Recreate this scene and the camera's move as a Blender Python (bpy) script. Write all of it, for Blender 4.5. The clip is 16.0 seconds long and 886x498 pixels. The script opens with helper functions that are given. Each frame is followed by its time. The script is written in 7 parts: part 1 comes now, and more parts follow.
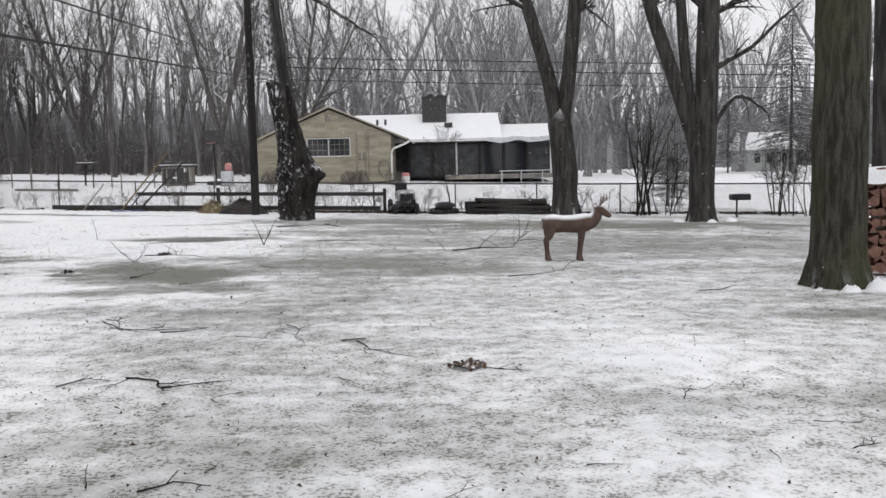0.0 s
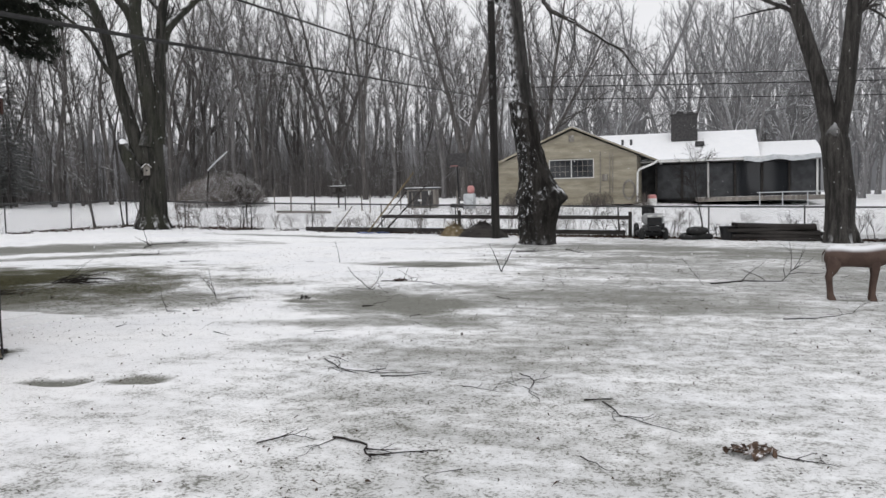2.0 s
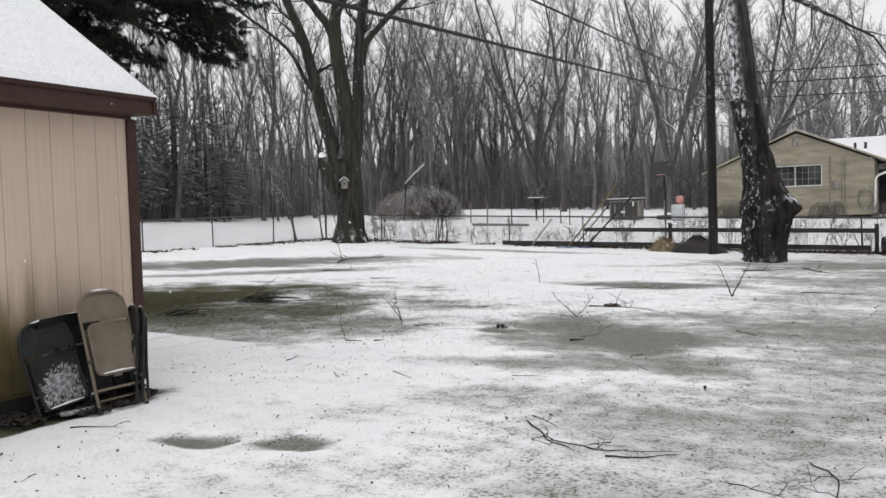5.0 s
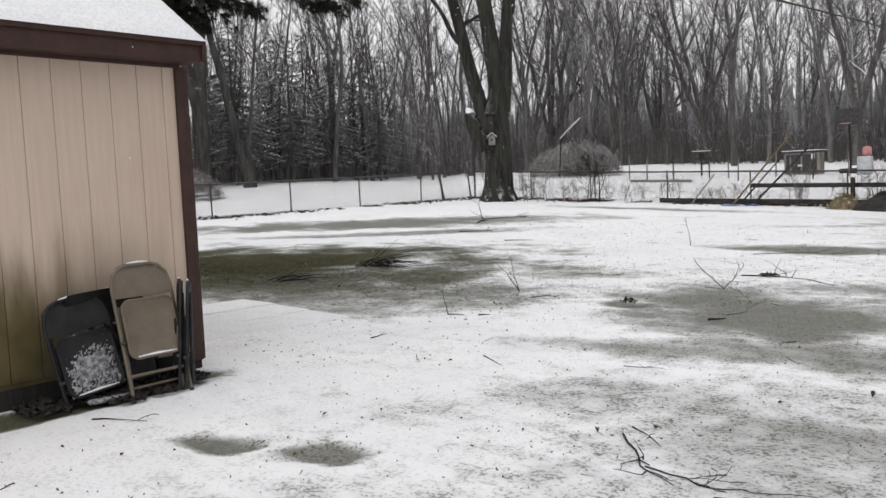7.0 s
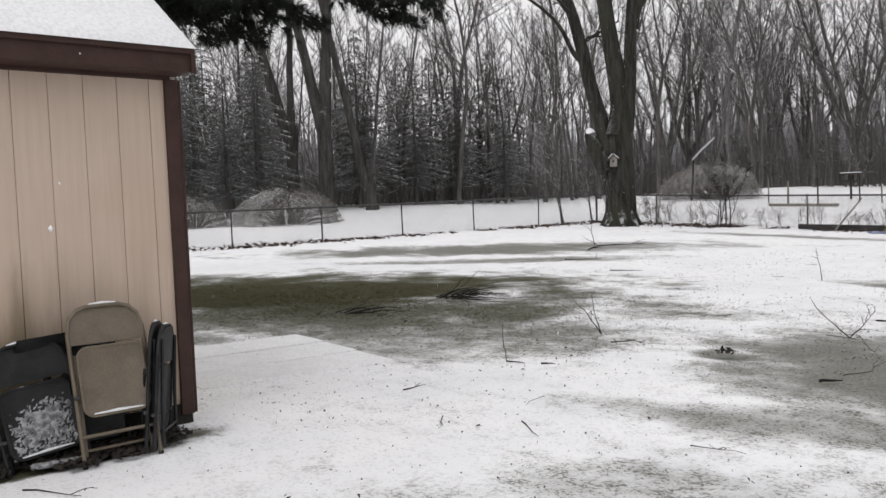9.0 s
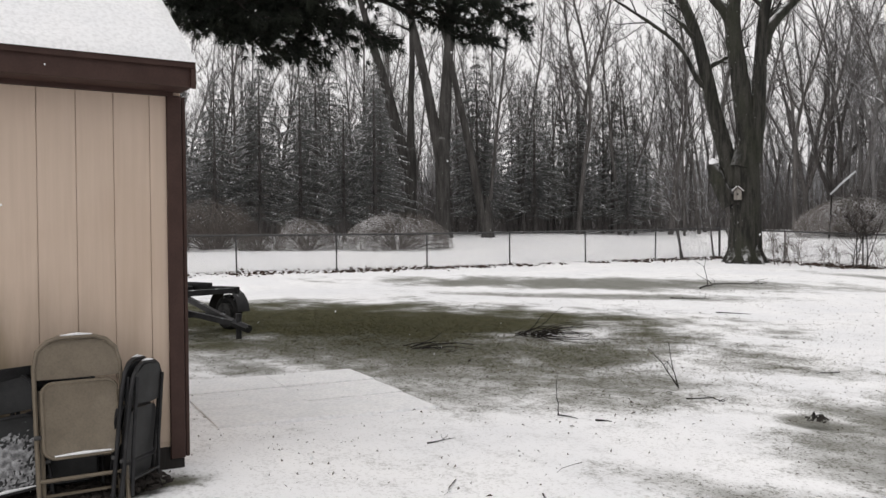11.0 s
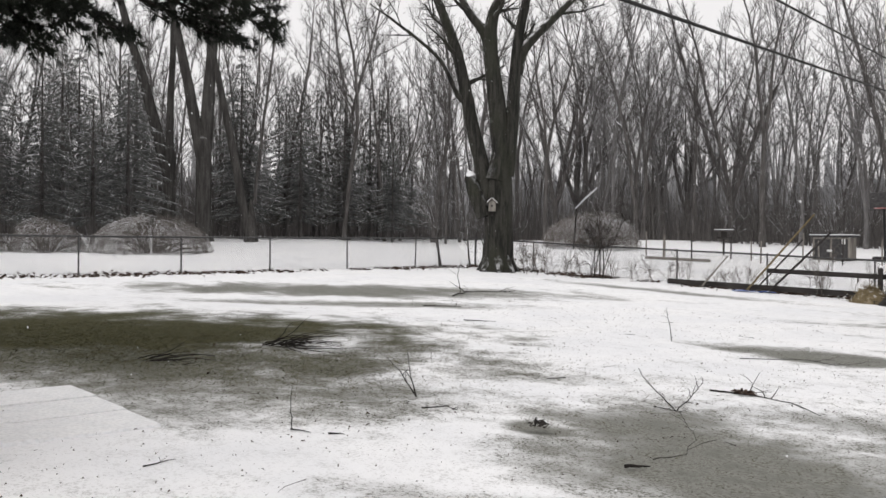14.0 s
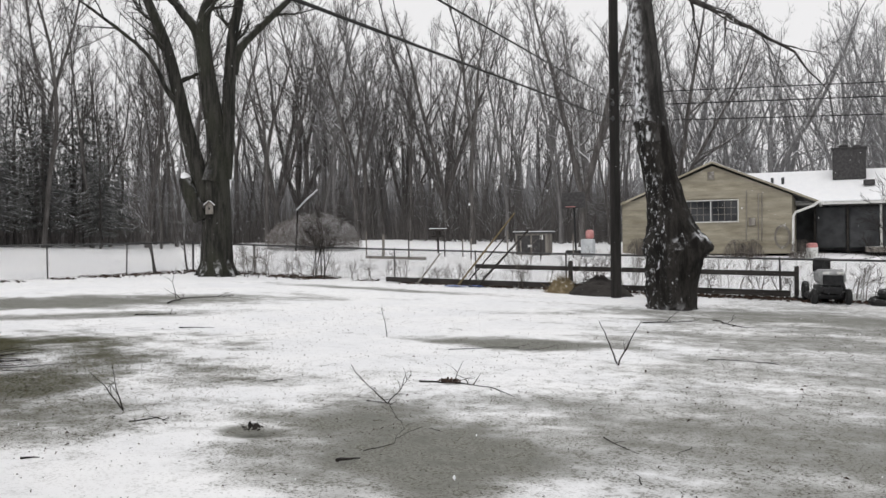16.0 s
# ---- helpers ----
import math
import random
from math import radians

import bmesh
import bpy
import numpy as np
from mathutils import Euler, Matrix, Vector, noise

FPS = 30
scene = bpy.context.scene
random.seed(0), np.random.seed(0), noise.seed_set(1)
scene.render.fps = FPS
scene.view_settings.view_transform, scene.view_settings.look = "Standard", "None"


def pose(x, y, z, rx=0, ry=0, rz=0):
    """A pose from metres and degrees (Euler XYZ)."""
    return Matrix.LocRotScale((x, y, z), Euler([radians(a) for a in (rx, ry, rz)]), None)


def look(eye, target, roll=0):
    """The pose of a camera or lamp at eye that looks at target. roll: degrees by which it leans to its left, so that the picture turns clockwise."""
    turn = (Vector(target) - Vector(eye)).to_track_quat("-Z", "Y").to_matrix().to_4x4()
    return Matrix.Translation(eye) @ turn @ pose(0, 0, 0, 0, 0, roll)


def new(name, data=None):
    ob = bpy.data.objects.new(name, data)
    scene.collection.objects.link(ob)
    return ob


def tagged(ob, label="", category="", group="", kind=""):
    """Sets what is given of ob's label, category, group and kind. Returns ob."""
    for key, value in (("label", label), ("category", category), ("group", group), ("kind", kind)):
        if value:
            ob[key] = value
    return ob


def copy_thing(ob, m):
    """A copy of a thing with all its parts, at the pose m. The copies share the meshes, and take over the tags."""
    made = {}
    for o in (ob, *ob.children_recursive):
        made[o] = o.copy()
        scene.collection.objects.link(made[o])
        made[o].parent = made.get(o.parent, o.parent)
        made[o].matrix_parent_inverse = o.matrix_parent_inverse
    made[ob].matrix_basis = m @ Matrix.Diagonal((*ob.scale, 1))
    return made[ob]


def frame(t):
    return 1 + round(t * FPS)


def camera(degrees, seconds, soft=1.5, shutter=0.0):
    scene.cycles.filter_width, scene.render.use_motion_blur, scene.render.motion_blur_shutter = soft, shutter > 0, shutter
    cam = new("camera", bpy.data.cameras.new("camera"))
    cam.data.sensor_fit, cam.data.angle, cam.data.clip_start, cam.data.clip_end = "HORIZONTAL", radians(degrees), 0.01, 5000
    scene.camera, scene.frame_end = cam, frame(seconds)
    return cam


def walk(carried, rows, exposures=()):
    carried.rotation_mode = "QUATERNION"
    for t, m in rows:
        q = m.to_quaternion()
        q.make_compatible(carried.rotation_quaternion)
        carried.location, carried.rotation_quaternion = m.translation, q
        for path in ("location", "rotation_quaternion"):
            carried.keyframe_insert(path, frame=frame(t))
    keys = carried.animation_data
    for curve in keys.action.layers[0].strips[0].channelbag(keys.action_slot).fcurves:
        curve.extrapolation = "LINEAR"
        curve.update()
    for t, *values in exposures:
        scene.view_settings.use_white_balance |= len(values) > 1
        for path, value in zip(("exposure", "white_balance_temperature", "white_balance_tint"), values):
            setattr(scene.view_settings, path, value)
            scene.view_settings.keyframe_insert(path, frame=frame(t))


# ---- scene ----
cam = camera(54.7, 16.0)
METRES, EYE, TILT, LEAN, TURN = 7.6, 1.55, 0.0, 0.0, 0.0
ROWS = [
    (0.0, 0.0, 0.0, 0.0, -0.12, -5.28, 1.28),
    (0.5, -0.001, 0.0338, 0.0, 3.24, -4.1, 2.17),
    (1.0, -0.014, 0.0801, 0.0014, 5.24, -3.86, 2.93),
    (1.5, -0.0182, 0.1176, 0.0011, 9.34, -3.9, 2.36),
    (2.0, -0.0231, 0.1651, 0.0038, 15.92, -3.46, 1.44),
    (2.5, -0.0371, 0.2067, 0.0032, 20.66, -3.87, 1.25),
    (3.0, -0.055, 0.2462, 0.0047, 22.41, -4.54, 2.02),
    (5.5, -0.1433, 0.4416, 0.0051, 32.21, -1.95, 0.76),
    (6.0, -0.1476, 0.4904, 0.0046, 36.01, -2.78, 0.14),
    (6.5, -0.1516, 0.539, 0.0039, 38.05, -3.66, 1.22),
    (7.0, -0.1541, 0.5813, 0.003, 40.02, -4.74, 2.46),
    (7.5, -0.1563, 0.6326, 0.0036, 43.08, -5.55, 2.61),
    (8.0, -0.1641, 0.6791, 0.0025, 45.44, -5.0, 2.74),
    (8.5, -0.1752, 0.7212, 0.0052, 46.16, -3.5, 2.39),
    (9.0, -0.1832, 0.7626, 0.0042, 49.19, -2.89, 2.29),
    (9.5, -0.1896, 0.8049, 0.0061, 52.35, -2.53, 2.08),
    (10.0, -0.1954, 0.8414, 0.0051, 54.18, -2.12, 1.55),
    (12.5, -0.2022, 0.9268, 0.0126, 61.22, 0.41, -0.17),
    (13.0, -0.1992, 0.9299, 0.0124, 54.24, 0.4, -0.19),
    (13.5, -0.1958, 0.9303, 0.0123, 48.33, -0.15, -0.56),
    (14.0, -0.1914, 0.9307, 0.013, 42.54, -0.51, -0.65),
    (14.5, -0.1841, 0.9295, 0.0136, 37.18, -0.41, -0.03),
    (15.0, -0.1789, 0.9296, 0.0143, 32.56, -0.11, 0.58),
    (15.5, -0.1749, 0.9283, 0.0142, 28.13, -0.02, 0.73),
    (16.0, -0.1686, 0.9262, 0.0138, 24.27, -0.43, 0.73),
]
walk(cam, [(t, pose(0, 0, EYE, TILT, LEAN, TURN) @ pose(METRES * x, METRES * y, METRES * z, 90 + pitch, roll, yaw)) for t, x, y, z, yaw, pitch, roll in ROWS],
     ((0.0, 0.0, 6380, 12), (3.0, 0.0, 6380, 11), (5.5, 0.0, 6450, 11), (9.0, 0.0, 6520, 12), (12.5, 0.12, 6690, 12), (13.0, 0.17, 6650, 12), (13.5, 0.14, 6620, 12), (14.5, 0.0, 6580, 12), (16.0, 0.0, 6520, 11)))

# ---- light ----
world = bpy.data.worlds.new("overcast_world")
scene.world = world
world.use_nodes = True
wn = world.node_tree.nodes
wl = world.node_tree.links
wn.clear()
w_out = wn.new("ShaderNodeOutputWorld")
w_bg = wn.new("ShaderNodeBackground")
w_sky = wn.new("ShaderNodeTexSky")
w_sky.sky_type = "NISHITA"
w_sky.sun_disc = False
w_sky.sun_elevation = radians(38)
w_sky.sun_rotation = radians(200)
w_sky.air_density, w_sky.dust_density = 2.0, 6.0
w_grey = wn.new("ShaderNodeHueSaturation")
w_grey.inputs["Saturation"].default_value = 0.06
w_mix = wn.new("ShaderNodeMixRGB")
w_mix.inputs["Fac"].default_value = 0.8
w_mix.inputs["Color2"].default_value = (9.8, 9.82, 9.9, 1)
w_bg.inputs["Strength"].default_value = 0.1
wl.new(w_sky.outputs[0], w_grey.inputs["Color"])
wl.new(w_grey.outputs[0], w_mix.inputs["Color1"])
wl.new(w_mix.outputs[0], w_bg.inputs["Color"])
wl.new(w_bg.outputs[0], w_out.inputs[0])
sun = new("sun", bpy.data.lights.new("sun", "SUN"))
sun.data.energy, sun.data.angle, sun.data.color = 0.5, radians(25), (1.0, 0.98, 0.95)
sun.matrix_world = look((0, 0, 60), (-14, 38, 0))


# ---- materials ----
class Mat:
    """A small node builder."""

    def __init__(self, name, rough=0.8, metal=0.0, spec=0.3):
        self.m = bpy.data.materials.new(name)
        self.m.use_nodes = True
        self.n, self.l = self.m.node_tree.nodes, self.m.node_tree.links
        self.b = self.n["Principled BSDF"]
        self.b.inputs["Roughness"].default_value = rough
        self.b.inputs["Metallic"].default_value = metal
        self.b.inputs["Specular IOR Level"].default_value = spec
        self.geo = self.n.new("ShaderNodeNewGeometry")
        self.tc = self.n.new("ShaderNodeTexCoord")

    def link(self, a, b):
        self.l.new(a, b)

    def noise(self, scale, detail=3, stretch=(1, 1, 1), world=True, rough=0.55):
        mp = self.n.new("ShaderNodeMapping")
        mp.inputs["Scale"].default_value = stretch
        self.link(self.geo.outputs["Position"] if world else self.tc.outputs["Object"], mp.inputs["Vector"])
        t = self.n.new("ShaderNodeTexNoise")
        t.inputs["Scale"].default_value, t.inputs["Detail"].default_value = scale, detail
        t.inputs["Roughness"].default_value = rough
        self.link(mp.outputs[0], t.inputs["Vector"])
        return t.outputs["Fac"]

    def ramp(self, fac, lo, hi, a=0.0, b=1.0):
        r = self.n.new("ShaderNodeMapRange")
        r.interpolation_type = "SMOOTHSTEP"
        for k, v in zip(("From Min", "From Max", "To Min", "To Max"), (lo, hi, a, b)):
            r.inputs[k].default_value = v
        self.link(fac, r.inputs["Value"])
        return r.outputs["Result"]

    def math(self, op, a, b=None):
        q = self.n.new("ShaderNodeMath")
        q.operation = op
        for i, v in enumerate((a, b)):
            if v is None:
                continue
            if isinstance(v, (int, float)):
                q.inputs[i].default_value = v
            else:
                self.link(v, q.inputs[i])
        return q.outputs[0]

    def mix(self, fac, a, b):
        q = self.n.new("ShaderNodeMixRGB")
        for k, v in (("Fac", fac), ("Color1", a), ("Color2", b)):
            if isinstance(v, tuple):
                q.inputs[k].default_value = (*v, 1)
            elif isinstance(v, (int, float)):
                q.inputs[k].default_value = v
            else:
                self.link(v, q.inputs[k])
        return q.outputs[0]

    def up(self, lo=0.3, hi=0.8):
        s = self.n.new("ShaderNodeSeparateXYZ")
        self.link(self.geo.outputs["Normal"], s.inputs[0])
        return self.ramp(s.outputs["Z"], lo, hi)

    def colour(self, c):
        if isinstance(c, tuple):
            self.b.inputs["Base Color"].default_value = (*c, 1)
        else:
            self.link(c, self.b.inputs["Base Color"])

    def bump(self, h, strength=0.4, dist=0.02):
        q = self.n.new("ShaderNodeBump")
        q.inputs["Strength"].default_value, q.inputs["Distance"].default_value = strength, dist
        self.link(h, q.inputs["Height"])
        self.link(q.outputs[0], self.b.inputs["Normal"])

    def rand(self):
        return self.n.new("ShaderNodeObjectInfo").outputs["Random"]


SNOW = (0.80, 0.81, 0.83)


def surface(name, c1, c2, scale=6, rough=0.8, metal=0.0, fine=60, stretch=(1, 1, 1), snow=0.0, bump=0.3, dist=0.01, world=False, vary=0.0, spec=0.3):
    """Two colours mixed by coarse and fine grain; snow: how much lies on the upward faces."""
    q = Mat(name, rough, metal, spec)
    coarse, grain = q.noise(scale, 4, stretch, world), q.noise(fine, 3, stretch, world)
    c = q.mix(q.ramp(coarse, 0.3, 0.7), c1, c2)
    c = q.mix(q.ramp(grain, 0.35, 0.75, 0.0, 0.35), c, tuple(v * 0.55 for v in c1))
    if vary:
        r = q.rand()
        c = q.mix(q.ramp(r, 0.0, 1.0, 0.0, vary), c, tuple(v * 0.6 for v in c2))
    if snow:
        s = q.math("MULTIPLY", q.up(0.35, 0.8), q.ramp(q.noise(max(scale, 8), 3, (1, 1, 1), world), 0.75 - snow * 0.6, 0.95 - snow * 0.6))
        c = q.mix(s, c, SNOW)
    q.colour(c)
    if bump:
        q.bump(q.math("ADD", coarse, q.math("MULTIPLY", grain, 0.5)), bump, dist)
    return q.m


def bark(name, c1, c2, snow=0.5, furrow=9.0, side=0.0, moss=None):
    """Furrowed bark, with snow on the tops of limbs and some blown on one side."""
    q = Mat(name, 0.95, 0, 0.15)
    ridges = q.noise(furrow, 4, (1, 1, 0.14), False, 0.65)
    fine = q.noise(furrow * 5, 3, (1, 1, 0.4), False)
    patch = q.noise(1.3, 3, (1, 1, 0.5), False)
    c = q.mix(q.ramp(ridges, 0.35, 0.65), c1, c2)
    if moss:
        c = q.mix(q.ramp(patch, 0.42, 0.7, 0.0, 0.7), c, moss)
    c = q.mix(q.ramp(fine, 0.4, 0.75, 0, 0.4), c, tuple(v * 0.5 for v in c1))
    s = q.math("MULTIPLY", q.up(0.25, 0.75), q.ramp(q.noise(5, 3), 0.62 - snow * 0.4, 0.8 - snow * 0.4))
    if side:
        d = q.n.new("ShaderNodeVectorMath")
        d.operation = "DOT_PRODUCT"
        d.inputs[1].default_value = (-0.75, -0.55, 0.35)
        q.link(q.geo.outputs["Normal"], d.inputs[0])
        blown = q.math("MULTIPLY", q.ramp(d.outputs["Value"], 0.3, 0.95), q.ramp(q.noise(11, 6, (1, 1, 0.55), rough=0.8), 0.60 - side * 0.3, 0.70 - side * 0.25))
        s = q.math("MAXIMUM", s, blown)
    c = q.mix(s, c, SNOW)
    q.colour(c)
    q.bump(q.math("ADD", ridges, q.math("MULTIPLY", fine, 0.4)), 0.7, 0.03)
    return q.m


def ground_material():
    q = Mat("slushy_snow", 0.8, 0, 0.12)
    at = q.n.new("ShaderNodeAttribute")
    at.attribute_name = "thaw"
    thaw = at.outputs["Fac"]
    gr = q.n.new("ShaderNodeAttribute")
    gr.attribute_name = "turf"
    turf = gr.outputs["Fac"]
    big, mid, fine = q.noise(0.55, 4), q.noise(4.5, 5, rough=0.7), q.noise(38, 4, rough=0.7)
    blades = q.noise(120, 2, (1, 1.6, 1))
    drift = q.noise(1.6, 4, (0.5, 1.3, 1))
    m = q.math("ADD", thaw, q.math("MULTIPLY", q.math("SUBTRACT", mid, 0.5), 0.8))
    m = q.math("ADD", m, q.math("MULTIPLY", q.math("SUBTRACT", drift, 0.5), 0.55))
    cover = q.ramp(m, 0.08, 0.92)
    snow = q.mix(q.ramp(big, 0.3, 0.7), (0.85, 0.858, 0.875), (0.935, 0.937, 0.942))
    slush = q.mix(q.ramp(mid, 0.3, 0.7), (0.15, 0.152, 0.132), (0.29, 0.29, 0.268))
    c = q.mix(cover, snow, slush)
    olive = q.mix(q.ramp(fine, 0.35, 0.7), (0.026, 0.028, 0.008), (0.108, 0.1, 0.044))
    t = q.ramp(q.math("ADD", turf, q.math("MULTIPLY", q.math("SUBTRACT", mid, 0.5), 0.7)), 0.12, 1.05)
    c = q.mix(t, c, olive)
    flecks = q.ramp(q.noise(26, 5, rough=0.75), 0.53, 0.62, 0.0, 0.5)
    c = q.mix(q.math("MULTIPLY", t, flecks), c, (0.2, 0.19, 0.13))
    # grass tips and leaf crumbs that show through thin snow
    tips = q.math("MULTIPLY", q.ramp(q.math("ADD", q.math("MULTIPLY", fine, 0.7), q.math("MULTIPLY", mid, 0.3)), 0.505, 0.585), q.ramp(q.math("ADD", cover, q.math("MULTIPLY", big, 0.6)), 0.2, 0.85, 0.14, 0.78))
    c = q.mix(tips, c, q.mix(q.ramp(blades, 0.4, 0.6), (0.04, 0.04, 0.026), (0.11, 0.108, 0.075)))
    grit = q.ramp(q.noise(95, 3, rough=0.7), 0.56, 0.68, 0.0, 0.5)
    c = q.mix(q.math("MULTIPLY", grit, q.ramp(cover, 0.05, 0.8, 0.12, 1.0)), c, (0.06, 0.058, 0.04))
    q.colour(c)
    q.link(q.math("ADD", q.ramp(cover, 0.4, 1.0, 0.8, 0.6), q.math("MULTIPLY", t, 0.3)), q.b.inputs["Roughness"])
    q.bump(q.math("ADD", q.math("MULTIPLY", mid, 0.8), q.math("MULTIPLY", fine, 0.25)), 0.35, 0.04)
    return q.m


M_GROUND = ground_material()
M_SNOW = surface("fresh_snow", (0.80, 0.81, 0.83), (0.86, 0.87, 0.88), 3, 0.75, fine=40, bump=0.35, dist=0.02)
M_BARK = bark("grey_maple_bark", (0.026, 0.0245, 0.023), (0.075, 0.07, 0.065), 0.5, 8, 0.0)
M_BARK_GREEN = bark("mossy_bark", (0.022, 0.02, 0.016), (0.068, 0.064, 0.05), 0.4, 17, 0.0, (0.056, 0.06, 0.034))
M_BARK_CORNER = bark("dark_corner_bark", (0.017, 0.0165, 0.015), (0.052, 0.05, 0.044), 0.5, 8, 0.05, (0.042, 0.044, 0.032))
# stem tones raised so that some haze sits in the colour
M_THICKET = surface("thicket_stems", (0.108, 0.099, 0.094), (0.175, 0.164, 0.158), 4, 0.95, snow=0.3, bump=0)
M_SNAG = bark("rotten_snag_bark", (0.011, 0.01, 0.009), (0.036, 0.033, 0.03), 0.35, 6, 0.16)
M_SNAG_TOP = bark("snow_plastered_bark", (0.022, 0.021, 0.02), (0.065, 0.062, 0.059), 0.6, 7, 0.5)
M_WOODS = bark("woodland_bark", (0.07, 0.065, 0.062), (0.14, 0.132, 0.127), 0.65, 5, 0.08)
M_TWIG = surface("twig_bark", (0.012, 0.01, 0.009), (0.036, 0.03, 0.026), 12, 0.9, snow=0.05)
M_BRUSH = surface("brush_stems", (0.085, 0.072, 0.064), (0.165, 0.146, 0.132), 34, 0.95, snow=0.3)
M_BRUSH_SNOW = surface("snowy_brush_stems", (0.1, 0.086, 0.076), (0.19, 0.17, 0.155), 34, 0.95, snow=0.6)
M_GRASS = surface("dead_lawn_grass", (0.05, 0.05, 0.018), (0.125, 0.115, 0.055), 9, 0.9, fine=50, bump=0, world=True)
M_GRIT = surface("dark_leaf_crumbs", (0.02, 0.018, 0.012), (0.075, 0.066, 0.045), 14, 0.95, fine=50, bump=0, world=True)
# lighter copy of the woodland bark, with haze painted into the colour
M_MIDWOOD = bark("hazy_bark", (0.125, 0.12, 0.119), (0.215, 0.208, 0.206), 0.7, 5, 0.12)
# far stems greyed, the distance haze put into their colour
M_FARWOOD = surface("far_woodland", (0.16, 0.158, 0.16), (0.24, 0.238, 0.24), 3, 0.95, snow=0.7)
# bark greys lifted to stand in for the snow haze behind the house
M_HAZE_PALE = bark("haze_pale_bark", (0.15, 0.148, 0.15), (0.245, 0.242, 0.243), 0.8, 4, 0.25)
# palest grey of the woods: haze coloured onto the far treeline sheet
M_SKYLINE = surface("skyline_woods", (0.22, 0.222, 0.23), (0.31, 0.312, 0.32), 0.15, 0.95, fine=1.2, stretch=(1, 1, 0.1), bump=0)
# needles paler than their own tone, haze mixed into the grey
M_SPRUCE = surface("spruce_needles", (0.11, 0.114, 0.11), (0.18, 0.185, 0.18), 3, 0.95, snow=0.5, bump=0)
M_EDGE = bark("wood_edge_bark", (0.036, 0.034, 0.032), (0.078, 0.074, 0.07), 0.6, 6, 0.03)
M_PINE = surface("pine_needles", (0.008, 0.011, 0.008), (0.02, 0.025, 0.016), 3, 0.85, snow=0.0, bump=0)
M_BROWN = surface("brown_trim_paint", (0.045, 0.022, 0.017), (0.06, 0.031, 0.025), 8, 0.6, fine=90, stretch=(1, 1, 1), bump=0.15, dist=0.004)
M_TAN = surface("tan_enamel", (0.135, 0.11, 0.078), (0.175, 0.143, 0.104), 6, 0.45, 0.1, fine=90, bump=0.05, dist=0.002, spec=0.5, snow=0.25)
M_BLACK = surface("black_enamel", (0.012, 0.012, 0.013), (0.03, 0.03, 0.032), 8, 0.45, 0.2, fine=80, bump=0.1, dist=0.002, snow=0.3)
M_VINYL = surface("grey_vinyl", (0.012, 0.0125, 0.013), (0.024, 0.025, 0.026), 10, 0.55, fine=120, bump=0.2, dist=0.003)
M_GALV = surface("weathered_galvanised", (0.045, 0.045, 0.045), (0.1, 0.1, 0.1), 20, 0.6, 0.3, fine=90, bump=0.1, dist=0.002, snow=0.25)
M_WIRE = surface("dull_wire", (0.06, 0.06, 0.06), (0.12, 0.12, 0.12), 20, 0.6, 0.3, bump=0)
M_CABLE = surface("black_cable", (0.012, 0.012, 0.012), (0.025, 0.025, 0.025), 20, 0.7, bump=0)
M_POLE = surface("creosote_pole", (0.014, 0.013, 0.012), (0.034, 0.031, 0.029), 7, 0.95, stretch=(1, 1, 0.1), bump=0.5)
M_TIMBER = surface("dark_old_timber", (0.02, 0.018, 0.017), (0.06, 0.054, 0.05), 6, 0.9, stretch=(0.2, 1, 1), snow=0.12, vary=0.4)
M_DEER = surface("brown_foam", (0.07, 0.045, 0.036), (0.115, 0.078, 0.063), 5, 0.85, fine=70, snow=1.05, bump=0.3)
M_CREAM = surface("cream_clapboard", (0.22, 0.195, 0.142), (0.41, 0.376, 0.295), 1.9, 0.75, fine=30, stretch=(0.4, 1, 2), vary=0.5, bump=0.15)
M_WHITE = surface("white_trim", (0.62, 0.62, 0.6), (0.74, 0.74, 0.72), 5, 0.6, bump=0.1)
M_ROOFSNOW = surface("roof_snow", (0.84, 0.85, 0.868), (0.88, 0.885, 0.895), 2.5, 0.8, fine=40, bump=0.15, dist=0.01)
M_SHINGLE = surface("grey_shingle", (0.12, 0.115, 0.11), (0.2, 0.195, 0.19), 9, 0.9, snow=0.8)
M_CHIMNEY = surface("dark_chimney_brick", (0.04, 0.039, 0.04), (0.075, 0.072, 0.072), 9, 0.9)
M_SCREEN = surface("dark_porch_screen", (0.035, 0.037, 0.04), (0.07, 0.072, 0.076), 2, 0.7)
M_RED = surface("faded_red", (0.42, 0.16, 0.15), (0.52, 0.27, 0.26), 5, 0.7)
M_PALE = surface("pale_plastic", (0.4, 0.42, 0.44), (0.55, 0.57, 0.58), 5, 0.5, snow=0.3)
M_FADED = surface("faded_grey_enamel", (0.24, 0.245, 0.245), (0.38, 0.385, 0.385), 6, 0.6, snow=0.3)
M_BLUE = surface("blue_tarp", (0.03, 0.09, 0.35), (0.06, 0.16, 0.5), 12, 0.5, snow=0.5)
M_STRAW = surface("dry_straw", (0.13, 0.10, 0.055), (0.24, 0.19, 0.11), 10, 0.9, snow=0.35)
M_CLING = surface("thin_wet_snow", (0.1, 0.1, 0.105), (0.42, 0.425, 0.435), 34, 0.6, fine=120, bump=0.5, dist=0.006)
M_LEAF_SNOW = surface("snow_flecked_leaves", (0.05, 0.034, 0.024), (0.15, 0.095, 0.068), 30, 0.9, snow=0.42, world=True)
M_LEAF = surface("dead_leaves", (0.028, 0.02, 0.015), (0.095, 0.058, 0.042), 30, 0.9, snow=0.15, world=True)
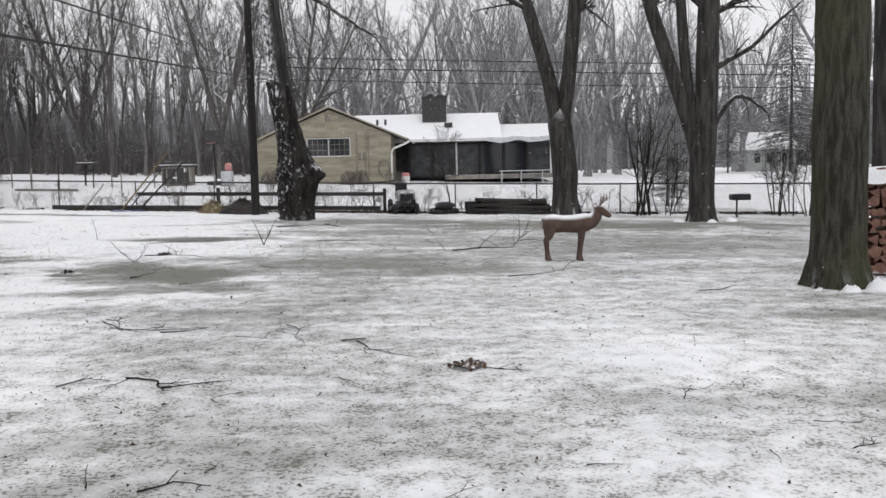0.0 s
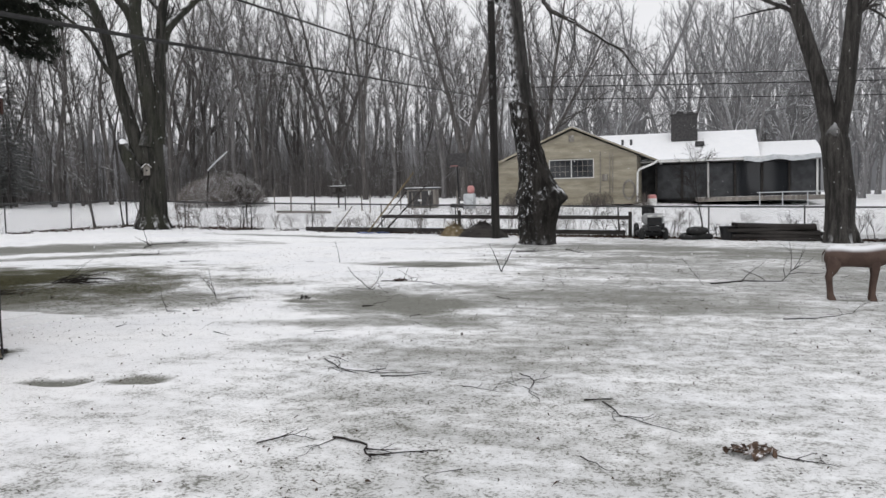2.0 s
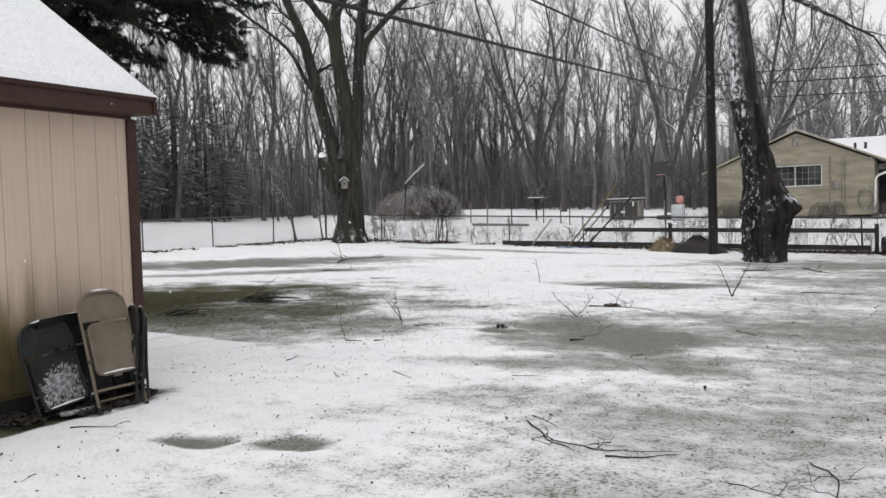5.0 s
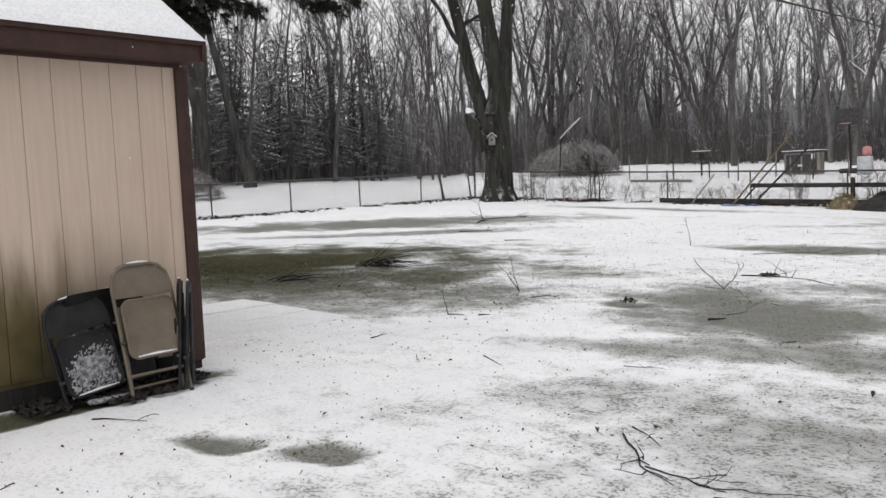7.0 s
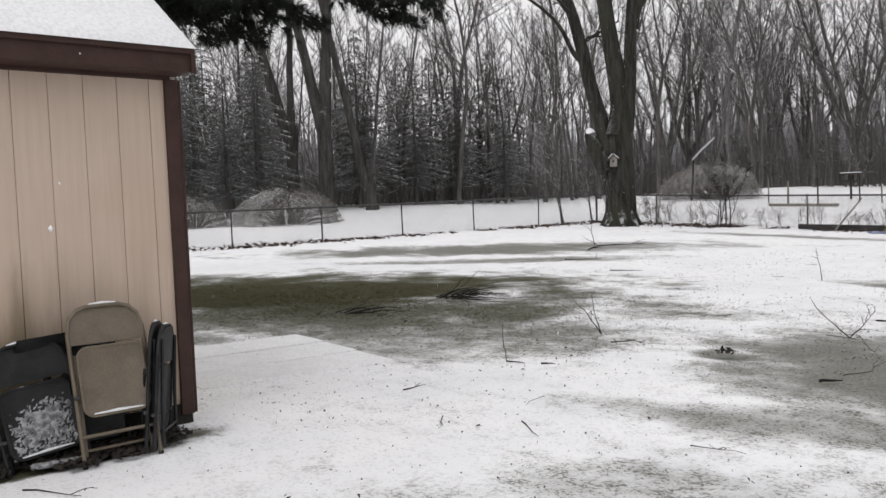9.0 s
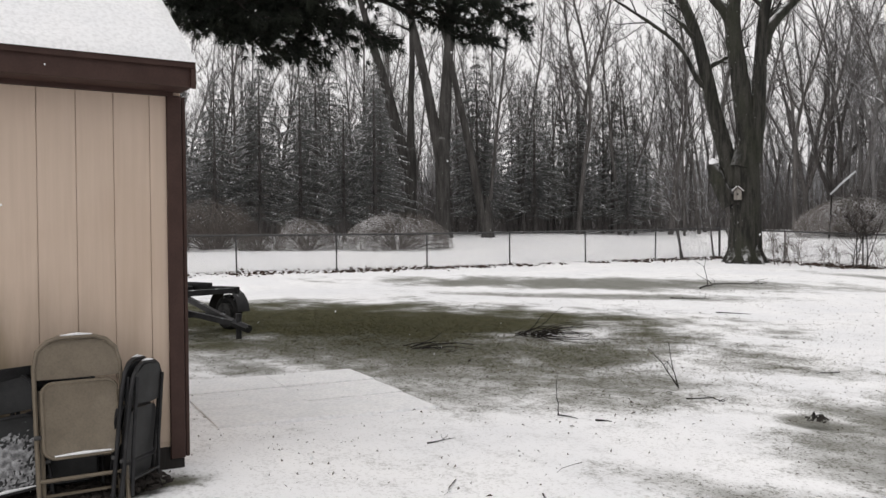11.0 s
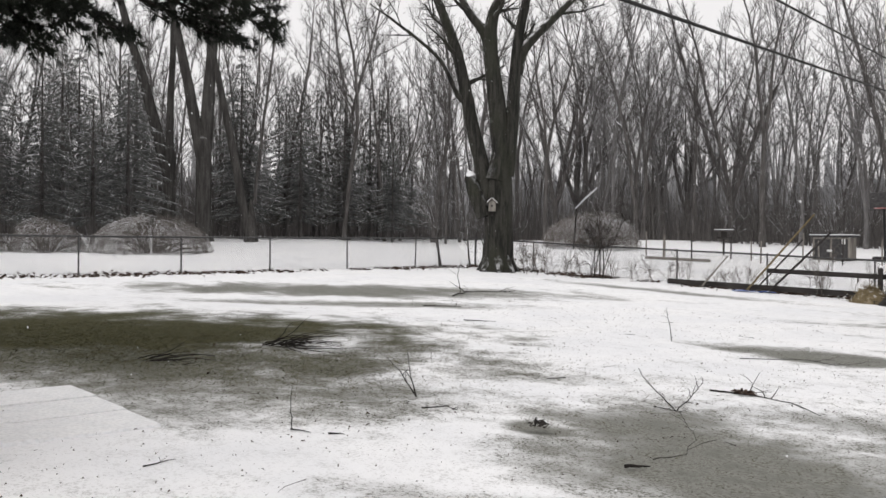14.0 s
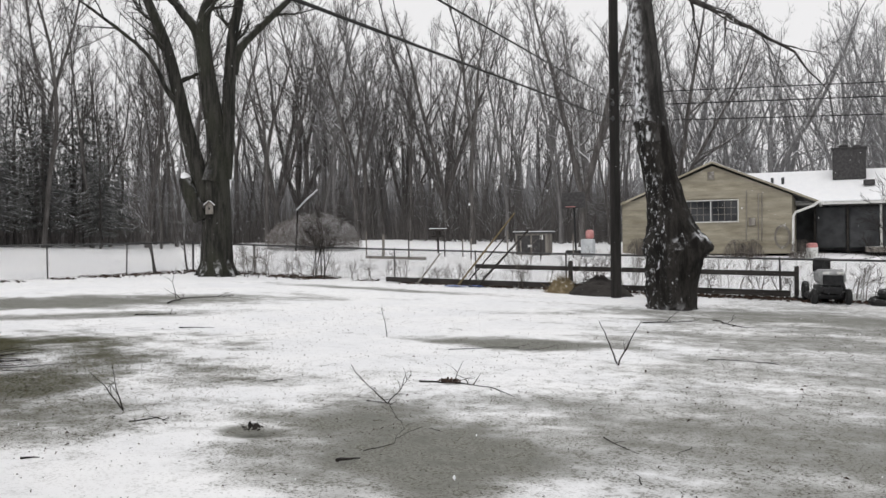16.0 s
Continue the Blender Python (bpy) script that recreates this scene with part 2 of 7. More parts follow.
M_LOGEND = surface("split_firewood", (0.15, 0.075, 0.055), (0.27, 0.155, 0.118), 14, 0.9, snow=0.35, vary=0.5)
M_GREYWOOD = surface("weathered_wood", (0.16, 0.145, 0.13), (0.3, 0.28, 0.25), 7, 0.9, stretch=(1, 1, 0.2), snow=0.5)
M_SLAB = surface("snowy_concrete", (0.84, 0.85, 0.862), (0.915, 0.918, 0.922), 5, 0.8, fine=30, bump=0.3)
M_TYRE = surface("tyre_rubber", (0.014, 0.014, 0.014), (0.03, 0.03, 0.03), 15, 0.8, snow=0.3)
M_FARHOUSE = surface("far_house_wall", (0.3, 0.31, 0.3), (0.4, 0.41, 0.4), 2, 0.8)


def siding_material():
    q = Mat("tan_plywood_siding", 0.7, 0, 0.3)
    grain, patch = q.noise(30, 4, (1, 1, 0.05), False), q.noise(1.7, 4)
    c = q.mix(q.ramp(grain, 0.3, 0.7), (0.555, 0.44, 0.352), (0.595, 0.475, 0.385))
    c = q.mix(q.ramp(patch, 0.4, 0.75, 0, 0.3), c, (0.44, 0.33, 0.25))
    at = q.n.new("ShaderNodeSeparateXYZ")
    q.link(q.geo.outputs["Position"], at.inputs[0])
    # algae that creeps up from the wet foot of the boards, in streaks
    streak = q.noise(5.0, 5, (1, 1, 0.18))
    h = q.math("SUBTRACT", at.outputs["Z"], q.math("MULTIPLY", streak, 1.15))
    y = q.ramp(at.outputs["Y"], 7.8, 6.9)
    algae = q.math("MULTIPLY", q.ramp(h, 0.85, 0.05), q.math("ADD", q.math("MULTIPLY", y, 0.78), 0.22))
    c = q.mix(algae, c, q.mix(q.ramp(patch, 0.35, 0.65), (0.04, 0.034, 0.013), (0.115, 0.09, 0.036)))
    q.colour(c)
    q.bump(grain, 0.2, 0.004)
    return q.m


M_SIDING = siding_material()


def glass_material():
    q = Mat("window_glass", 0.06, 0, 0.6)
    q.colour((0.02, 0.022, 0.025))
    return q.m


M_GLASS = glass_material()


# ---- mesh helpers ----
class Shape:
    """Collects vertices and faces of one mesh."""

    def __init__(self):
        self.v, self.f = [], []

    def tube(self, pts, radii, n=8, cap=True):
        pts = [Vector(p) for p in pts]
        base = len(self.v)
        side = None
        for i, p in enumerate(pts):
            d = (pts[min(i + 1, len(pts) - 1)] - pts[max(i - 1, 0)])
            d = d.normalized() if d.length > 1e-9 else Vector((0, 0, 1))
            if side is None:
                side = d.orthogonal().normalized()
            side = (side - d * side.dot(d))
            side = side.normalized() if side.length > 1e-6 else d.orthogonal().normalized()
            w = d.cross(side)
            r = radii[i] if not isinstance(radii, (int, float)) else radii
            for k in range(n):
                a = 2 * math.pi * k / n
                self.v.append(tuple(p + (side * math.cos(a) + w * math.sin(a)) * r))
        for i in range(len(pts) - 1):
            for k in range(n):
                a, b = base + i * n + k, base + i * n + (k + 1) % n
                self.f.append((a, b, b + n, a + n))
        if cap and n > 2:
            self.f.append(tuple(base + k for k in reversed(range(n))))
            self.f.append(tuple(base + (len(pts) - 1) * n + k for k in range(n)))
        return self

    def box(self, c, s, m=None, bevel=0.0):
        """A box of centre c and size s, its edges cut off by bevel."""
        hx, hy, hz = (q / 2 for q in s)
        b = min(bevel, hx * 0.9, hy * 0.9, hz * 0.9)
        base = len(self.v)
        m = m or Matrix.Identity(4)
        if b <= 0:
            for x in (-hx, hx):
                for y in (-hy, hy):
                    for z in (-hz, hz):
                        self.v.append(tuple(m @ Vector((c[0] + x, c[1] + y, c[2] + z))))
            for q in ((0, 1, 3, 2), (4, 6, 7, 5), (0, 4, 5, 1), (2, 3, 7, 6), (0, 2, 6, 4), (1, 5, 7, 3)):
                self.f.append(tuple(base + i for i in q))
            return self
        idx = {}
        for sx in (-1, 1):
            for sy in (-1, 1):
                for sz in (-1, 1):
                    for ax in range(3):
                        p = [sx * hx, sy * hy, sz * hz]
                        for o in range(3):
                            if o != ax:
                                p[o] -= (sx, sy, sz)[o] * b
                        idx[sx, sy, sz, ax] = len(self.v)
                        self.v.append(tuple(m @ Vector((c[0] + p[0], c[1] + p[1], c[2] + p[2]))))
        start = len(self.f)
        for ax in range(3):
            u, w = (ax + 1) % 3, (ax + 2) % 3
            for s0 in (-1, 1):
                q = []
                for su, sw in ((-1, -1), (1, -1), (1, 1), (-1, 1)):
                    k = [0, 0, 0]
                    k[ax], k[u], k[w] = s0, su, sw
                    q.append(idx[(*k, ax)])
                self.f.append(tuple(q if s0 > 0 else q[::-1]))
                # edge along axis ax between the faces u and w
            for su in (-1, 1):
                for sw in (-1, 1):
                    k0, k1 = [0, 0, 0], [0, 0, 0]
                    k0[ax], k0[u], k0[w] = -1, su, sw
                    k1[ax], k1[u], k1[w] = 1, su, sw
                    q = [idx[(*k0, u)], idx[(*k1, u)], idx[(*k1, w)], idx[(*k0, w)]]
                    self.f.append(tuple(q if su * sw < 0 else q[::-1]))
        for sx in (-1, 1):
            for sy in (-1, 1):
                for sz in (-1, 1):
                    q = [idx[sx, sy, sz, a] for a in range(3)]
                    self.f.append(tuple(q if sx * sy * sz > 0 else q[::-1]))
        return self

    def sheet(self, rows):
        base, w = len(self.v), len(rows[0])
        for r in rows:
            self.v.extend(tuple(p) for p in r)
        for i in range(len(rows) - 1):
            for k in range(w - 1):
                a = base + i * w + k
                self.f.append((a, a + 1, a + w + 1, a + w))
        return self

    def tri(self, a, b, c):
        i = len(self.v)
        self.v += [tuple(a), tuple(b), tuple(c)]
        self.f.append((i, i + 1, i + 2))

    def prism(self, outline, axis, lo, hi):
        """An outline of (u, w) pairs pushed along an axis (0, 1 or 2) from lo to hi."""
        base, n = len(self.v), len(outline)
        for q in (lo, hi):
            for u, w in outline:
                p = [u, w]
                p.insert(axis, q)
                self.v.append(tuple(p))
        for k in range(n):
            a, b = base + k, base + (k + 1) % n
            self.f.append((a, b, b + n, a + n))
        self.f.append(tuple(base + k for k in reversed(range(n))))
        self.f.append(tuple(base + n + k for k in range(n)))
        return self

    def mesh(self, name, mat, smooth=True):
        me = bpy.data.meshes.new(name)
        me.from_pydata(self.v, [], self.f)
        me.materials.append(mat)
        if smooth:
            me.polygons.foreach_set("use_smooth", [True] * len(me.polygons))
            me.set_sharp_from_angle(angle=radians(38))
        me.update()
        return me


def part(name, shape, mat, parent, label="", smooth=True, kind=""):
    ob = new(name, shape.mesh(name, mat, smooth))
    ob.parent = parent
    return tagged(ob, label, kind=kind)


def thing(name, at, label, category, group="", kind="", rz=0.0):
    ob = new(name)
    ob.empty_display_size = 0.2
    ob.matrix_basis = pose(*at, 0, 0, rz)
    return tagged(ob, label, category, group, kind)


def solid(name, shape, mat, label, category, at=(0, 0, 0), group="", kind="", smooth=True, rz=0.0):
    ob = new(name, shape.mesh(name, mat, smooth))
    ob.matrix_basis = pose(*at, 0, 0, rz)
    return tagged(ob, label, category, group, kind)


def fix_normals(ob):
    bm = bmesh.new()
    bm.from_mesh(ob.data)
    bmesh.ops.recalc_face_normals(bm, faces=bm.faces)
    bm.to_mesh(ob.data)
    bm.free()
    return ob


# ---- ground ----
def height(x, y):
    """The lie of the land: a yard that falls gently to the east and rises beyond its fences."""
    xx, yy = min(max(x, -27), 13), min(max(y, -3), 33)
    z = 0.040069 - 0.01027 * xx - 0.006834 * yy + 0.000241 * xx * xx - 0.000434 * xx * yy + 0.000192 * yy * yy
    o = max(0.0, -24.5 - x, y - 32) * 0.05
    z += o if o < 0.6 else 0.6 + 0.5 * (1 - math.exp(-(o - 0.6) / 0.5))
    return z + 0.05 * math.exp(-(((x + 7) / 1.6) ** 2 + ((y - 7) / 2.5) ** 2))


# thawed places: x, y, half length, half width, turn in degrees, depth of thaw, bare turf
THAW = (
    (-14.2, 12.7, 4.9, 2.5, 48, 1.0, 1.1), (-11.3, 12.2, 3.8, 2.2, 40, 0.9, 0.55), (-9.2, 11.9, 2.8, 1.4, 25, 0.75, 0.35), (-1.4, 14.2, 3.2, 2.2, 0, 0.78, 0.15), (-7.6, 14.8, 1.5, 0.5, 20, 0.5, 0.05),
    (-4.3, 12.9, 2.1, 1.1, -40, 1.05, 0.25), (-3.1, 11.5, 1.2, 0.6, -35, 0.75, 0.12), (-5.3, 19.4, 1.6, 0.7, 5, 0.95, 0.15), (-17.5, 21.2, 5.2, 1.7, 45, 0.95, 0.04),
    (-15.0, 19.0, 3.6, 0.6, 45, 0.75, 0.0), (-13.0, 28.5, 4.0, 0.5, -5, 0.7, 0.0),
    (3.5, 18.0, 7.0, 4.5, 0, 0.66, 0.12), (4.0, 24.0, 8.5, 2.6, -5, 0.85, 0.2), (1.0, 11.5, 5.0, 3.2, 0, 0.42, 0.05), (-0.8, 4.6, 4.5, 2.2, 10, 0.5, 0.03), (-1.6, 21.5, 3.0, 1.6, 0, 0.7, 0.1), (-1.2, 16.5, 2.4, 1.0, 15, 0.6, 0.1), (6.5, 6.5, 4.0, 3.0, 0, 0.4, 0.0),
    (-2.2, 9.6, 2.6, 0.9, 20, 0.6, 0.02), (4.6, 9.0, 1.5, 0.6, 10, 0.75, 0.1), (3.6, 5.6, 1.6, 0.8, 0, 0.6, 0.1),
    (-1.5, 7.0, 2.6, 1.2, -20, 0.5, 0.05), (-3.6, 11.4, 1.8, 0.5, 25, 0.7, 0.05), (-3.8, 15.2, 1.6, 0.5, 10, 0.6, 0.0),
    # third patch, along the shed wall: bare soil plus painted shade under the chairs
    (-5.34, 7.27, 0.24, 0.14, 20, 1.1, 0.25), (-4.71, 7.48, 0.24, 0.14, 15, 1.1, 0.25), (-6.72, 7.2, 0.17, 0.95, 0, 1.2, 0.8), (-6.72, 8.16, 0.14, 0.07, 10, 1.0, 0.5), (-1.5, 25.6, 4.5, 1.7, 0, 0.8, 0.15), (-5.7, 12.95, 0.34, 0.2, 0, 1.0, 0.2),
    (5.2, 13.5, 4.0, 1.2, 0, 0.5, 0.0), (2.1, 14.6, 0.42, 0.14, 0, 1.1, 0.25),
)


def axis(lo, fine_lo, fine_hi, hi, step, grow=1.25):
    out, q, s = [], fine_lo, step
    while q > lo:
        out.insert(0, q)
        q -= s
        s *= grow
    out.insert(0, lo)
    q = fine_lo + step
    while q < fine_hi:
        out.append(q)
        q += step
    s = step
    while q < hi:
        out.append(q)
        q += s
        s *= grow
    return out + [hi]


TURNED = [(a, b, c, d, math.cos(radians(e)), math.sin(radians(e)), g, h) for a, b, c, d, e, g, h in THAW]


def melt(x, y):
    """How far the snow has thawed at a place, and how much bare turf shows."""
    e = min(1.0, max(0.0, (x + 5.0 + 1.5 * noise.noise((x * 0.5, y * 0.5, 21))) / 2.8))
    t, g = 0.06 + e * e * (3 - 2 * e) * (0.34 + 0.3 * noise.noise((x * 0.35, y * 0.5, 11))), 0.0
    wob = noise.noise((x * 0.6, y * 0.8, 3)) * 0.55 + noise.noise((x * 1.5, y * 1.9, 7)) * 0.35 + noise.noise((x * 4.3, y * 4.3, 17)) * 0.2
    for a, b, c, d, co_, si, dep, gr in TURNED:
        u, v = ((x - a) * co_ + (y - b) * si) / c, (-(x - a) * si + (y - b) * co_) / d
        r2 = u * u + v * v
        if r2 < 7:
            k = min(1.0, max(0.0, ((1.4 if c < 0.4 else 1.75) - math.sqrt(r2) + wob * min(1.0, 0.35 + d * 0.8)) / (0.6 if c < 0.4 else 1.55)))
            k = k * k * (3 - 2 * k)
            t, g = max(t, k * dep), max(g, k * gr)
    return t, g


def lie(x, y, t):
    """The fine relief of the snow."""
    z = 0.018 * noise.noise((x * 0.8, y * 0.8, 0)) + 0.007 * noise.noise((x * 3.1, y * 3.1, 5)) + 0.02 * (1 - min(t, 1.0))
    for a, b in ((-5.32, 7.26), (-4.73, 7.45), (-5.7, 12.95)):
        z -= 0.03 * math.exp(-(((x - a) / 0.24) ** 2 + ((y - b) / 0.15) ** 2))
    return z


def build_ground():
    xs, ys = axis(-400, -27, 9, 400, 0.13, 1.16), axis(-400, -1, 31, 400, 0.13, 1.16)
    co, thaw, turf = [], [], []
    for y in ys:
        for x in xs:
            z, t, g = height(x, y), 0.0, 0.0
            if -28 < x < 12 and -4 < y < 33:
                t, g = melt(x, y)
                z += lie(x, y, t)
            elif abs(x) + abs(y) > 50:
                z += 0.1 * noise.noise((x * 0.12, y * 0.12, 0))
            co.append((x, y, z))
            thaw.append(t)
            turf.append(g)
    w = len(xs)
    faces = [(i * w + k, i * w + k + 1, (i + 1) * w + k + 1, (i + 1) * w + k) for i in range(len(ys) - 1) for k in range(w - 1)]
    me = bpy.data.meshes.new("ground")
    me.from_pydata(co, [], faces)
    for key, data in (("thaw", thaw), ("turf", turf)):
        me.attributes.new(key, "FLOAT", "POINT").data.foreach_set("value", data)
    me.polygons.foreach_set("use_smooth", [True] * len(faces))
    me.materials.append(M_GROUND)
    return tagged(new("ground", me), "thin wet snow over lawn with slushy and bare patches", "ground", kind="structure")


build_ground()


def lawn_blades():
    """Grass that pokes through thin snow and covers the bare turf."""
    rnd = random.Random(61)
    grit, grass = Shape(), Shape()

    def blade(sh, x, y, z, length, width, flat):
        a = rnd.uniform(0, 6.283)
        o = Vector((math.cos(a), math.sin(a), rnd.uniform(0.15, 1.0) * (1 - flat))).normalized() * length
        w = Vector((-math.sin(a), math.cos(a), rnd.gauss(0, 0.4))) * width
        c = Vector((x, y, z))
        sh.tri(c - w, c + w, c + o)

    for _ in range(95000):
        d = 2.2 + 15 * rnd.random() ** 1.35
        a = radians(rnd.uniform(-36, 84))
        x, y = -1.2 - d * math.sin(a), 3.0 + d * math.cos(a)
        t, g = melt(x, y)
        patch = 0.5 + 0.9 * noise.noise((x * 1.7, y * 1.7, 31))
        if rnd.random() > (0.16 + 0.75 * min(t, 1.0)) * max(0.08, patch) or x < -6.9 and y < 8.4:
            continue
        k = 0.6 + 0.06 * d
        blade(grit, x, y, height(x, y) + lie(x, y, t) - 0.002, rnd.uniform(0.008, 0.026) * k, rnd.uniform(0.0016, 0.0042) * k, 0.5)
    for _ in range(110000):
        u, v = rnd.gauss(0, 1), rnd.gauss(0, 1)
        x, y = -12.2 + u * 3.6, 12.6 + u * 1.5 + v * 1.6
        if x < -18 or x > -4 or y < 8.3 or (x < -6.9 and y < 8.4):
            continue
        t, g = melt(x, y)
        if rnd.random() > g * 1.5 + 0.12 * t:
            continue
        blade(grass, x, y, height(x, y) + lie(x, y, t) - 0.003, rnd.uniform(0.03, 0.085), rnd.uniform(0.0015, 0.004), 0.45)
    solid("lawn_grass", grass, M_GRASS, "flattened olive-brown grass on the bare turf", "grass", kind="stuff", smooth=False)
    solid("grass_tips", grit, M_GRIT, "dark grass tips poking through thin snow", "grass", kind="stuff", smooth=False)


lawn_blades()


# ---- shed ----
def build_shed():
    shed = thing("shed", (-6.95, 8.26, 0.1), "tan plywood-sided garden shed with brown trim and snowy roof", "shed")
    # local axes: x outwards from the long wall, y along it (the corner at 0), z up
    long_wall, wide = 4.9, 3.0
    top = 2.46
    part("wall", Shape().box((-wide / 2 - 0.008, -long_wall / 2, 1.2), (wide, long_wall - 0.02, 2.5)), M_SIDING, shed, smooth=False)
    # near-black board that paints the shadow gap below the wall
    part("skirting", Shape().box((-0.03, -long_wall / 2, 0.06), (0.05, long_wall, 0.3), bevel=0.004), M_POLE, shed, "dark skirting board standing for the shadow gap under the siding")
    y = -0.075
    k = 0
    while y > -long_wall + 0.2:
        w = 0.115 if k == 0 else 0.2115
        part("siding_board", Shape().box((-0.008, y - w / 2, (top + 0.2) / 2 + 0.02), (0.018, w - 0.003, top - 0.24), bevel=0.002), M_SIDING, shed)
        y -= w
        k += 1
    for q in range(14):
        part("siding_board", Shape().box((-0.16 - 0.2115 * q, 0.006, 1.35), (0.2025, 0.018, 2.3), bevel=0.003), M_SIDING, shed)
    part("corner_trim", Shape().box((0.012, -0.045, 1.265), (0.026, 0.09, 2.26), bevel=0.004).box((-0.036, 0.021, 1.265), (0.07, 0.024, 2.26), bevel=0.004), M_BROWN, shed, "brown painted corner boards")
    # eave box: fascia board and soffit
    part("fascia", Shape().box((0.235, -long_wall / 2 + 0.01, 2.49), (0.024, long_wall + 0.02, 0.15), bevel=0.004), M_BROWN, shed)
    part("frieze_board", Shape().box((0.016, -long_wall / 2 - 0.05, 2.425), (0.03, long_wall, 0.07), bevel=0.004), M_BROWN, shed)
    part("soffit", Shape().box((0.11, -long_wall / 2 + 0.005, 2.425), (0.22, long_wall, 0.016)), M_BROWN, shed, smooth=False)
    # roof: two slopes of board, snow lying on them in faint courses
    slope = 0.7
    ridge = -wide / 2
    eave = 0.27

    def roof_z(x):
        return 2.565 + slope * (eave - x) if x > ridge else 2.565 + slope * (eave - ridge) - slope * (ridge - x)

    out = [(eave, roof_z(eave) - 0.035), (ridge, roof_z(ridge) - 0.035), (-wide - eave, roof_z(-wide - eave) - 0.035), (-wide - eave, roof_z(-wide - eave)), (ridge, roof_z(ridge)), (eave, roof_z(eave))]
    part("roof", Shape().prism([(a, b) for a, b in out], 1, -long_wall - 0.1, 0.022), M_BROWN, shed, "brown painted roof edge", smooth=False)
    part("gable", Shape().prism([(0, 2.4), (-wide, 2.4), (-wide, roof_z(0) - 0.04), (ridge, roof_z(ridge) - 0.05), (0, roof_z(0) - 0.04)], 1, -0.05, -0.012), M_SIDING, shed, smooth=False)
    part("rake_board", Shape().prism([(eave, roof_z(eave) - 0.16), (ridge, roof_z(ridge) - 0.16), (ridge, roof_z(ridge) - 0.04), (eave, roof_z(eave) - 0.04)], 1, -0.005, 0.024), M_BROWN, shed, smooth=False)
    for side in (1, -1):
        rows = []
        courses = 15
        for i in range(courses * 4 + 1):
            f = i / (courses * 4)
            row = []
            x = eave + 0.012 - f * (eave - ridge + 0.012)
            for j in range(70):
                yy = -long_wall - 0.11 + j * (long_wall + 0.14) / 69
                saw = (i % 4) / 4.0
                thick = 0.024 + 0.027 * saw + 0.005 * noise.noise((x * 3, yy * 3, side)) + 0.006 * noise.noise((x * 14, yy * 6, side))
                edge = min(1.0, i / 1.2, j / 1.0, (69 - j) / 1.0)
                xx = x if side > 0 else 2 * ridge - x
                row.append((xx, yy, roof_z(x) + 0.003 + thick * max(0.12, edge)))
            rows.append(row if side > 0 else row[::-1])
        sh = Shape().sheet(rows)
        fix_normals(part("roof_snow", sh, M_ROOFSNOW, shed, "thin snow lying on shingle courses", kind="stuff"))
    return shed


build_shed()


# ---- chairs ----
def rounded_rect(w, h, r, n=5):
    pts = []
    for cx, cy, a0 in ((w / 2 - r, h - r, 0), (-w / 2 + r, h - r, 90), (-w / 2 + r, r, 180), (w / 2 - r, r, 270)):
        for i in range(n + 1):
            a = radians(a0 + 90 * i / n)
            pts.append((cx + r * math.cos(a), cy + r * math.sin(a)))
    return pts


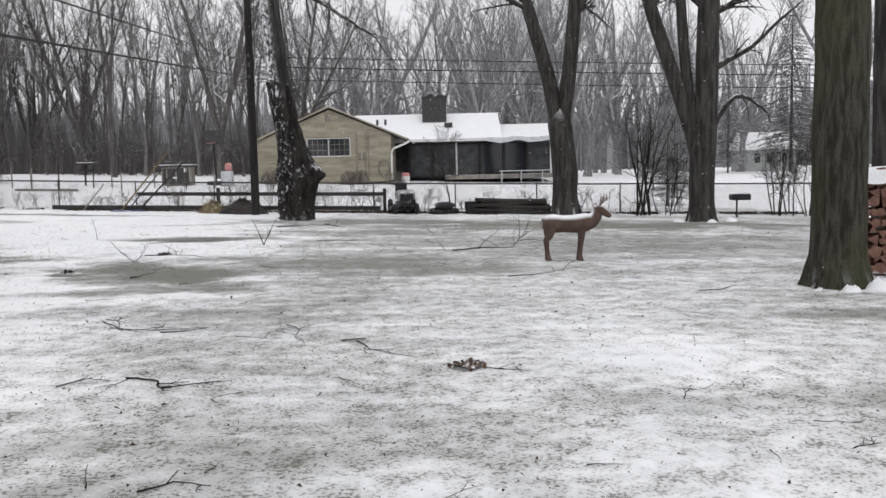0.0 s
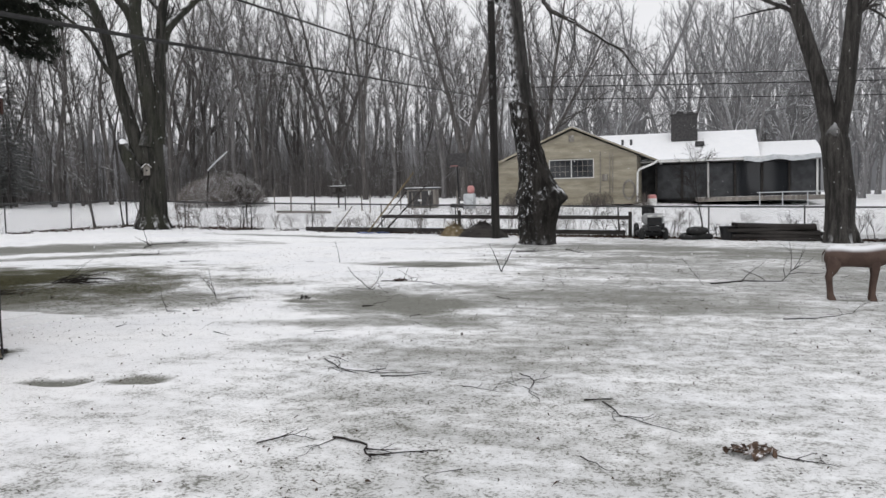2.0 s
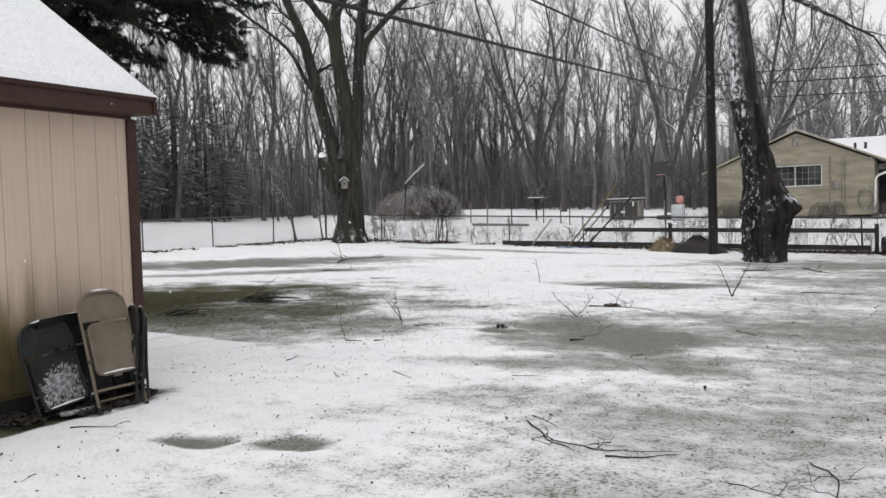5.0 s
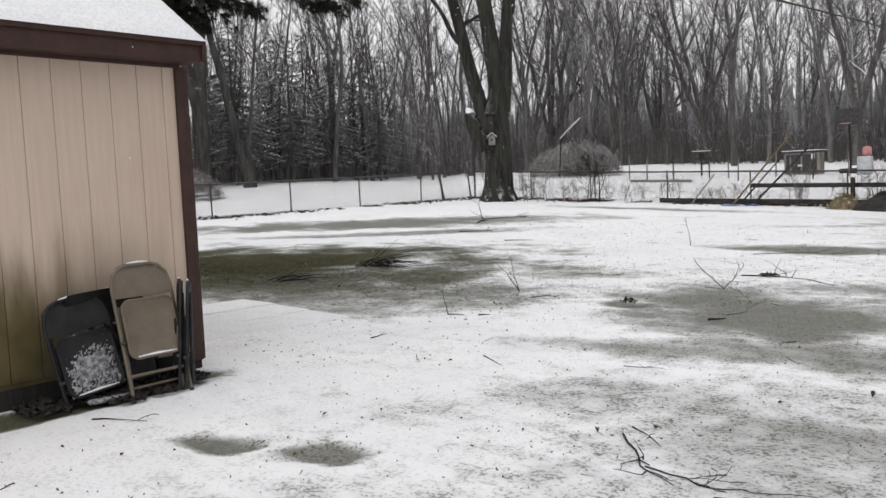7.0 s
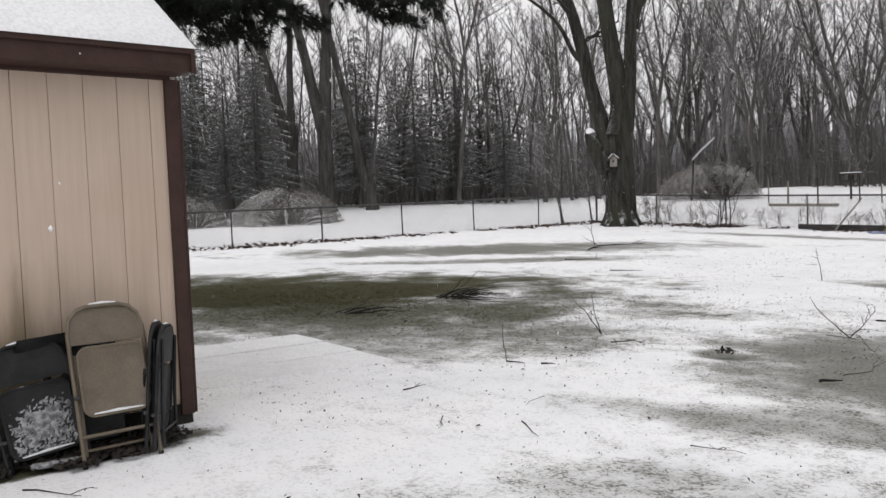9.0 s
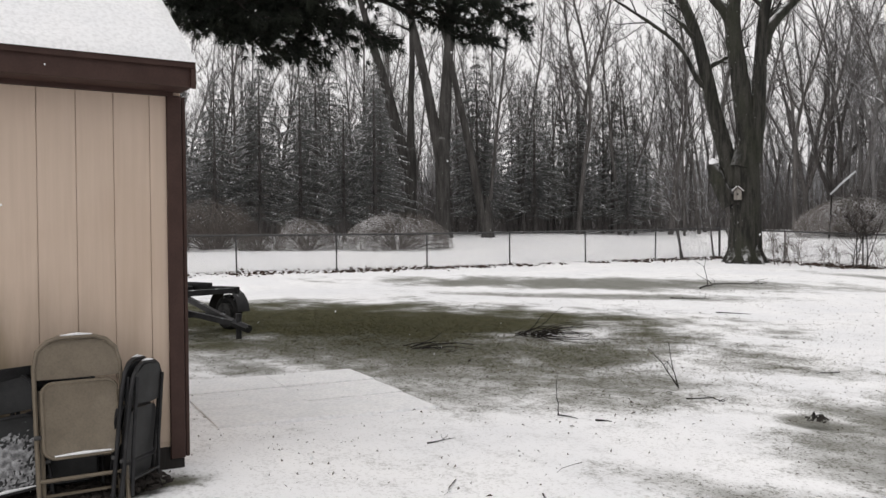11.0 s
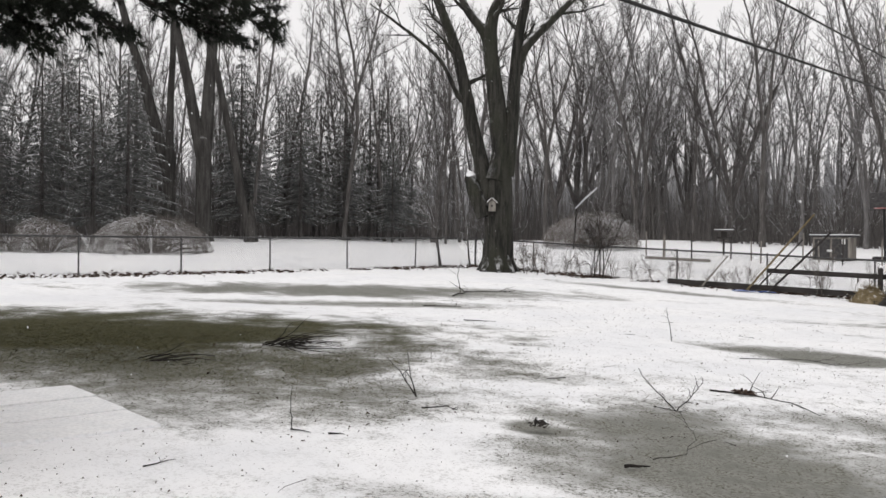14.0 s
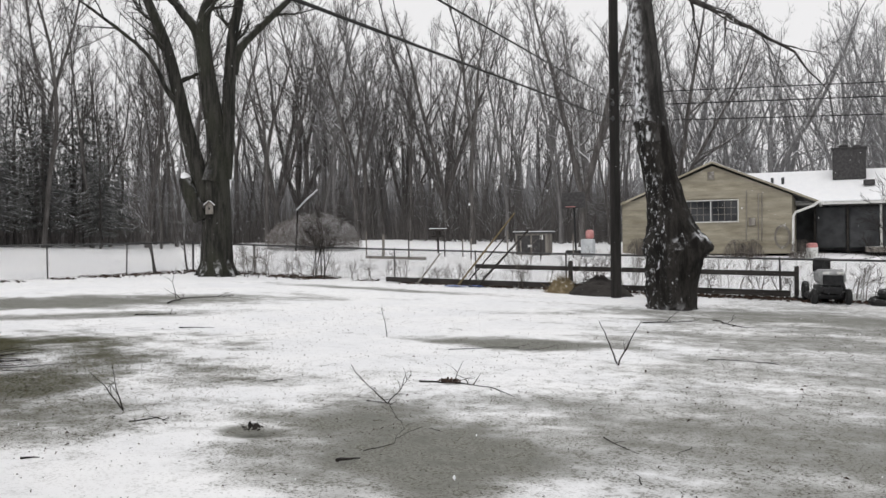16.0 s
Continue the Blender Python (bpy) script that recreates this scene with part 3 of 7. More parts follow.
def folding_chair(at, rz, lean, metal, panel, label, snow=0.0, tall=0.97):
    """A folded steel chair that leans against the wall; its width along local x, its face towards -y."""
    ch = thing("folding_chair", at, label, "chair", "folded chairs at the shed", rz=rz)
    tilt = pose(0, 0, 0, -lean)

    def bent(sh):
        sh.v = [tuple(tilt @ Vector(p)) for p in sh.v]
        return sh

    w = 0.445
    back = [(-w / 2, 0, 0.0), (-w / 2, 0, tall - 0.16), (-w / 2 + 0.02, 0, tall - 0.07), (-w / 2 + 0.07, 0, tall - 0.02), (-w / 2 + 0.13, 0, tall), (w / 2 - 0.13, 0, tall), (w / 2 - 0.07, 0, tall - 0.02), (w / 2 - 0.02, 0, tall - 0.07), (w / 2, 0, tall - 0.16), (w / 2, 0, 0.0)]
    part("back_frame", bent(Shape().tube(back, 0.0125, 8)), metal, ch)
    for s in (-1, 1):
        x = s * (w / 2 - 0.03)
        part("rear_leg", bent(Shape().tube([(x, 0.05, 0.03), (x, 0.03, 0.3), (x, 0.018, 0.68)], 0.011, 8)), metal, ch)
        part("foot_cap", bent(Shape().tube([(s * w / 2, 0, 0.0), (s * w / 2, 0, 0.035)], 0.0165, 8)), M_TYRE, ch, "rubber foot cap")
    part("front_stretcher", bent(Shape().tube([(-w / 2, 0, 0.2), (w / 2, 0, 0.2)], 0.011, 8)), metal, ch)
    part("rear_stretcher", bent(Shape().tube([(-w / 2 + 0.03, 0.045, 0.12), (w / 2 - 0.03, 0.045, 0.12)], 0.009, 6)), metal, ch)
    # bowed back panel, seat pan with a rolled rim
    rows = []
    for i in range(9):
        x = -w / 2 + 0.012 + (w - 0.024) * i / 8
        b = 0.022 * (1 - (2 * i / 8 - 1) ** 2)
        hi = tall - 0.006 - 0.085 * max(0, abs(2 * i / 8 - 1) - 0.45) ** 1.6 / 0.38
        rows.append([(x, b - 0.004, tall - 0.225), (x, b + 0.004, tall - 0.225), (x, b + 0.004, hi), (x, b - 0.004, hi), (x, b - 0.004, tall - 0.225)])
    part("backrest", bent(Shape().sheet(rows)), panel, ch)
    sw, sh_ = 0.385, 0.4
    z0 = tall - 0.25 - sh_
    outline = rounded_rect(sw, sh_, 0.06)
    seat = Shape()
    rings = [(1.0, 0.0), (1.0, -0.024), (0.965, -0.032), (0.92, -0.026), (0.0, -0.022)]
    base = len(seat.v)
    n = len(outline)
    for k, dy in rings:
        for a, b in outline:
            seat.v.append((a * k, dy, z0 + sh_ / 2 + (b - sh_ / 2) * k))
    for i in range(len(rings) - 1):
        for q in range(n):
            a, b = base + i * n + q, base + i * n + (q + 1) % n
            seat.f.append((a, b, b + n, a + n))
    seat.f.append(tuple(base + q for q in range(n)))
    sp = fix_normals(part("seat", bent(seat), panel, ch))
    rim = [(a, -0.03, z0 + b) for a, b in outline]
    part("seat_rim", bent(Shape().tube(rim + rim[:1], 0.009, 6, False)), metal, sp)
    for s in (-1, 1):
        part("hinge", bent(Shape().tube([(s * (sw / 2 - 0.005), -0.012, z0 + 0.12), (s * (w / 2 + 0.012), -0.012, z0 + 0.12)], 0.012, 8)), M_GALV, ch)
    part("lying_snow", bent(Shape().tube([(-w / 2 + 0.14, -0.004, tall + 0.011), (0, -0.004, tall + 0.015), (w / 2 - 0.14, -0.004, tall + 0.011)], [0.004, 0.009, 0.004], 6)), M_SNOW, ch, "thin line of snow")
    part("lying_snow", bent(Shape().tube([(-sw / 2 + 0.05, -0.035, z0 + 0.012), (0, -0.036, z0 + 0.015), (sw / 2 - 0.05, -0.035, z0 + 0.012)], [0.004, 0.009, 0.004], 6)), M_SNOW, ch, "thin line of snow")
    if snow:
        rows = []
        for i in range(46):
            z = -0.01 + 0.36 * i / 45
            row = []
            for k in range(46):
                x = -0.185 + 0.37 * k / 45
                lump = noise.noise((x * 85, z * 85, 1)) * 0.75 + noise.noise((x * 26, z * 30, 4)) * 0.5
                edge = min(1.0, (0.185 - abs(x)) / 0.02) - max(0.0, (z - 0.2 - 0.25 * x) / 0.1)
                row.append((x, -0.0265 - max(-0.004, 0.009 * (lump - 0.06 + 0.5 * (edge - 1))), z0 + 0.012 + z))
            rows.append(row)
        sh2 = Shape().sheet(rows)
        fix_normals(part("clinging_snow", bent(sh2), M_CLING, sp, "lumpy wet snow clinging to the seat", kind="stuff"))
    return ch


# the wall faces +x, so a chair's face (-y) turns by 90 degrees
folding_chair((-6.42, 7.585, 0.135), 90, 14, M_TAN, M_TAN, "tan steel folding chair leaning folded against the shed", tall=0.96)
slumped = folding_chair((-6.60, 7.24, 0.10), 90, 14, M_BLACK, M_VINYL, "black folding chair with snow clinging to its grey seat", 1.0, tall=0.80)
slumped.matrix_basis = slumped.matrix_basis @ pose(0, 0, 0, 0, -6, 0)
folding_chair((-6.66, 7.5, 0.13), 92, 13, M_BLACK, M_VINYL, "black folding chair propped behind the tan one", tall=0.78)
for at, turn, tall in (((-6.64, 7.84, 0.15), -31, 0.77), ((-6.61, 7.89, 0.15), -34, 0.75)):
    side = folding_chair(at, turn, 4, M_BLACK, M_VINYL, "black folding chair leaning sideways into the shed corner", tall=tall)
    side.matrix_basis = side.matrix_basis @ pose(0, 0, 0, 0, -5, 0)
# folded black cover over the slumped chair, and a snowy board at the chairs' feet
drape = []
for i in range(9):
    drape.append([(-6.82 + 0.05 * math.sin(j * 0.9) + 0.012 * j, 7.12 + 0.05 * i, 0.9 + 0.003 * i + 0.02 * noise.noise((i, j, 3)) - 0.035 * abs(j - 2)) for j in range(6)])
fix_normals(solid("folded_cover", Shape().sheet(drape), M_BLACK, "limp black cover laid over the folded chairs", "cover"))
solid("snowy_board", Shape().box((0, 0, 0.05), (0.05, 0.3, 0.03), bevel=0.01), M_CLING, "short board with wet snow at the chairs' feet", "board", (-6.52, 7.25, height(-6.52, 7.25) + 0.01), rz=-8)


# ---- paving beside the shed ----
def build_paving():
    base = tagged(new("pavement"), "snow-covered concrete slabs beside the shed", "pavement", kind="structure")
    rnd = random.Random(3)
    co, si = math.cos(radians(-6)), math.sin(radians(-6))
    for i in range(3):
        for j in range(2):
            u, v = 0.72 * i - 1.5, 0.92 * j - 0.5
            cx, cy = -8.1 + u * co - v * si, 9.75 + u * si + v * co
            q = part("slab", Shape().box((0, 0, 0), (0.714, 0.914, 0.06), bevel=0.005), M_SLAB, base)
            q.matrix_basis = pose(cx, cy, height(cx, cy) + 0.008 + rnd.uniform(0, 0.005), rnd.uniform(-0.3, 0.3), rnd.uniform(-0.3, 0.3), -6)


build_paving()


# ---- trailer ----
def build_trailer():
    x, y = -14.4, 9.9
    tr = thing("trailer", (x, y, height(x, y)), "black steel boat trailer frame with small wheels parked on turf", "trailer", rz=22)
    z = 0.6
    for s in (-1, 1):
        part("side_rail", Shape().box((-0.4, s * 0.6, z), (3.0, 0.06, 0.1), bevel=0.006), M_BLACK, tr)
    for q in (-1.8, -0.9, 0.1, 1.05):
        part("cross_member", Shape().box((q, 0, z), (0.07, 1.14, 0.08), bevel=0.006), M_BLACK, tr)
    part("upper_rail", Shape().box((-0.6, 0.35, z + 0.09), (2.8, 0.07, 0.05), bevel=0.006).box((-0.6, -0.35, z + 0.09), (2.8, 0.07, 0.05), bevel=0.006), M_BLACK, tr)
    for s in (-1, 1):
        part("drawbar", Shape().tube([(-0.4, s * 0.55, z - 0.04), (1.75, 0.0, 0.2)], 0.05, 4), M_BLACK, tr)
    part("coupler", Shape().tube([(1.7, 0, 0.21), (2.0, 0, 0.14)], 0.06, 6).tube([(1.8, 0, 0.34), (1.8, 0, 0.0)], 0.04, 8), M_BLACK, tr)
    for s in (-1, 1):
        wheel = part("wheel", Shape().tube([(0.75, s * 0.7 - 0.08, 0.26), (0.75, s * 0.7 + 0.08, 0.26)], 0.14, 16), M_GALV, tr)
        ring = [(0.75 + 0.2 * math.cos(a * math.pi / 10), s * 0.72, 0.26 + 0.2 * math.sin(a * math.pi / 10)) for a in range(21)]
        part("tyre", Shape().tube(ring, 0.068, 8, False), M_TYRE, wheel)
        arc = [(0.75 + 0.33 * math.cos(a), 0.28 + 0.33 * math.sin(a)) for a in [math.pi * k / 10 for k in range(11)]]
        rows = [[(px, s * 0.72 + o, pz) for o in (-0.11, 0.11)] for px, pz in arc]
        part("mudguard", Shape().sheet(rows), M_BLACK, tr)
    part("axle", Shape().tube([(0.75, -0.7, 0.26), (0.75, 0.7, 0.26)], 0.03, 8), M_BLACK, tr)


build_trailer()


# ---- trees ----
def bend(rnd, p, d, length, r0, r1, n, wander=0.12, lift=0.0):
    """A wandering line of n steps with its radii."""
    pts, rad = [Vector(p)], [r0]
    d = Vector(d).normalized()
    for i in range(n):
        d = (d + Vector((rnd.gauss(0, wander), rnd.gauss(0, wander), rnd.gauss(0, wander * 0.6) + lift))).normalized()
        pts.append(pts[-1] + d * (length / n))
        rad.append(r0 + (r1 - r0) * (i + 1) / n)
    return pts, rad


def along(pts, f):
    q = f * (len(pts) - 1)
    i = min(int(q), len(pts) - 2)
    return pts[i].lerp(pts[i + 1], q - i), (pts[i + 1] - pts[i]).normalized()


def sprout(sh, rnd, pts, rad, level, counts, lens, lift=0.05, lo=0.3, angle=(35, 65), sides=(6, 4, 3, 3), steps=(4, 3, 2, 2), least=0.005):
    """Side branches off a limb, level by level."""
    if level >= len(counts):
        return
    for k in range(counts[level]):
        f = lo + (1 - lo) * (k + rnd.random()) / counts[level]
        p, d = along(pts, min(f, 0.99))
        r = max(least, rad[min(int(f * (len(rad) - 1)), len(rad) - 1)] * rnd.uniform(0.4, 0.62))
        side = d.orthogonal().normalized()
        side.rotate(Matrix.Rotation(rnd.uniform(0, 6.283), 3, d))
        a = radians(rnd.uniform(*angle))
        dd = d * math.cos(a) + side * math.sin(a)
        L = lens[level] * rnd.uniform(0.6, 1.25) * (1.15 - 0.55 * f)
        q, w = bend(rnd, p, dd, L, r, max(least * 0.65, r * 0.25), steps[level], 0.16, lift)
        sh.tube(q, w, sides[level], False)
        sprout(sh, rnd, q, w, level + 1, counts, lens, lift, 0.25, (25, 60), sides, steps, least)


def gnarled(sh, prof, seed, n=22, step=0.12, amp=0.1):
    """A stout bole through (x, y, z, r) with lumps and long ridges."""
    rings = []
    for a, b in zip(prof, prof[1:]):
        k = max(1, int((b[2] - a[2]) / step))
        rings += [tuple(p + (q - p) * i / k for p, q in zip(a, b)) for i in range(k)]
    rings.append(prof[-1])
    base = len(sh.v)
    for i, (x, y, z, r) in enumerate(rings):
        for k in range(n):
            g = 6.283 * k / n
            u, v = math.cos(g), math.sin(g)
            w = r * (1 + amp * noise.noise((u * 1.2 + seed, v * 1.2, z * 0.7)) + amp * 0.8 * noise.noise((u * 3.4, v * 3.4 + seed, z * 0.9)) + amp * 0.5 * noise.noise((u * 7, v * 7, z * 2.5 + seed)))
            sh.v.append((x + w * u, y + w * v, z))
        if i:
            for k in range(n):
                a, b = base + (i - 1) * n + k, base + (i - 1) * n + (k + 1) % n
                sh.f.append((a, b, b + n, a + n))
    sh.f.append(tuple(base + (len(rings) - 1) * n + k for k in range(n)))
    return sh


def trunk_with_roots(sh, base_r, roots, rnd, k=1.45, length=0.75):
    for i in range(roots):
        a = 6.283 * (i + rnd.uniform(-0.2, 0.2)) / roots
        o = Vector((math.cos(a), math.sin(a), 0))
        sh.tube([o * base_r * 0.45 + Vector((0, 0, 0.62)), o * base_r * 0.85 + Vector((0, 0, 0.28)), o * base_r * k + Vector((0, 0, 0.06)), o * base_r * (k + length) + Vector((0, 0, -0.1))], [base_r * 0.5, base_r * 0.42, base_r * 0.27, base_r * 0.1], 8)


def twigs(sh, rnd, pts, count, length, width, lo=0.2):
    """Fine twigs along a branch, each with two of its own."""
    for k in range(count):
        p, d = along(pts, min(0.99, lo + (1 - lo) * (k + rnd.random()) / count))
        o = (d + Vector((rnd.gauss(0, 0.6), rnd.gauss(0, 0.6), rnd.gauss(0.25, 0.4)))).normalized() * length * rnd.uniform(0.5, 1.3)
        a = rnd.uniform(0, 6.283)
        w = Vector((math.cos(a), math.sin(a), 0)) * width
        sh.tri(p - w, p + w, p + o)
        for m in range(2):
            q = p + o * rnd.uniform(0.25, 0.75)
            e = (o.normalized() + Vector((rnd.gauss(0, 0.55), rnd.gauss(0, 0.55), rnd.gauss(0.15, 0.4)))).normalized() * length * rnd.uniform(0.3, 0.7)
            sh.tri(q - w * 0.7, q + w * 0.7, q + e)


def wood_tree(seed, tall, r, name_label, mat=None, fork=0.0, leaders=1, spread=0.3, limbs=16, reach=0.2, lo=0.3, width=0.013, fine=5):
    """A bare broadleaf tree at the origin: a trunk, which may part into leaders at a share of its height, and a twiggy crown."""
    rnd = random.Random(seed)
    tree = thing("bare_tree", (0, 0, 0), name_label, "tree", "woodland trees")
    tr, cr = Shape(), Shape()
    lines = []
    if leaders == 1:
        pts, rad = bend(rnd, (0, 0, -0.2), (0, 0, 1), tall, r, 0.012, 13, 0.055, 0.03)
        rad = [r * (1 - i / 13) ** 0.8 + 0.012 for i in range(14)]
        rad[0] = r * 1.35
        lines.append((pts, rad, lo))
    else:
        pts, rad = bend(rnd, (0, 0, -0.2), (0, 0, 1), tall * fork, r, r * 0.78, 4, 0.03, 0.03)
        rad[0] = r * 1.35
        tr.tube(pts, rad, 8)
        for k in range(leaders):
            a = 6.283 * (k + rnd.uniform(-0.25, 0.25)) / leaders
            at = pts[-1] - Vector((0, 0, rnd.uniform(0, 0.12) * tall * fork))
            d = Vector((math.cos(a) * spread, math.sin(a) * spread, 1)) * rnd.uniform(0.8, 1.1)
            L = tall * (1 - fork) * rnd.uniform(0.82, 1.05)
            q, _ = bend(rnd, at, d, L, 1, 1, 10, 0.075, 0.035)
            w = [r * 0.66 * (1 - i / 10) ** 0.85 + 0.012 for i in range(11)]
            lines.append((q, w, 0.12))
    for pts, rad, low in lines:
        tr.tube(pts, rad, 7)
        n = max(6, round(limbs / len(lines) ** 0.6))
        for k in range(n):
            f = low + (1 - low) * (k + rnd.random()) / n
            p, d = along(pts, min(f, 0.98))
            side = d.orthogonal().normalized()
            side.rotate(Matrix.Rotation(rnd.uniform(0, 6.283), 3, d))
            a = radians(rnd.uniform(28, 62) - 12 * f)
            L = tall * reach * rnd.uniform(0.55, 1.2) * (1.2 - 0.75 * f)
            br = rad[int(f * (len(rad) - 1))] * rnd.uniform(0.3, 0.5) + 0.008
            q, w = bend(rnd, p, d * math.cos(a) + side * math.sin(a), L, br, 0.009, 5, 0.13, 0.07)
            cr.tube(q, w, 4, False)
            for m in range(fine):
                g = 0.2 + 0.8 * (m + rnd.random()) / fine
                p2, d2 = along(q, min(g, 0.98))
                o = (d2 + Vector((rnd.gauss(0, 0.55), rnd.gauss(0, 0.55), rnd.gauss(0.15, 0.35)))).normalized()
                q2, w2 = bend(rnd, p2, o, L * rnd.uniform(0.22, 0.48), max(0.009, br * 0.35), 0.006, 3, 0.16, 0.05)
                cr.tube(q2, w2, 3, False)
                twigs(cr, rnd, q2, fine + 1, L * 0.27, width)
            twigs(cr, rnd, q, 7, L * 0.27, width)
    part("trunk", tr, mat or M_WOODS, tree)
    part("crown", cr, mat or M_WOODS, tree)
    return tree


WOOD_LABEL = "bare grey woodland tree dusted with snow"
KINDS = [wood_tree(11, 17, 0.115, WOOD_LABEL), wood_tree(12, 19, 0.145, WOOD_LABEL, limbs=20), wood_tree(13, 15, 0.11, WOOD_LABEL, M_WOODS, 0.3, 2, 0.2, 18),
         wood_tree(14, 20, 0.18, "tall forked grey woodland tree", M_WOODS, 0.33, 2, 0.22, 22), wood_tree(15, 15, 0.085, "slim bare woodland tree", limbs=19, reach=0.17, lo=0.2),
         wood_tree(16, 19, 0.26, "large spreading woodland tree with many stems", M_WOODS, 0.16, 4, 0.36, 30)]
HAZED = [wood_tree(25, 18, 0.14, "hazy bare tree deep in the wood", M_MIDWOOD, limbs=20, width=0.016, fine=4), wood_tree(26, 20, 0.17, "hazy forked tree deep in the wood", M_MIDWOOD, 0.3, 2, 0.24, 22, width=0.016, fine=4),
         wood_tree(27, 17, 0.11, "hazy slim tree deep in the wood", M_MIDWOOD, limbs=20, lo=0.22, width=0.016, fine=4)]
HAZE_PALE = [wood_tree(17, 19, 0.32, "pale snowy tree behind the house, haze painted into its bark", M_HAZE_PALE, 0.22, 3, 0.36, 26, 0.23, width=0.015, fine=4), wood_tree(18, 17, 0.22, "pale snowy tree behind the house, haze painted into its bark", M_HAZE_PALE, 0.3, 2, 0.3, 24, 0.24, width=0.015, fine=4), wood_tree(19, 20, 0.36, "broad snowy tree, haze painted into its pale bark", M_HAZE_PALE, 0.18, 4, 0.42, 30, 0.24, width=0.015, fine=4)]


def spruce(seed, tall, wide, mat, dense=1.0):
    """A spruce of separate drooping boughs, its stem showing between them."""
    rnd = random.Random(seed)
    tree = thing("spruce_tree", (0, 0, 0), "snow-dusted dark spruce with drooping boughs", "spruce", "spruces by the wood")
    part("trunk", Shape().tube([(0, 0, -0.2), (0, 0, tall * 0.5), (0, 0, tall)], [0.14, 0.085, 0.012], 7), M_WOODS, tree)
    sh = Shape()
    z = tall * 0.14
    while z < tall - 0.12:
        f = z / tall
        L = wide * (1 - f) ** 0.8 * (0.75 + 0.25 * min(1, f * 4)) + 0.1
        a0 = rnd.uniform(0, 6.283)
        n0 = rnd.randint(5, 7) if f < 0.8 else 4
        for k in range(n0):
            a = a0 + 6.283 * (k + rnd.uniform(-0.3, 0.3)) / n0
            ln = L * rnd.uniform(0.55, 1.15)
            o = Vector((math.cos(a), math.sin(a), 0))
            t = Vector((-o.y, o.x, 0))
            zz = z + rnd.uniform(-0.12, 0.12)

            def spine(g):
                return o * ln * g + Vector((0, 0, zz + ln * (0.12 * g - 0.34 * g * g + 0.06 * g ** 4)))

            sh.tri(spine(0) - Vector((0, 0, 0.02)), spine(0) + Vector((0, 0, 0.02)), spine(0.95))
            n = max(3, int(ln / 0.15 * dense))
            for i in range(n):
                g = 0.18 + 0.82 * (i + rnd.random()) / n
                c = spine(g)
                w = (0.16 + 0.3 * ln * (1 - g * 0.75)) * rnd.uniform(0.45, 1.0)
                for s in (-1, 1):
                    tip = c + t * s * w * 0.8 + o * w * 0.6 + Vector((0, 0, rnd.uniform(-0.14, 0.0)))
                    sh.tri(c - o * 0.05, tip, c + o * 0.065)
                    m = c.lerp(tip, rnd.uniform(0.3, 0.7))
                    sh.tri(m - o * 0.02, m + Vector((rnd.gauss(0, 0.04), rnd.gauss(0, 0.04), -rnd.uniform(0.08, 0.22))), m + o * 0.03)
        z += rnd.uniform(0.26, 0.38)
    part("crown", sh, mat, tree, smooth=False)
    return tree


SPRUCES = [spruce(31, 10.5, 2.9, M_SPRUCE, 1.3), spruce(32, 9.0, 2.6, M_SPRUCE, 1.2), spruce(33, 11.5, 3.2, M_SPRUCE, 1.3)]
# its crown takes the paled bark grey too, as a spruce in haze
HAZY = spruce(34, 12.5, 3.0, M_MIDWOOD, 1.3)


def plant(kind, x, y, size=1.0, turn=0.0, lean=0.0):
    c = copy_thing(kind, pose(x, y, height(x, y) - 0.05, lean, 0, turn))
    c.scale = (size, size, size)
    return c


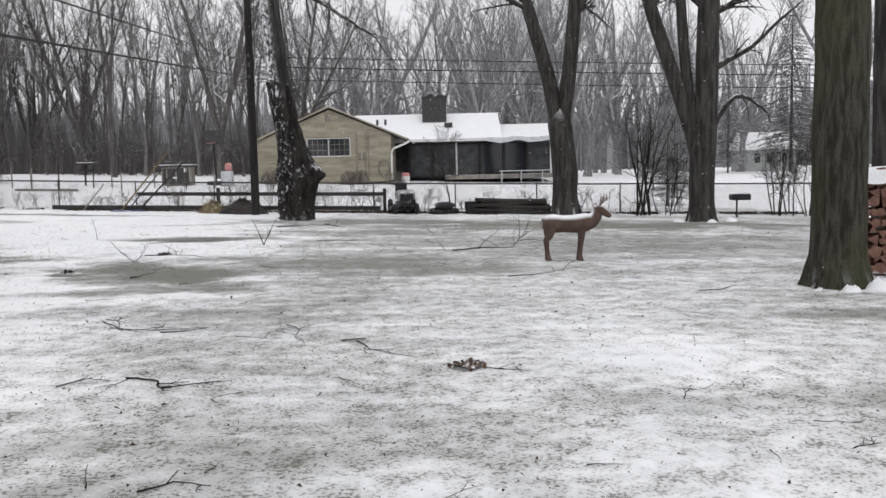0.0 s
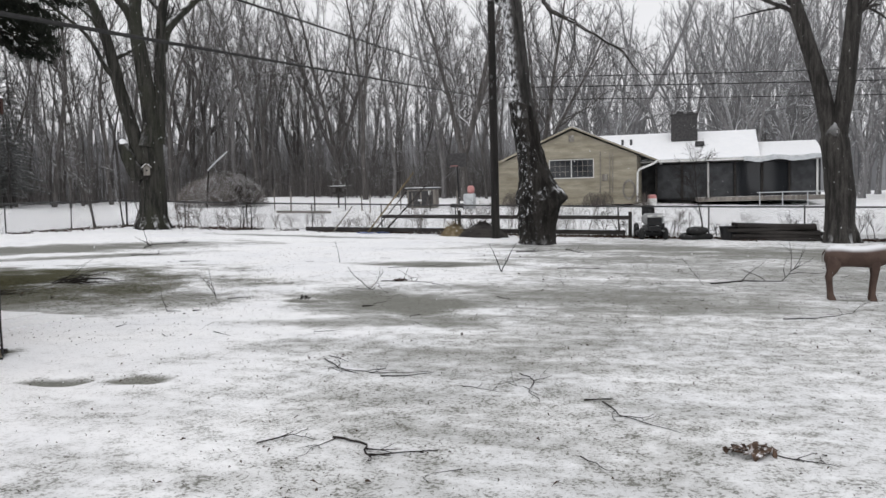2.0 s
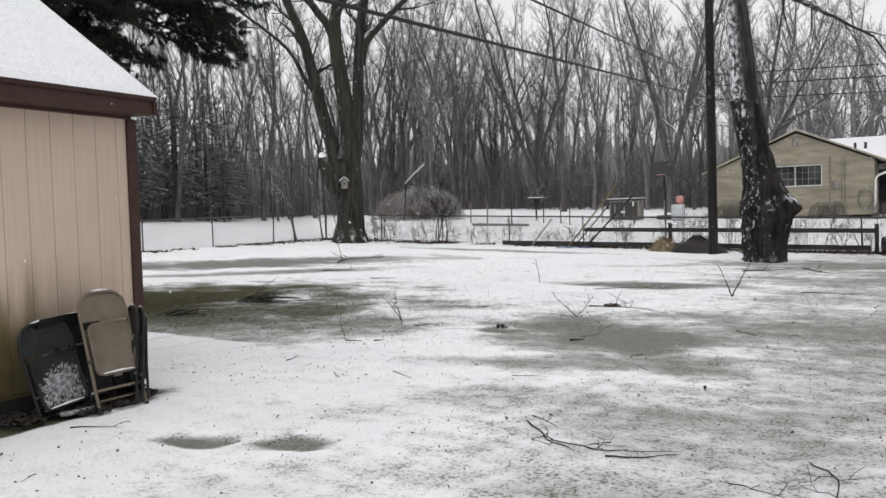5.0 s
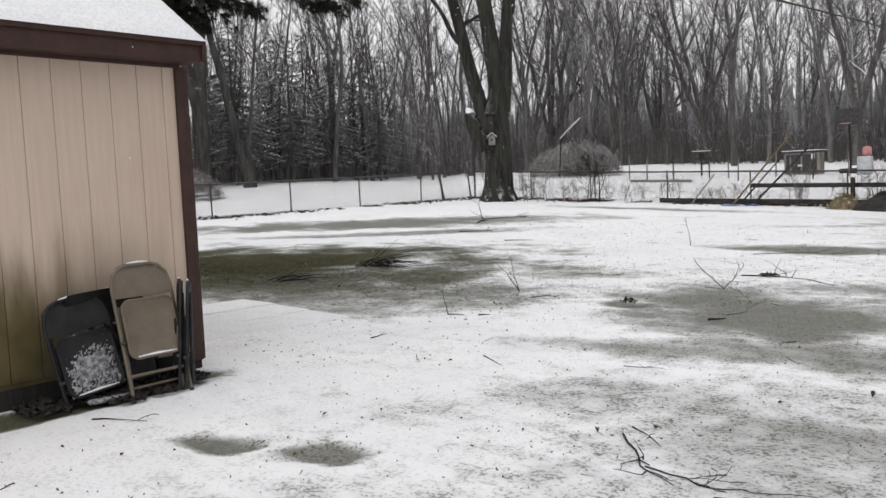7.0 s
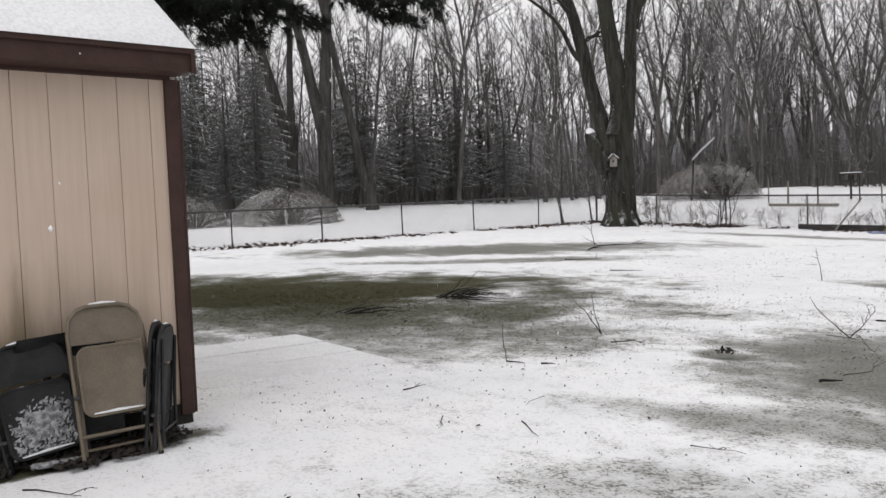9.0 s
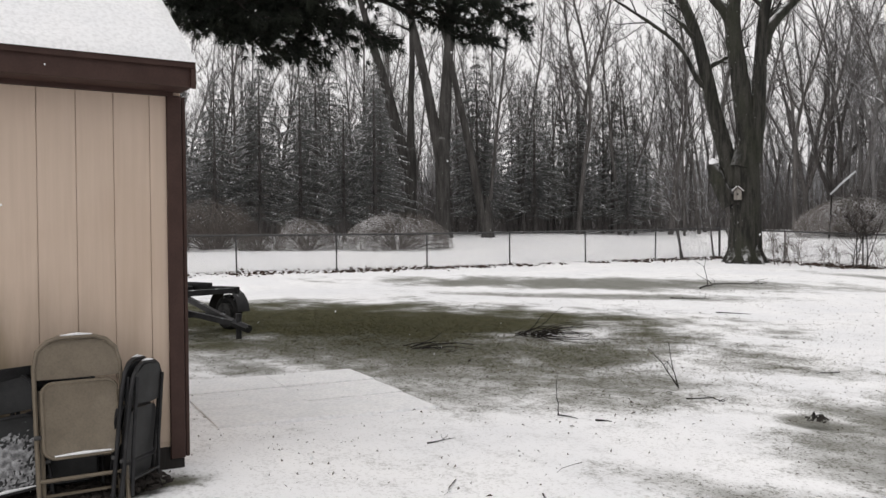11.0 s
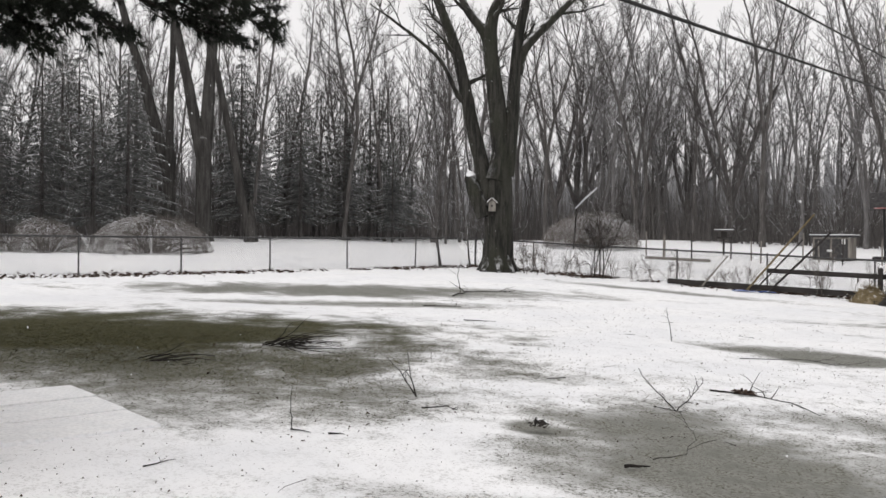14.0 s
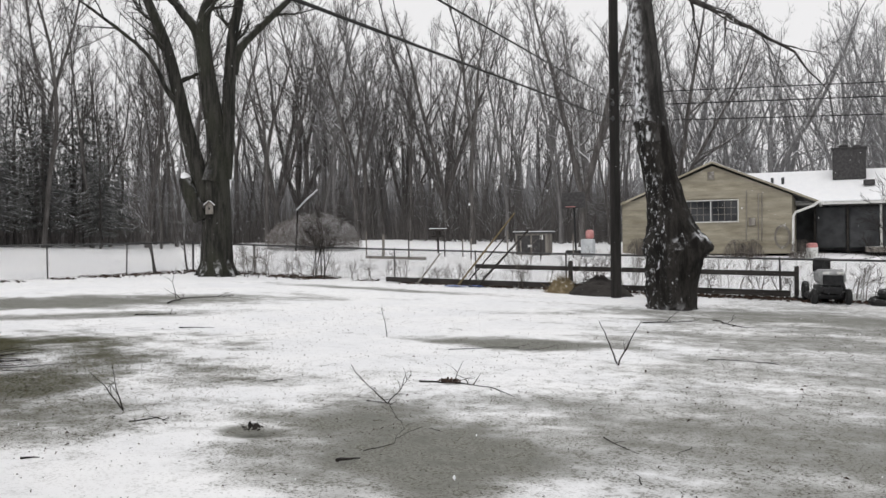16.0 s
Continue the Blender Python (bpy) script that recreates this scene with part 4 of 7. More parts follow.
def plant_woods():
    rnd = random.Random(77)
    spots = []

    def free(x, y, gap):
        return all((x - a) ** 2 + (y - b) ** 2 > gap * gap for a, b in spots)

    # the wood west and north-west of the yard, then behind the house
    def sow(count, xlo, xhi, ylo, yhi, ok, gap, kinds, size=(0.8, 1.15)):
        done = 0
        for _ in range(count * 12):
            x, y = rnd.uniform(xlo, xhi), rnd.uniform(ylo, yhi)
            if ok(x, y) and free(x, y, gap):
                spots.append((x, y))
                plant(rnd.choice(kinds), x, y, rnd.uniform(*size), rnd.uniform(0, 360), rnd.uniform(-3, 3))
                done += 1
                if done >= count:
                    return

    A, B, C, D, E, F = KINDS
    for x, y, s, kind in ((-13.3, 52.0, 0.95, F), (-27.5, 52.5, 0.8, B), (-20.5, 54.0, 0.9, D), (-36.5, 45.5, 0.8, E), (-38.0, 48.5, 0.85, A), (-33.0, 51.0, 0.85, D), (-9.5, 58.0, 0.9, F), (-39.8, 40.2, 0.95, B), (-40.5, 44.2, 0.95, A), (-38.8, 46.8, 1.0, B), (-42.2, 42.6, 1.0, D), (-41.2, 37.2, 0.9, A), (-36.8, 49.8, 0.95, B)):
        spots.append((x, y))
        plant(kind, x, y, s, rnd.uniform(0, 360))
    sow(34, -62, -42.5, 4, 30, lambda x, y: True, 2.3, (A, E, E, E), (0.7, 0.95))
    sow(50, -58, -39.5, 30, 60, lambda x, y: True, 1.9, (A, A, E, E, E, C), (0.75, 1.0))
    sow(48, -44, -14, 53, 72, lambda x, y: y > 54 + max(0, (x + 30)) * 0.35, 2.1, [A, C, D, E, F] + HAZED * 2, (0.75, 1.0))
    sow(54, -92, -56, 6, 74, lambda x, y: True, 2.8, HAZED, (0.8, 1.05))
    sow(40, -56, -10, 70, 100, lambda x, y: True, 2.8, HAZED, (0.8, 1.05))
    sow(32, -16, 36, 66, 98, lambda x, y: True, 4.2, HAZE_PALE, (0.75, 1.0))
    sow(10, -8, 14, 57, 68, lambda x, y: True, 3.0, HAZE_PALE, (0.62, 0.85))
    sow(7, 27, 52, 46, 74, lambda x, y: True, 5.0, HAZE_PALE)
    for x, y, top in ((-40, 16.2, 7.6), (-39.5, 18.6, 7.4), (-39.2, 20.6, 8.5), (-39, 22.5, 8.3), (-38.7, 24.6, 6.9), (-38.6, 26.2, 8.9), (-41.0, 33.9, 10.2), (-40.8, 37.8, 8.9), (-41.5, 41.7, 9.0), (-42.5, 45.5, 10.2),
                      (-44, 14.6, 8.5), (-43, 12.2, 8.0), (-42, 9.4, 8.6), (-45, 6.6, 9), (-46.5, 18.5, 9.5), (-46, 22.6, 8.6), (-46, 26.4, 9.8), (-47, 31, 10.5), (-44.5, 36, 9), (-46, 43.5, 10), (-43.5, 48.5, 9.2), (-39.2, 43.6, 6.2), (-44.5, 39.5, 9.6)):
        k = rnd.randrange(3)
        plant(SPRUCES[k], x, y, top / (10.5, 9.0, 11.5)[k], rnd.uniform(0, 360))


plant_woods()
for proto in KINDS:
    proto.matrix_basis = pose(-76 - 3 * KINDS.index(proto), 30 + 4 * KINDS.index(proto), height(-76, 40) - 0.05)
for proto in HAZED:
    proto.matrix_basis = pose(-95, 30 + 8 * HAZED.index(proto), height(-95, 40) - 0.05)
for proto in HAZE_PALE:
    proto.matrix_basis = pose(-12 + 9 * HAZE_PALE.index(proto), 99, height(0, 99) - 0.05)
HAZY.matrix_basis = pose(25.2, 62, height(25, 62) - 0.05)
tagged(HAZY, "hazy grey spruce far behind the yard", "spruce", "spruces by the wood")
plant(HAZY, 5.6, 72, 0.68, 60)
plant(HAZY, 22.0, 66, 0.6, 150)
for proto in SPRUCES:
    proto.matrix_basis = pose(-52, 16 + 7 * SPRUCES.index(proto), height(-52, 20) - 0.05)


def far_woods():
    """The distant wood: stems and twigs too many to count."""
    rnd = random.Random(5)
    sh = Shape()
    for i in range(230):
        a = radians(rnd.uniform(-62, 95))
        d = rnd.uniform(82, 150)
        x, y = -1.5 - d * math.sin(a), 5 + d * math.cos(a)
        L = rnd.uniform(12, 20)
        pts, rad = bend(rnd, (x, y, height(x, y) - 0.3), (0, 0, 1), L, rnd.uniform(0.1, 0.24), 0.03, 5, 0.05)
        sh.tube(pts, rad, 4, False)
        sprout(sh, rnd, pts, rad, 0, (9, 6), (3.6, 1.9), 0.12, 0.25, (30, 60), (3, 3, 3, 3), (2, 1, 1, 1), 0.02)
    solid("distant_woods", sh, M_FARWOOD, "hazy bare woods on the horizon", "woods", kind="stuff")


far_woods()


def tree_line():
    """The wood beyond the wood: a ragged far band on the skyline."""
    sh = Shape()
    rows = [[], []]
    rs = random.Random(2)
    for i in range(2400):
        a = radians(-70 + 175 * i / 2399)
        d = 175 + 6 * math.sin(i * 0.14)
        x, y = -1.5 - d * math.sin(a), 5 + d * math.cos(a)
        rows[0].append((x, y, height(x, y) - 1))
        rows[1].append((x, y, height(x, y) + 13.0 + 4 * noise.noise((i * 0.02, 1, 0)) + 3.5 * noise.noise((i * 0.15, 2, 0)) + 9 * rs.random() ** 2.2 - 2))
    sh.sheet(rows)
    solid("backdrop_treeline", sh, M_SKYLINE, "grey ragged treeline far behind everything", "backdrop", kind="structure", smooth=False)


tree_line()


def undergrowth():
    """Saplings and thicket along the edge of the wood."""
    rnd = random.Random(8)
    sh = Shape()
    spots = []
    for i in range(520):
        if i % 2:
            x, y = rnd.uniform(-62, -41.5), rnd.uniform(4, 58)
        else:
            x = rnd.uniform(-46, -10)
            y = rnd.uniform(54, 74) + max(0, x + 28) * 0.5
        spots.append((x, y))
    for x, y in spots:
        z = height(x, y)
        L = rnd.uniform(2.0, 8.0)
        pts, rad = bend(rnd, (x, y, z - 0.1), (rnd.gauss(0, 0.12), rnd.gauss(0, 0.12), 1), L, rnd.uniform(0.02, 0.055), 0.006, 5, 0.08)
        sh.tube(pts, rad, 4, False)
        sprout(sh, rnd, pts, rad, 0, (8, 3), (1.8, 0.9), 0.06, 0.1, (30, 70), (3, 3, 3, 3), (2, 1, 1, 1), 0.008)
    solid("undergrowth", sh, M_WOODS, "thicket of bare saplings below the woodland trees", "undergrowth", kind="stuff")


undergrowth()


def thicket():
    """Fine upright stems and twigs that close the foot of the wood."""
    rnd = random.Random(18)
    sh = Shape()
    for i in range(26000):
        if i % 9 < 5:
            x, y = rnd.uniform(-68, -41.0), rnd.uniform(2, 60)
        else:
            x = rnd.uniform(-46, -8)
            y = rnd.uniform(56, 82) + max(0, x + 28) * 0.5
        if noise.noise((x * 0.25, y * 0.25, 6)) < -0.2:
            continue
        z = height(x, y)
        h = rnd.uniform(0.6, 2.6) if rnd.random() < 0.6 else rnd.uniform(2, 6.5)
        a = rnd.uniform(0, 3.142)
        w = Vector((math.cos(a), math.sin(a), 0)) * rnd.uniform(0.012, 0.03)
        b = Vector((x, y, z - 0.1))
        lean = Vector((rnd.gauss(0, 0.22), rnd.gauss(0, 0.22), 1)) * h
        m = b + lean * 0.5 + Vector((rnd.gauss(0, 0.06), rnd.gauss(0, 0.06), 0)) * h
        k = len(sh.v)
        tip = b + lean
        sh.v += [tuple(b - w), tuple(b + w), tuple(m + w * 0.7), tuple(m - w * 0.7), tuple(tip)]
        sh.f += [(k, k + 1, k + 2, k + 3), (k + 3, k + 2, k + 4)]
        for s in range(2):
            p = b + lean * rnd.uniform(0.35, 0.85)
            q = p + Vector((rnd.gauss(0, 0.4), rnd.gauss(0, 0.4), rnd.uniform(0.1, 0.5))) * (0.4 + 0.25 * h)
            sh.tri(p - w * 0.4, p + w * 0.4, q)
    solid("thicket", sh, M_THICKET, "dense brown brush filling the foot of the wood", "undergrowth", kind="stuff", smooth=False)


thicket()


def mound_bush(x, y, rx, ry, h, seed, label, count=520, mat=None):
    """A domed shrub of arching stems, snow on top."""
    rnd = random.Random(seed)
    b = thing("arching_shrub", (x, y, height(x, y)), label, "shrub", "shrubs by the fence")
    sh = Shape()
    for i in range(count):
        a, e = rnd.uniform(0, 6.283), math.acos(rnd.random() ** 0.8)
        k = rnd.uniform(0.78, 1.03) + 0.12 * noise.noise((math.cos(a) * 1.7, math.sin(a) * 1.7, e + seed))
        span = rnd.uniform(0.3, 0.7)
        pts = []
        for t in range(5):
            f = e + span * (t / 4 - 0.3)
            g = a + (t / 4) * rnd.gauss(0, 0.12)
            q = k * (1 + 0.05 * math.sin(t * 0.8))
            pts.append(Vector((rx * q * math.sin(f) * math.cos(g), ry * q * math.sin(f) * math.sin(g), max(0.0, h * q * math.cos(f)))))
        sh.tube(pts, [0.006, 0.0055, 0.005, 0.004, 0.0025], 3, False)
        twigs(sh, rnd, pts, 3, 0.32, 0.0045)
    for i in range(count // 6):
        a, e = rnd.uniform(0, 6.283), math.acos(rnd.random())
        tip = Vector((rx * math.sin(e) * math.cos(a), ry * math.sin(e) * math.sin(a), h * math.cos(e)))
        sh.tube([Vector((tip.x * 0.2, tip.y * 0.2, -0.05)), Vector((tip.x * 0.55, tip.y * 0.55, tip.z * 0.75)), tip, tip + Vector((tip.x * 0.08, tip.y * 0.08, rnd.uniform(0, 0.15)))], [0.016, 0.013, 0.008, 0.004], 3, False)
    part("stem_tangle", sh, mat or M_BRUSH, b, kind="stuff")
    return b


mound_bush(-31.6, 23.6, 1.7, 2.3, 1.4, 1, "dense arching shrub capped with snow behind the fence", 900, M_BRUSH_SNOW)
mound_bush(-32.9, 20.2, 1.1, 1.25, 1.15, 2, "low arching shrub capped with snow", 520, M_BRUSH_SNOW)
mound_bush(-35.2, 17.2, 1.8, 1.8, 1.9, 3, "brown tangled shrub at the edge of the wood", 640)
mound_bush(-35.4, 14.4, 1.8, 1.9, 1.8, 6, "brown tangled shrub at the edge of the wood", 640)
mound_bush(-25.6, 44.6, 2.5, 2.2, 1.75, 4, "large rounded bare shrub in the neighbouring field", 1300, M_BRUSH_SNOW)
mound_bush(-33.4, 18.4, 0.7, 0.8, 0.6, 5, "small arching shrub beneath the trees", 260)


def smooth_line(pts, k=4):
    """A rounded line through the points."""
    pts = [Vector(p) for p in pts]
    q = [pts[0] * 2 - pts[1]] + pts + [pts[-1] * 2 - pts[-2]]
    out = []
    for i in range(1, len(q) - 2):
        for j in range(k):
            f = j / k
            out.append(0.5 * (2 * q[i] + (q[i + 1] - q[i - 1]) * f + (2 * q[i - 1] - 5 * q[i] + 4 * q[i + 1] - q[i + 2]) * f * f + (3 * q[i] - q[i - 1] - 3 * q[i + 1] + q[i + 2]) * f ** 3))
    return out + [pts[-1]]


def smooth_radii(rad, k=4):
    return [rad[i] + (rad[i + 1] - rad[i]) * j / k for i in range(len(rad) - 1) for j in range(k)] + [rad[-1]]


# the big maple in the corner of the yard
def corner_maple():
    rnd = random.Random(21)
    x, y = -20.5, 30.7
    t = thing("maple_tree", (x, y, height(x, y) - 0.03), "large bare maple with four stems and a broken stub", "tree")
    tr = Shape()
    gnarled(tr, [(0, 0, -0.2, 0.72), (0, 0, 0.15, 0.62), (0, 0, 0.6, 0.54), (0.02, 0, 1.6, 0.5), (0, 0, 2.8, 0.48), (0.03, 0, 3.6, 0.42), (0.05, 0, 4.4, 0.2)], 21)
    trunk_with_roots(tr, 0.52, 7, rnd, 1.25, 0.5)
    part("trunk", tr, M_BARK_CORNER, t)
    cr = Shape()
    cx, cy = 0.78, 0.63
    # limbs as (out along the tree's broad side, height, radius)
    for line, counts in ((((-0.25, 2.6, 0.3), (-0.62, 3.9, 0.27), (-0.98, 5.3, 0.24), (-1.2, 6.4, 0.22), (-1.55, 8.0, 0.19), (-2.3, 9.7, 0.15), (-3.4, 12.5, 0.05)), 8),
                         (((0.0, 3.2, 0.42), (0.08, 4.3, 0.36), (-0.15, 6.5, 0.29), (-0.32, 8.1, 0.26), (-0.2, 9.2, 0.2), (0.2, 10.4, 0.16), (0.4, 13.5, 0.04)), 7),
                         (((-0.3, 7.7, 0.2), (-0.6, 8.5, 0.17), (-1.0, 9.1, 0.15), (-1.5, 9.9, 0.13), (-2.2, 12.5, 0.04)), 7),
                         (((0.25, 3.4, 0.3), (0.45, 5.1, 0.24), (0.55, 6.9, 0.21), (0.66, 8.4, 0.18), (0.9, 9.9, 0.15), (1.3, 13.0, 0.04)), 8),
                         (((0.6, 7.0, 0.17), (0.88, 7.9, 0.16), (1.8, 9.0, 0.13), (3.0, 10.0, 0.1), (4.8, 11.2, 0.03)), 8),
                         (((-1.15, 5.9, 0.1), (-1.4, 6.3, 0.09), (-2.2, 7.6, 0.07), (-3.7, 8.9, 0.05), (-4.6, 9.5, 0.02)), 9)):
        pts = smooth_line([Vector((u * cx, u * cy + rnd.gauss(0, 0.08), z)) for u, z, r in line])
        rad = smooth_radii([r for u, z, r in line])
        cr.tube(pts, rad, 10)
        sprout(cr, rnd, pts, rad, 0, (counts - 3, 5, 5), (1.8, 1.1, 0.6), 0.06, 0.5)
    part("limb_crown", cr, M_BARK_CORNER, t)
    st = Shape().tube([(-0.35 * cx, -0.35 * cy - 0.1, 2.0), (-0.8 * cx, -0.8 * cy - 0.1, 2.9), (-0.95 * cx, -0.95 * cy - 0.1, 3.35), (-0.98 * cx, -0.98 * cy - 0.1, 3.5)], [0.36, 0.26, 0.2, 0.12], 10)
    part("broken_stub", st, M_BARK_CORNER, t, "snapped-off stub capped with snow")
    part("stub_snow", Shape().tube([(-0.93 * cx, -0.93 * cy - 0.1, 3.38), (-0.97 * cx, -0.97 * cy - 0.1, 3.5), (-1.0 * cx, -1.0 * cy - 0.1, 3.58)], [0.2, 0.14, 0.05], 10), M_SNOW, t)
    # nesting box on the trunk, facing the yard
    b = thing("birdhouse", (x + 0.18, y - 0.56, height(x, y) + 2.1), "small weathered wooden birdhouse with a snowy roof on the maple", "birdhouse", rz=35)
    b.scale = (0.8, 0.8, 0.8)
    part("box", Shape().box((0, -0.02, 0.2), (0.3, 0.26, 0.36), bevel=0.008), M_GREYWOOD, b)
    for s in (-1, 1):
        part("roof_board", Shape().box((0, 0, 0), (0.3, 0.4, 0.025), pose(s * 0.11, -0.04, 0.47, 0, s * 42), 0.004), M_GREYWOOD, b)
        part("roof_snow", Shape().box((0, 0, 0.022), (0.28, 0.39, 0.03), pose(s * 0.11, -0.04, 0.472, 0, s * 42), 0.012), M_SNOW, b)
    part("gable", Shape().prism([(-0.15, 0.38), (0.15, 0.38), (0, 0.52)], 1, -0.148, 0.1), M_GREYWOOD, b, smooth=False)
    # no hole is cut; a black disc gives its inner darkness
    part("entrance", Shape().tube([(0, -0.145, 0.25), (0, -0.156, 0.25)], 0.045, 14), M_BLACK, b, "black disc for the dark entrance hole")
    part("bracket", Shape().box((0, 0.13, 0.1), (0.08, 0.04, 0.55), bevel=0.006), M_TIMBER, b)


corner_maple()


def snag():
    rnd = random.Random(4)
    x, y = -4.5, 26.8
    t = thing("dead_tree", (x, y, height(x, y) - 0.05), "leaning dark burl-covered dead maple with snow stuck to its bark", "tree")
    tr = Shape()
    prof = [(0.0, -0.1, 0.72), (0.0, 0.15, 0.58), (0.0, 0.45, 0.53), (0.0, 0.8, 0.56), (0.02, 1.15, 0.62), (0.04, 1.5, 0.66), (0.03, 1.75, 0.6), (0.0, 2.05, 0.5), (-0.1, 2.5, 0.43), (-0.27, 3.2, 0.38), (-0.42, 3.9, 0.36), (-0.52, 4.35, 0.37), (-0.54, 4.45, 0.3)]
    n, rings = 30, 40
    for i in range(rings):
        q = i / (rings - 1) * (len(prof) - 1)
        m = min(int(q), len(prof) - 2)
        cx, z, r = (prof[m][k] + (prof[m + 1][k] - prof[m][k]) * (q - m) for k in range(3))
        for k in range(n):
            a = 6.283 * k / n
            u, v = math.cos(a), math.sin(a)
            knob = 0.24 * math.exp(-((z - 1.62) / 0.26) ** 2) * (max(0, u) ** 3 + max(0, -u - 0.3 * v) ** 3 * 0.8)
            w = r * (1 + knob + 0.2 * noise.noise((u * 1.3, v * 1.3, z * 1.1)) + 0.16 * noise.noise((u * 3.5, v * 3.5, z * 3)) + 0.09 * noise.noise((u * 8, v * 8, z * 8)))
            tr.v.append((cx + w * u, w * v, z - 0.1))
        if i:
            for k in range(n):
                a, b = (i - 1) * n + k, (i - 1) * n + (k + 1) % n
                tr.f.append((a, b, b + n, a + n))
    tr.f.append(tuple((rings - 1) * n + k for k in range(n)))
    part("trunk", tr, M_SNAG, t)
    up = Shape()
    pts = [Vector((-0.36, 0, 3.8)), Vector((-0.5, 0.02, 4.7)), Vector((-0.56, 0, 5.6)), Vector((-0.66, 0, 6.7)), Vector((-0.8, 0.1, 8.4)), Vector((-0.9, 0.2, 10.5))]
    rad = [0.34, 0.335, 0.32, 0.29, 0.2, 0.05]
    up.tube(pts, rad, 10)
    sprout(up, rnd, pts, rad, 0, (6, 5, 4), (2.6, 1.5, 0.8), 0.02, 0.62)
    part("upper_stem", up, M_SNAG_TOP, t)
    arm = Shape()
    pts = smooth_line([Vector((-0.75, 0.05, 8.2)), Vector((-0.1, -0.1, 8.0)), Vector((0.35, -0.1, 7.2)), Vector((0.62, -0.1, 6.85)), Vector((1.3, -0.05, 6.45)), Vector((2.1, 0.1, 5.95)), Vector((2.9, 0.2, 5.2)), Vector((3.3, 0.2, 4.5))])
    pts = [q + Vector((rnd.gauss(0, 0.035), rnd.gauss(0, 0.03), rnd.gauss(0, 0.035))) for q in pts]
    rad = smooth_radii([0.1, 0.09, 0.075, 0.065, 0.05, 0.036, 0.02, 0.007])
    arm.tube(pts, rad, 8)
    sprout(arm, rnd, pts, rad, 0, (9, 5, 4), (1.5, 0.9, 0.5), -0.05, 0.3)
    part("drooping_branch", arm, M_BARK, t)


snag()


def root_snow(t, spots):
    """Snow lodged between the roots, at (x, y, radius) from the trunk's middle."""
    for x, y, r in spots:
        sh = Shape()
        rows = []
        for i in range(6):
            f = i / 5
            rows.append([(x + r * f * math.cos(a), y + r * f * math.sin(a), r * 0.75 * (1 - f ** 2.2) + 0.06 * noise.noise((x * 5 + math.cos(a) * 2, f * 4, math.sin(a) * 2))) for a in [6.283 * k / 12 for k in range(13)]])
        fix_normals(part("root_snow", sh.sheet(rows), M_SNOW, t, "snow lodged between the roots"))


def forked_tree(x, y, stems, base_r, fork, label, seed, mat, extras=(), roots=5, group="trees along the back fence", bole=()):
    """A yard tree whose trunk parts at the height fork into stems, each a line of (dx, dy, z, r)."""
    rnd = random.Random(seed)
    t = thing("yard_tree", (x, y, height(x, y) - 0.04), label, "tree", group)
    tr, cr = Shape(), Shape()
    gnarled(tr, bole or [(0, 0, z, base_r * k) for z, k in ((-0.15, 1.45), (0.1, 1.22), (0.35, 1.08), (0.8, 1.02), (fork * 0.5 + 0.3, 1.0), (fork, 1.0), (fork + 0.25, 0.72), (fork + 1.0, 0.2))], seed)
    trunk_with_roots(tr, base_r, roots, rnd, 1.2, 0.5)
    part("trunk", tr, mat, t)
    for line in stems:
        if len(line) == 4 and not isinstance(line[0], tuple):
            dx, dy, z, r = line
            a, e = Vector((dx * 0.07, dy * 0.05, fork - 0.9)), Vector((dx, dy, z))
            m = a.lerp(e, 0.5) + Vector((-dx * 0.08, 0, 0.1))
            pts = [a, a.lerp(m, 0.5), m, m.lerp(e, 0.5) + Vector((rnd.gauss(0, 0.05), 0, 0)), e, e + (e - m) * 0.8 + Vector((rnd.gauss(0, 0.3), 0, 0))]
            rad = [max(r * 1.05, base_r * 0.78), r * 1.1, r * 0.95, r * 0.85, r * 0.7, r * 0.25]
        else:
            pts, rad = smooth_line([q[:3] for q in line]), smooth_radii([q[3] for q in line])
            d = (pts[-1] - pts[-5]).normalized()
            pts += [pts[-1] + d * 2.5, pts[-1] + d * 5.5]
            rad += [rad[-1] * 0.75, rad[-1] * 0.2]
        cr.tube(pts, rad, 12)
        sprout(cr, rnd, pts, rad, 0, (5, 5, 4), (2.4, 1.4, 0.8), 0.04, 0.78)
    for pts, r in extras:
        pts = smooth_line(pts)
        rad = [r * (1 - 0.75 * i / (len(pts) - 1)) for i in range(len(pts))]
        cr.tube(pts, rad, 8)
        sprout(cr, rnd, pts, rad, 1, (0, 6, 4), (0, 0.8, 0.4), -0.03, 0.3)
    part("limb_crown", cr, mat, t)
    return t


forked_tree(4.2, 29.0, (((-0.12, 0, 2.4, 0.32), (-0.3, 0.02, 3.4, 0.27), (-0.58, 0.06, 4.8, 0.24), (-1.0, 0.1, 6.3, 0.22), (-1.3, 0.14, 7.3, 0.2)), ((-0.15, 0, 2.6, 0.3), (-0.06, 0, 3.5, 0.27), (0.08, 0, 4.3, 0.25), (0.2, 0, 5.4, 0.24), (0.37, -0.04, 7.2, 0.22))), 0.4, 2.9, "dark forked maple at the back fence", 41, M_BARK,
            bole=((-0.04, 0, -0.15, 0.56), (-0.04, 0, 0.15, 0.48), (-0.03, 0, 0.6, 0.43), (-0.02, 0, 1.5, 0.41), (-0.12, 0, 2.5, 0.41), (-0.19, 0, 3.1, 0.4), (-0.2, 0, 3.5, 0.26), (-0.2, 0, 3.8, 0.1)))
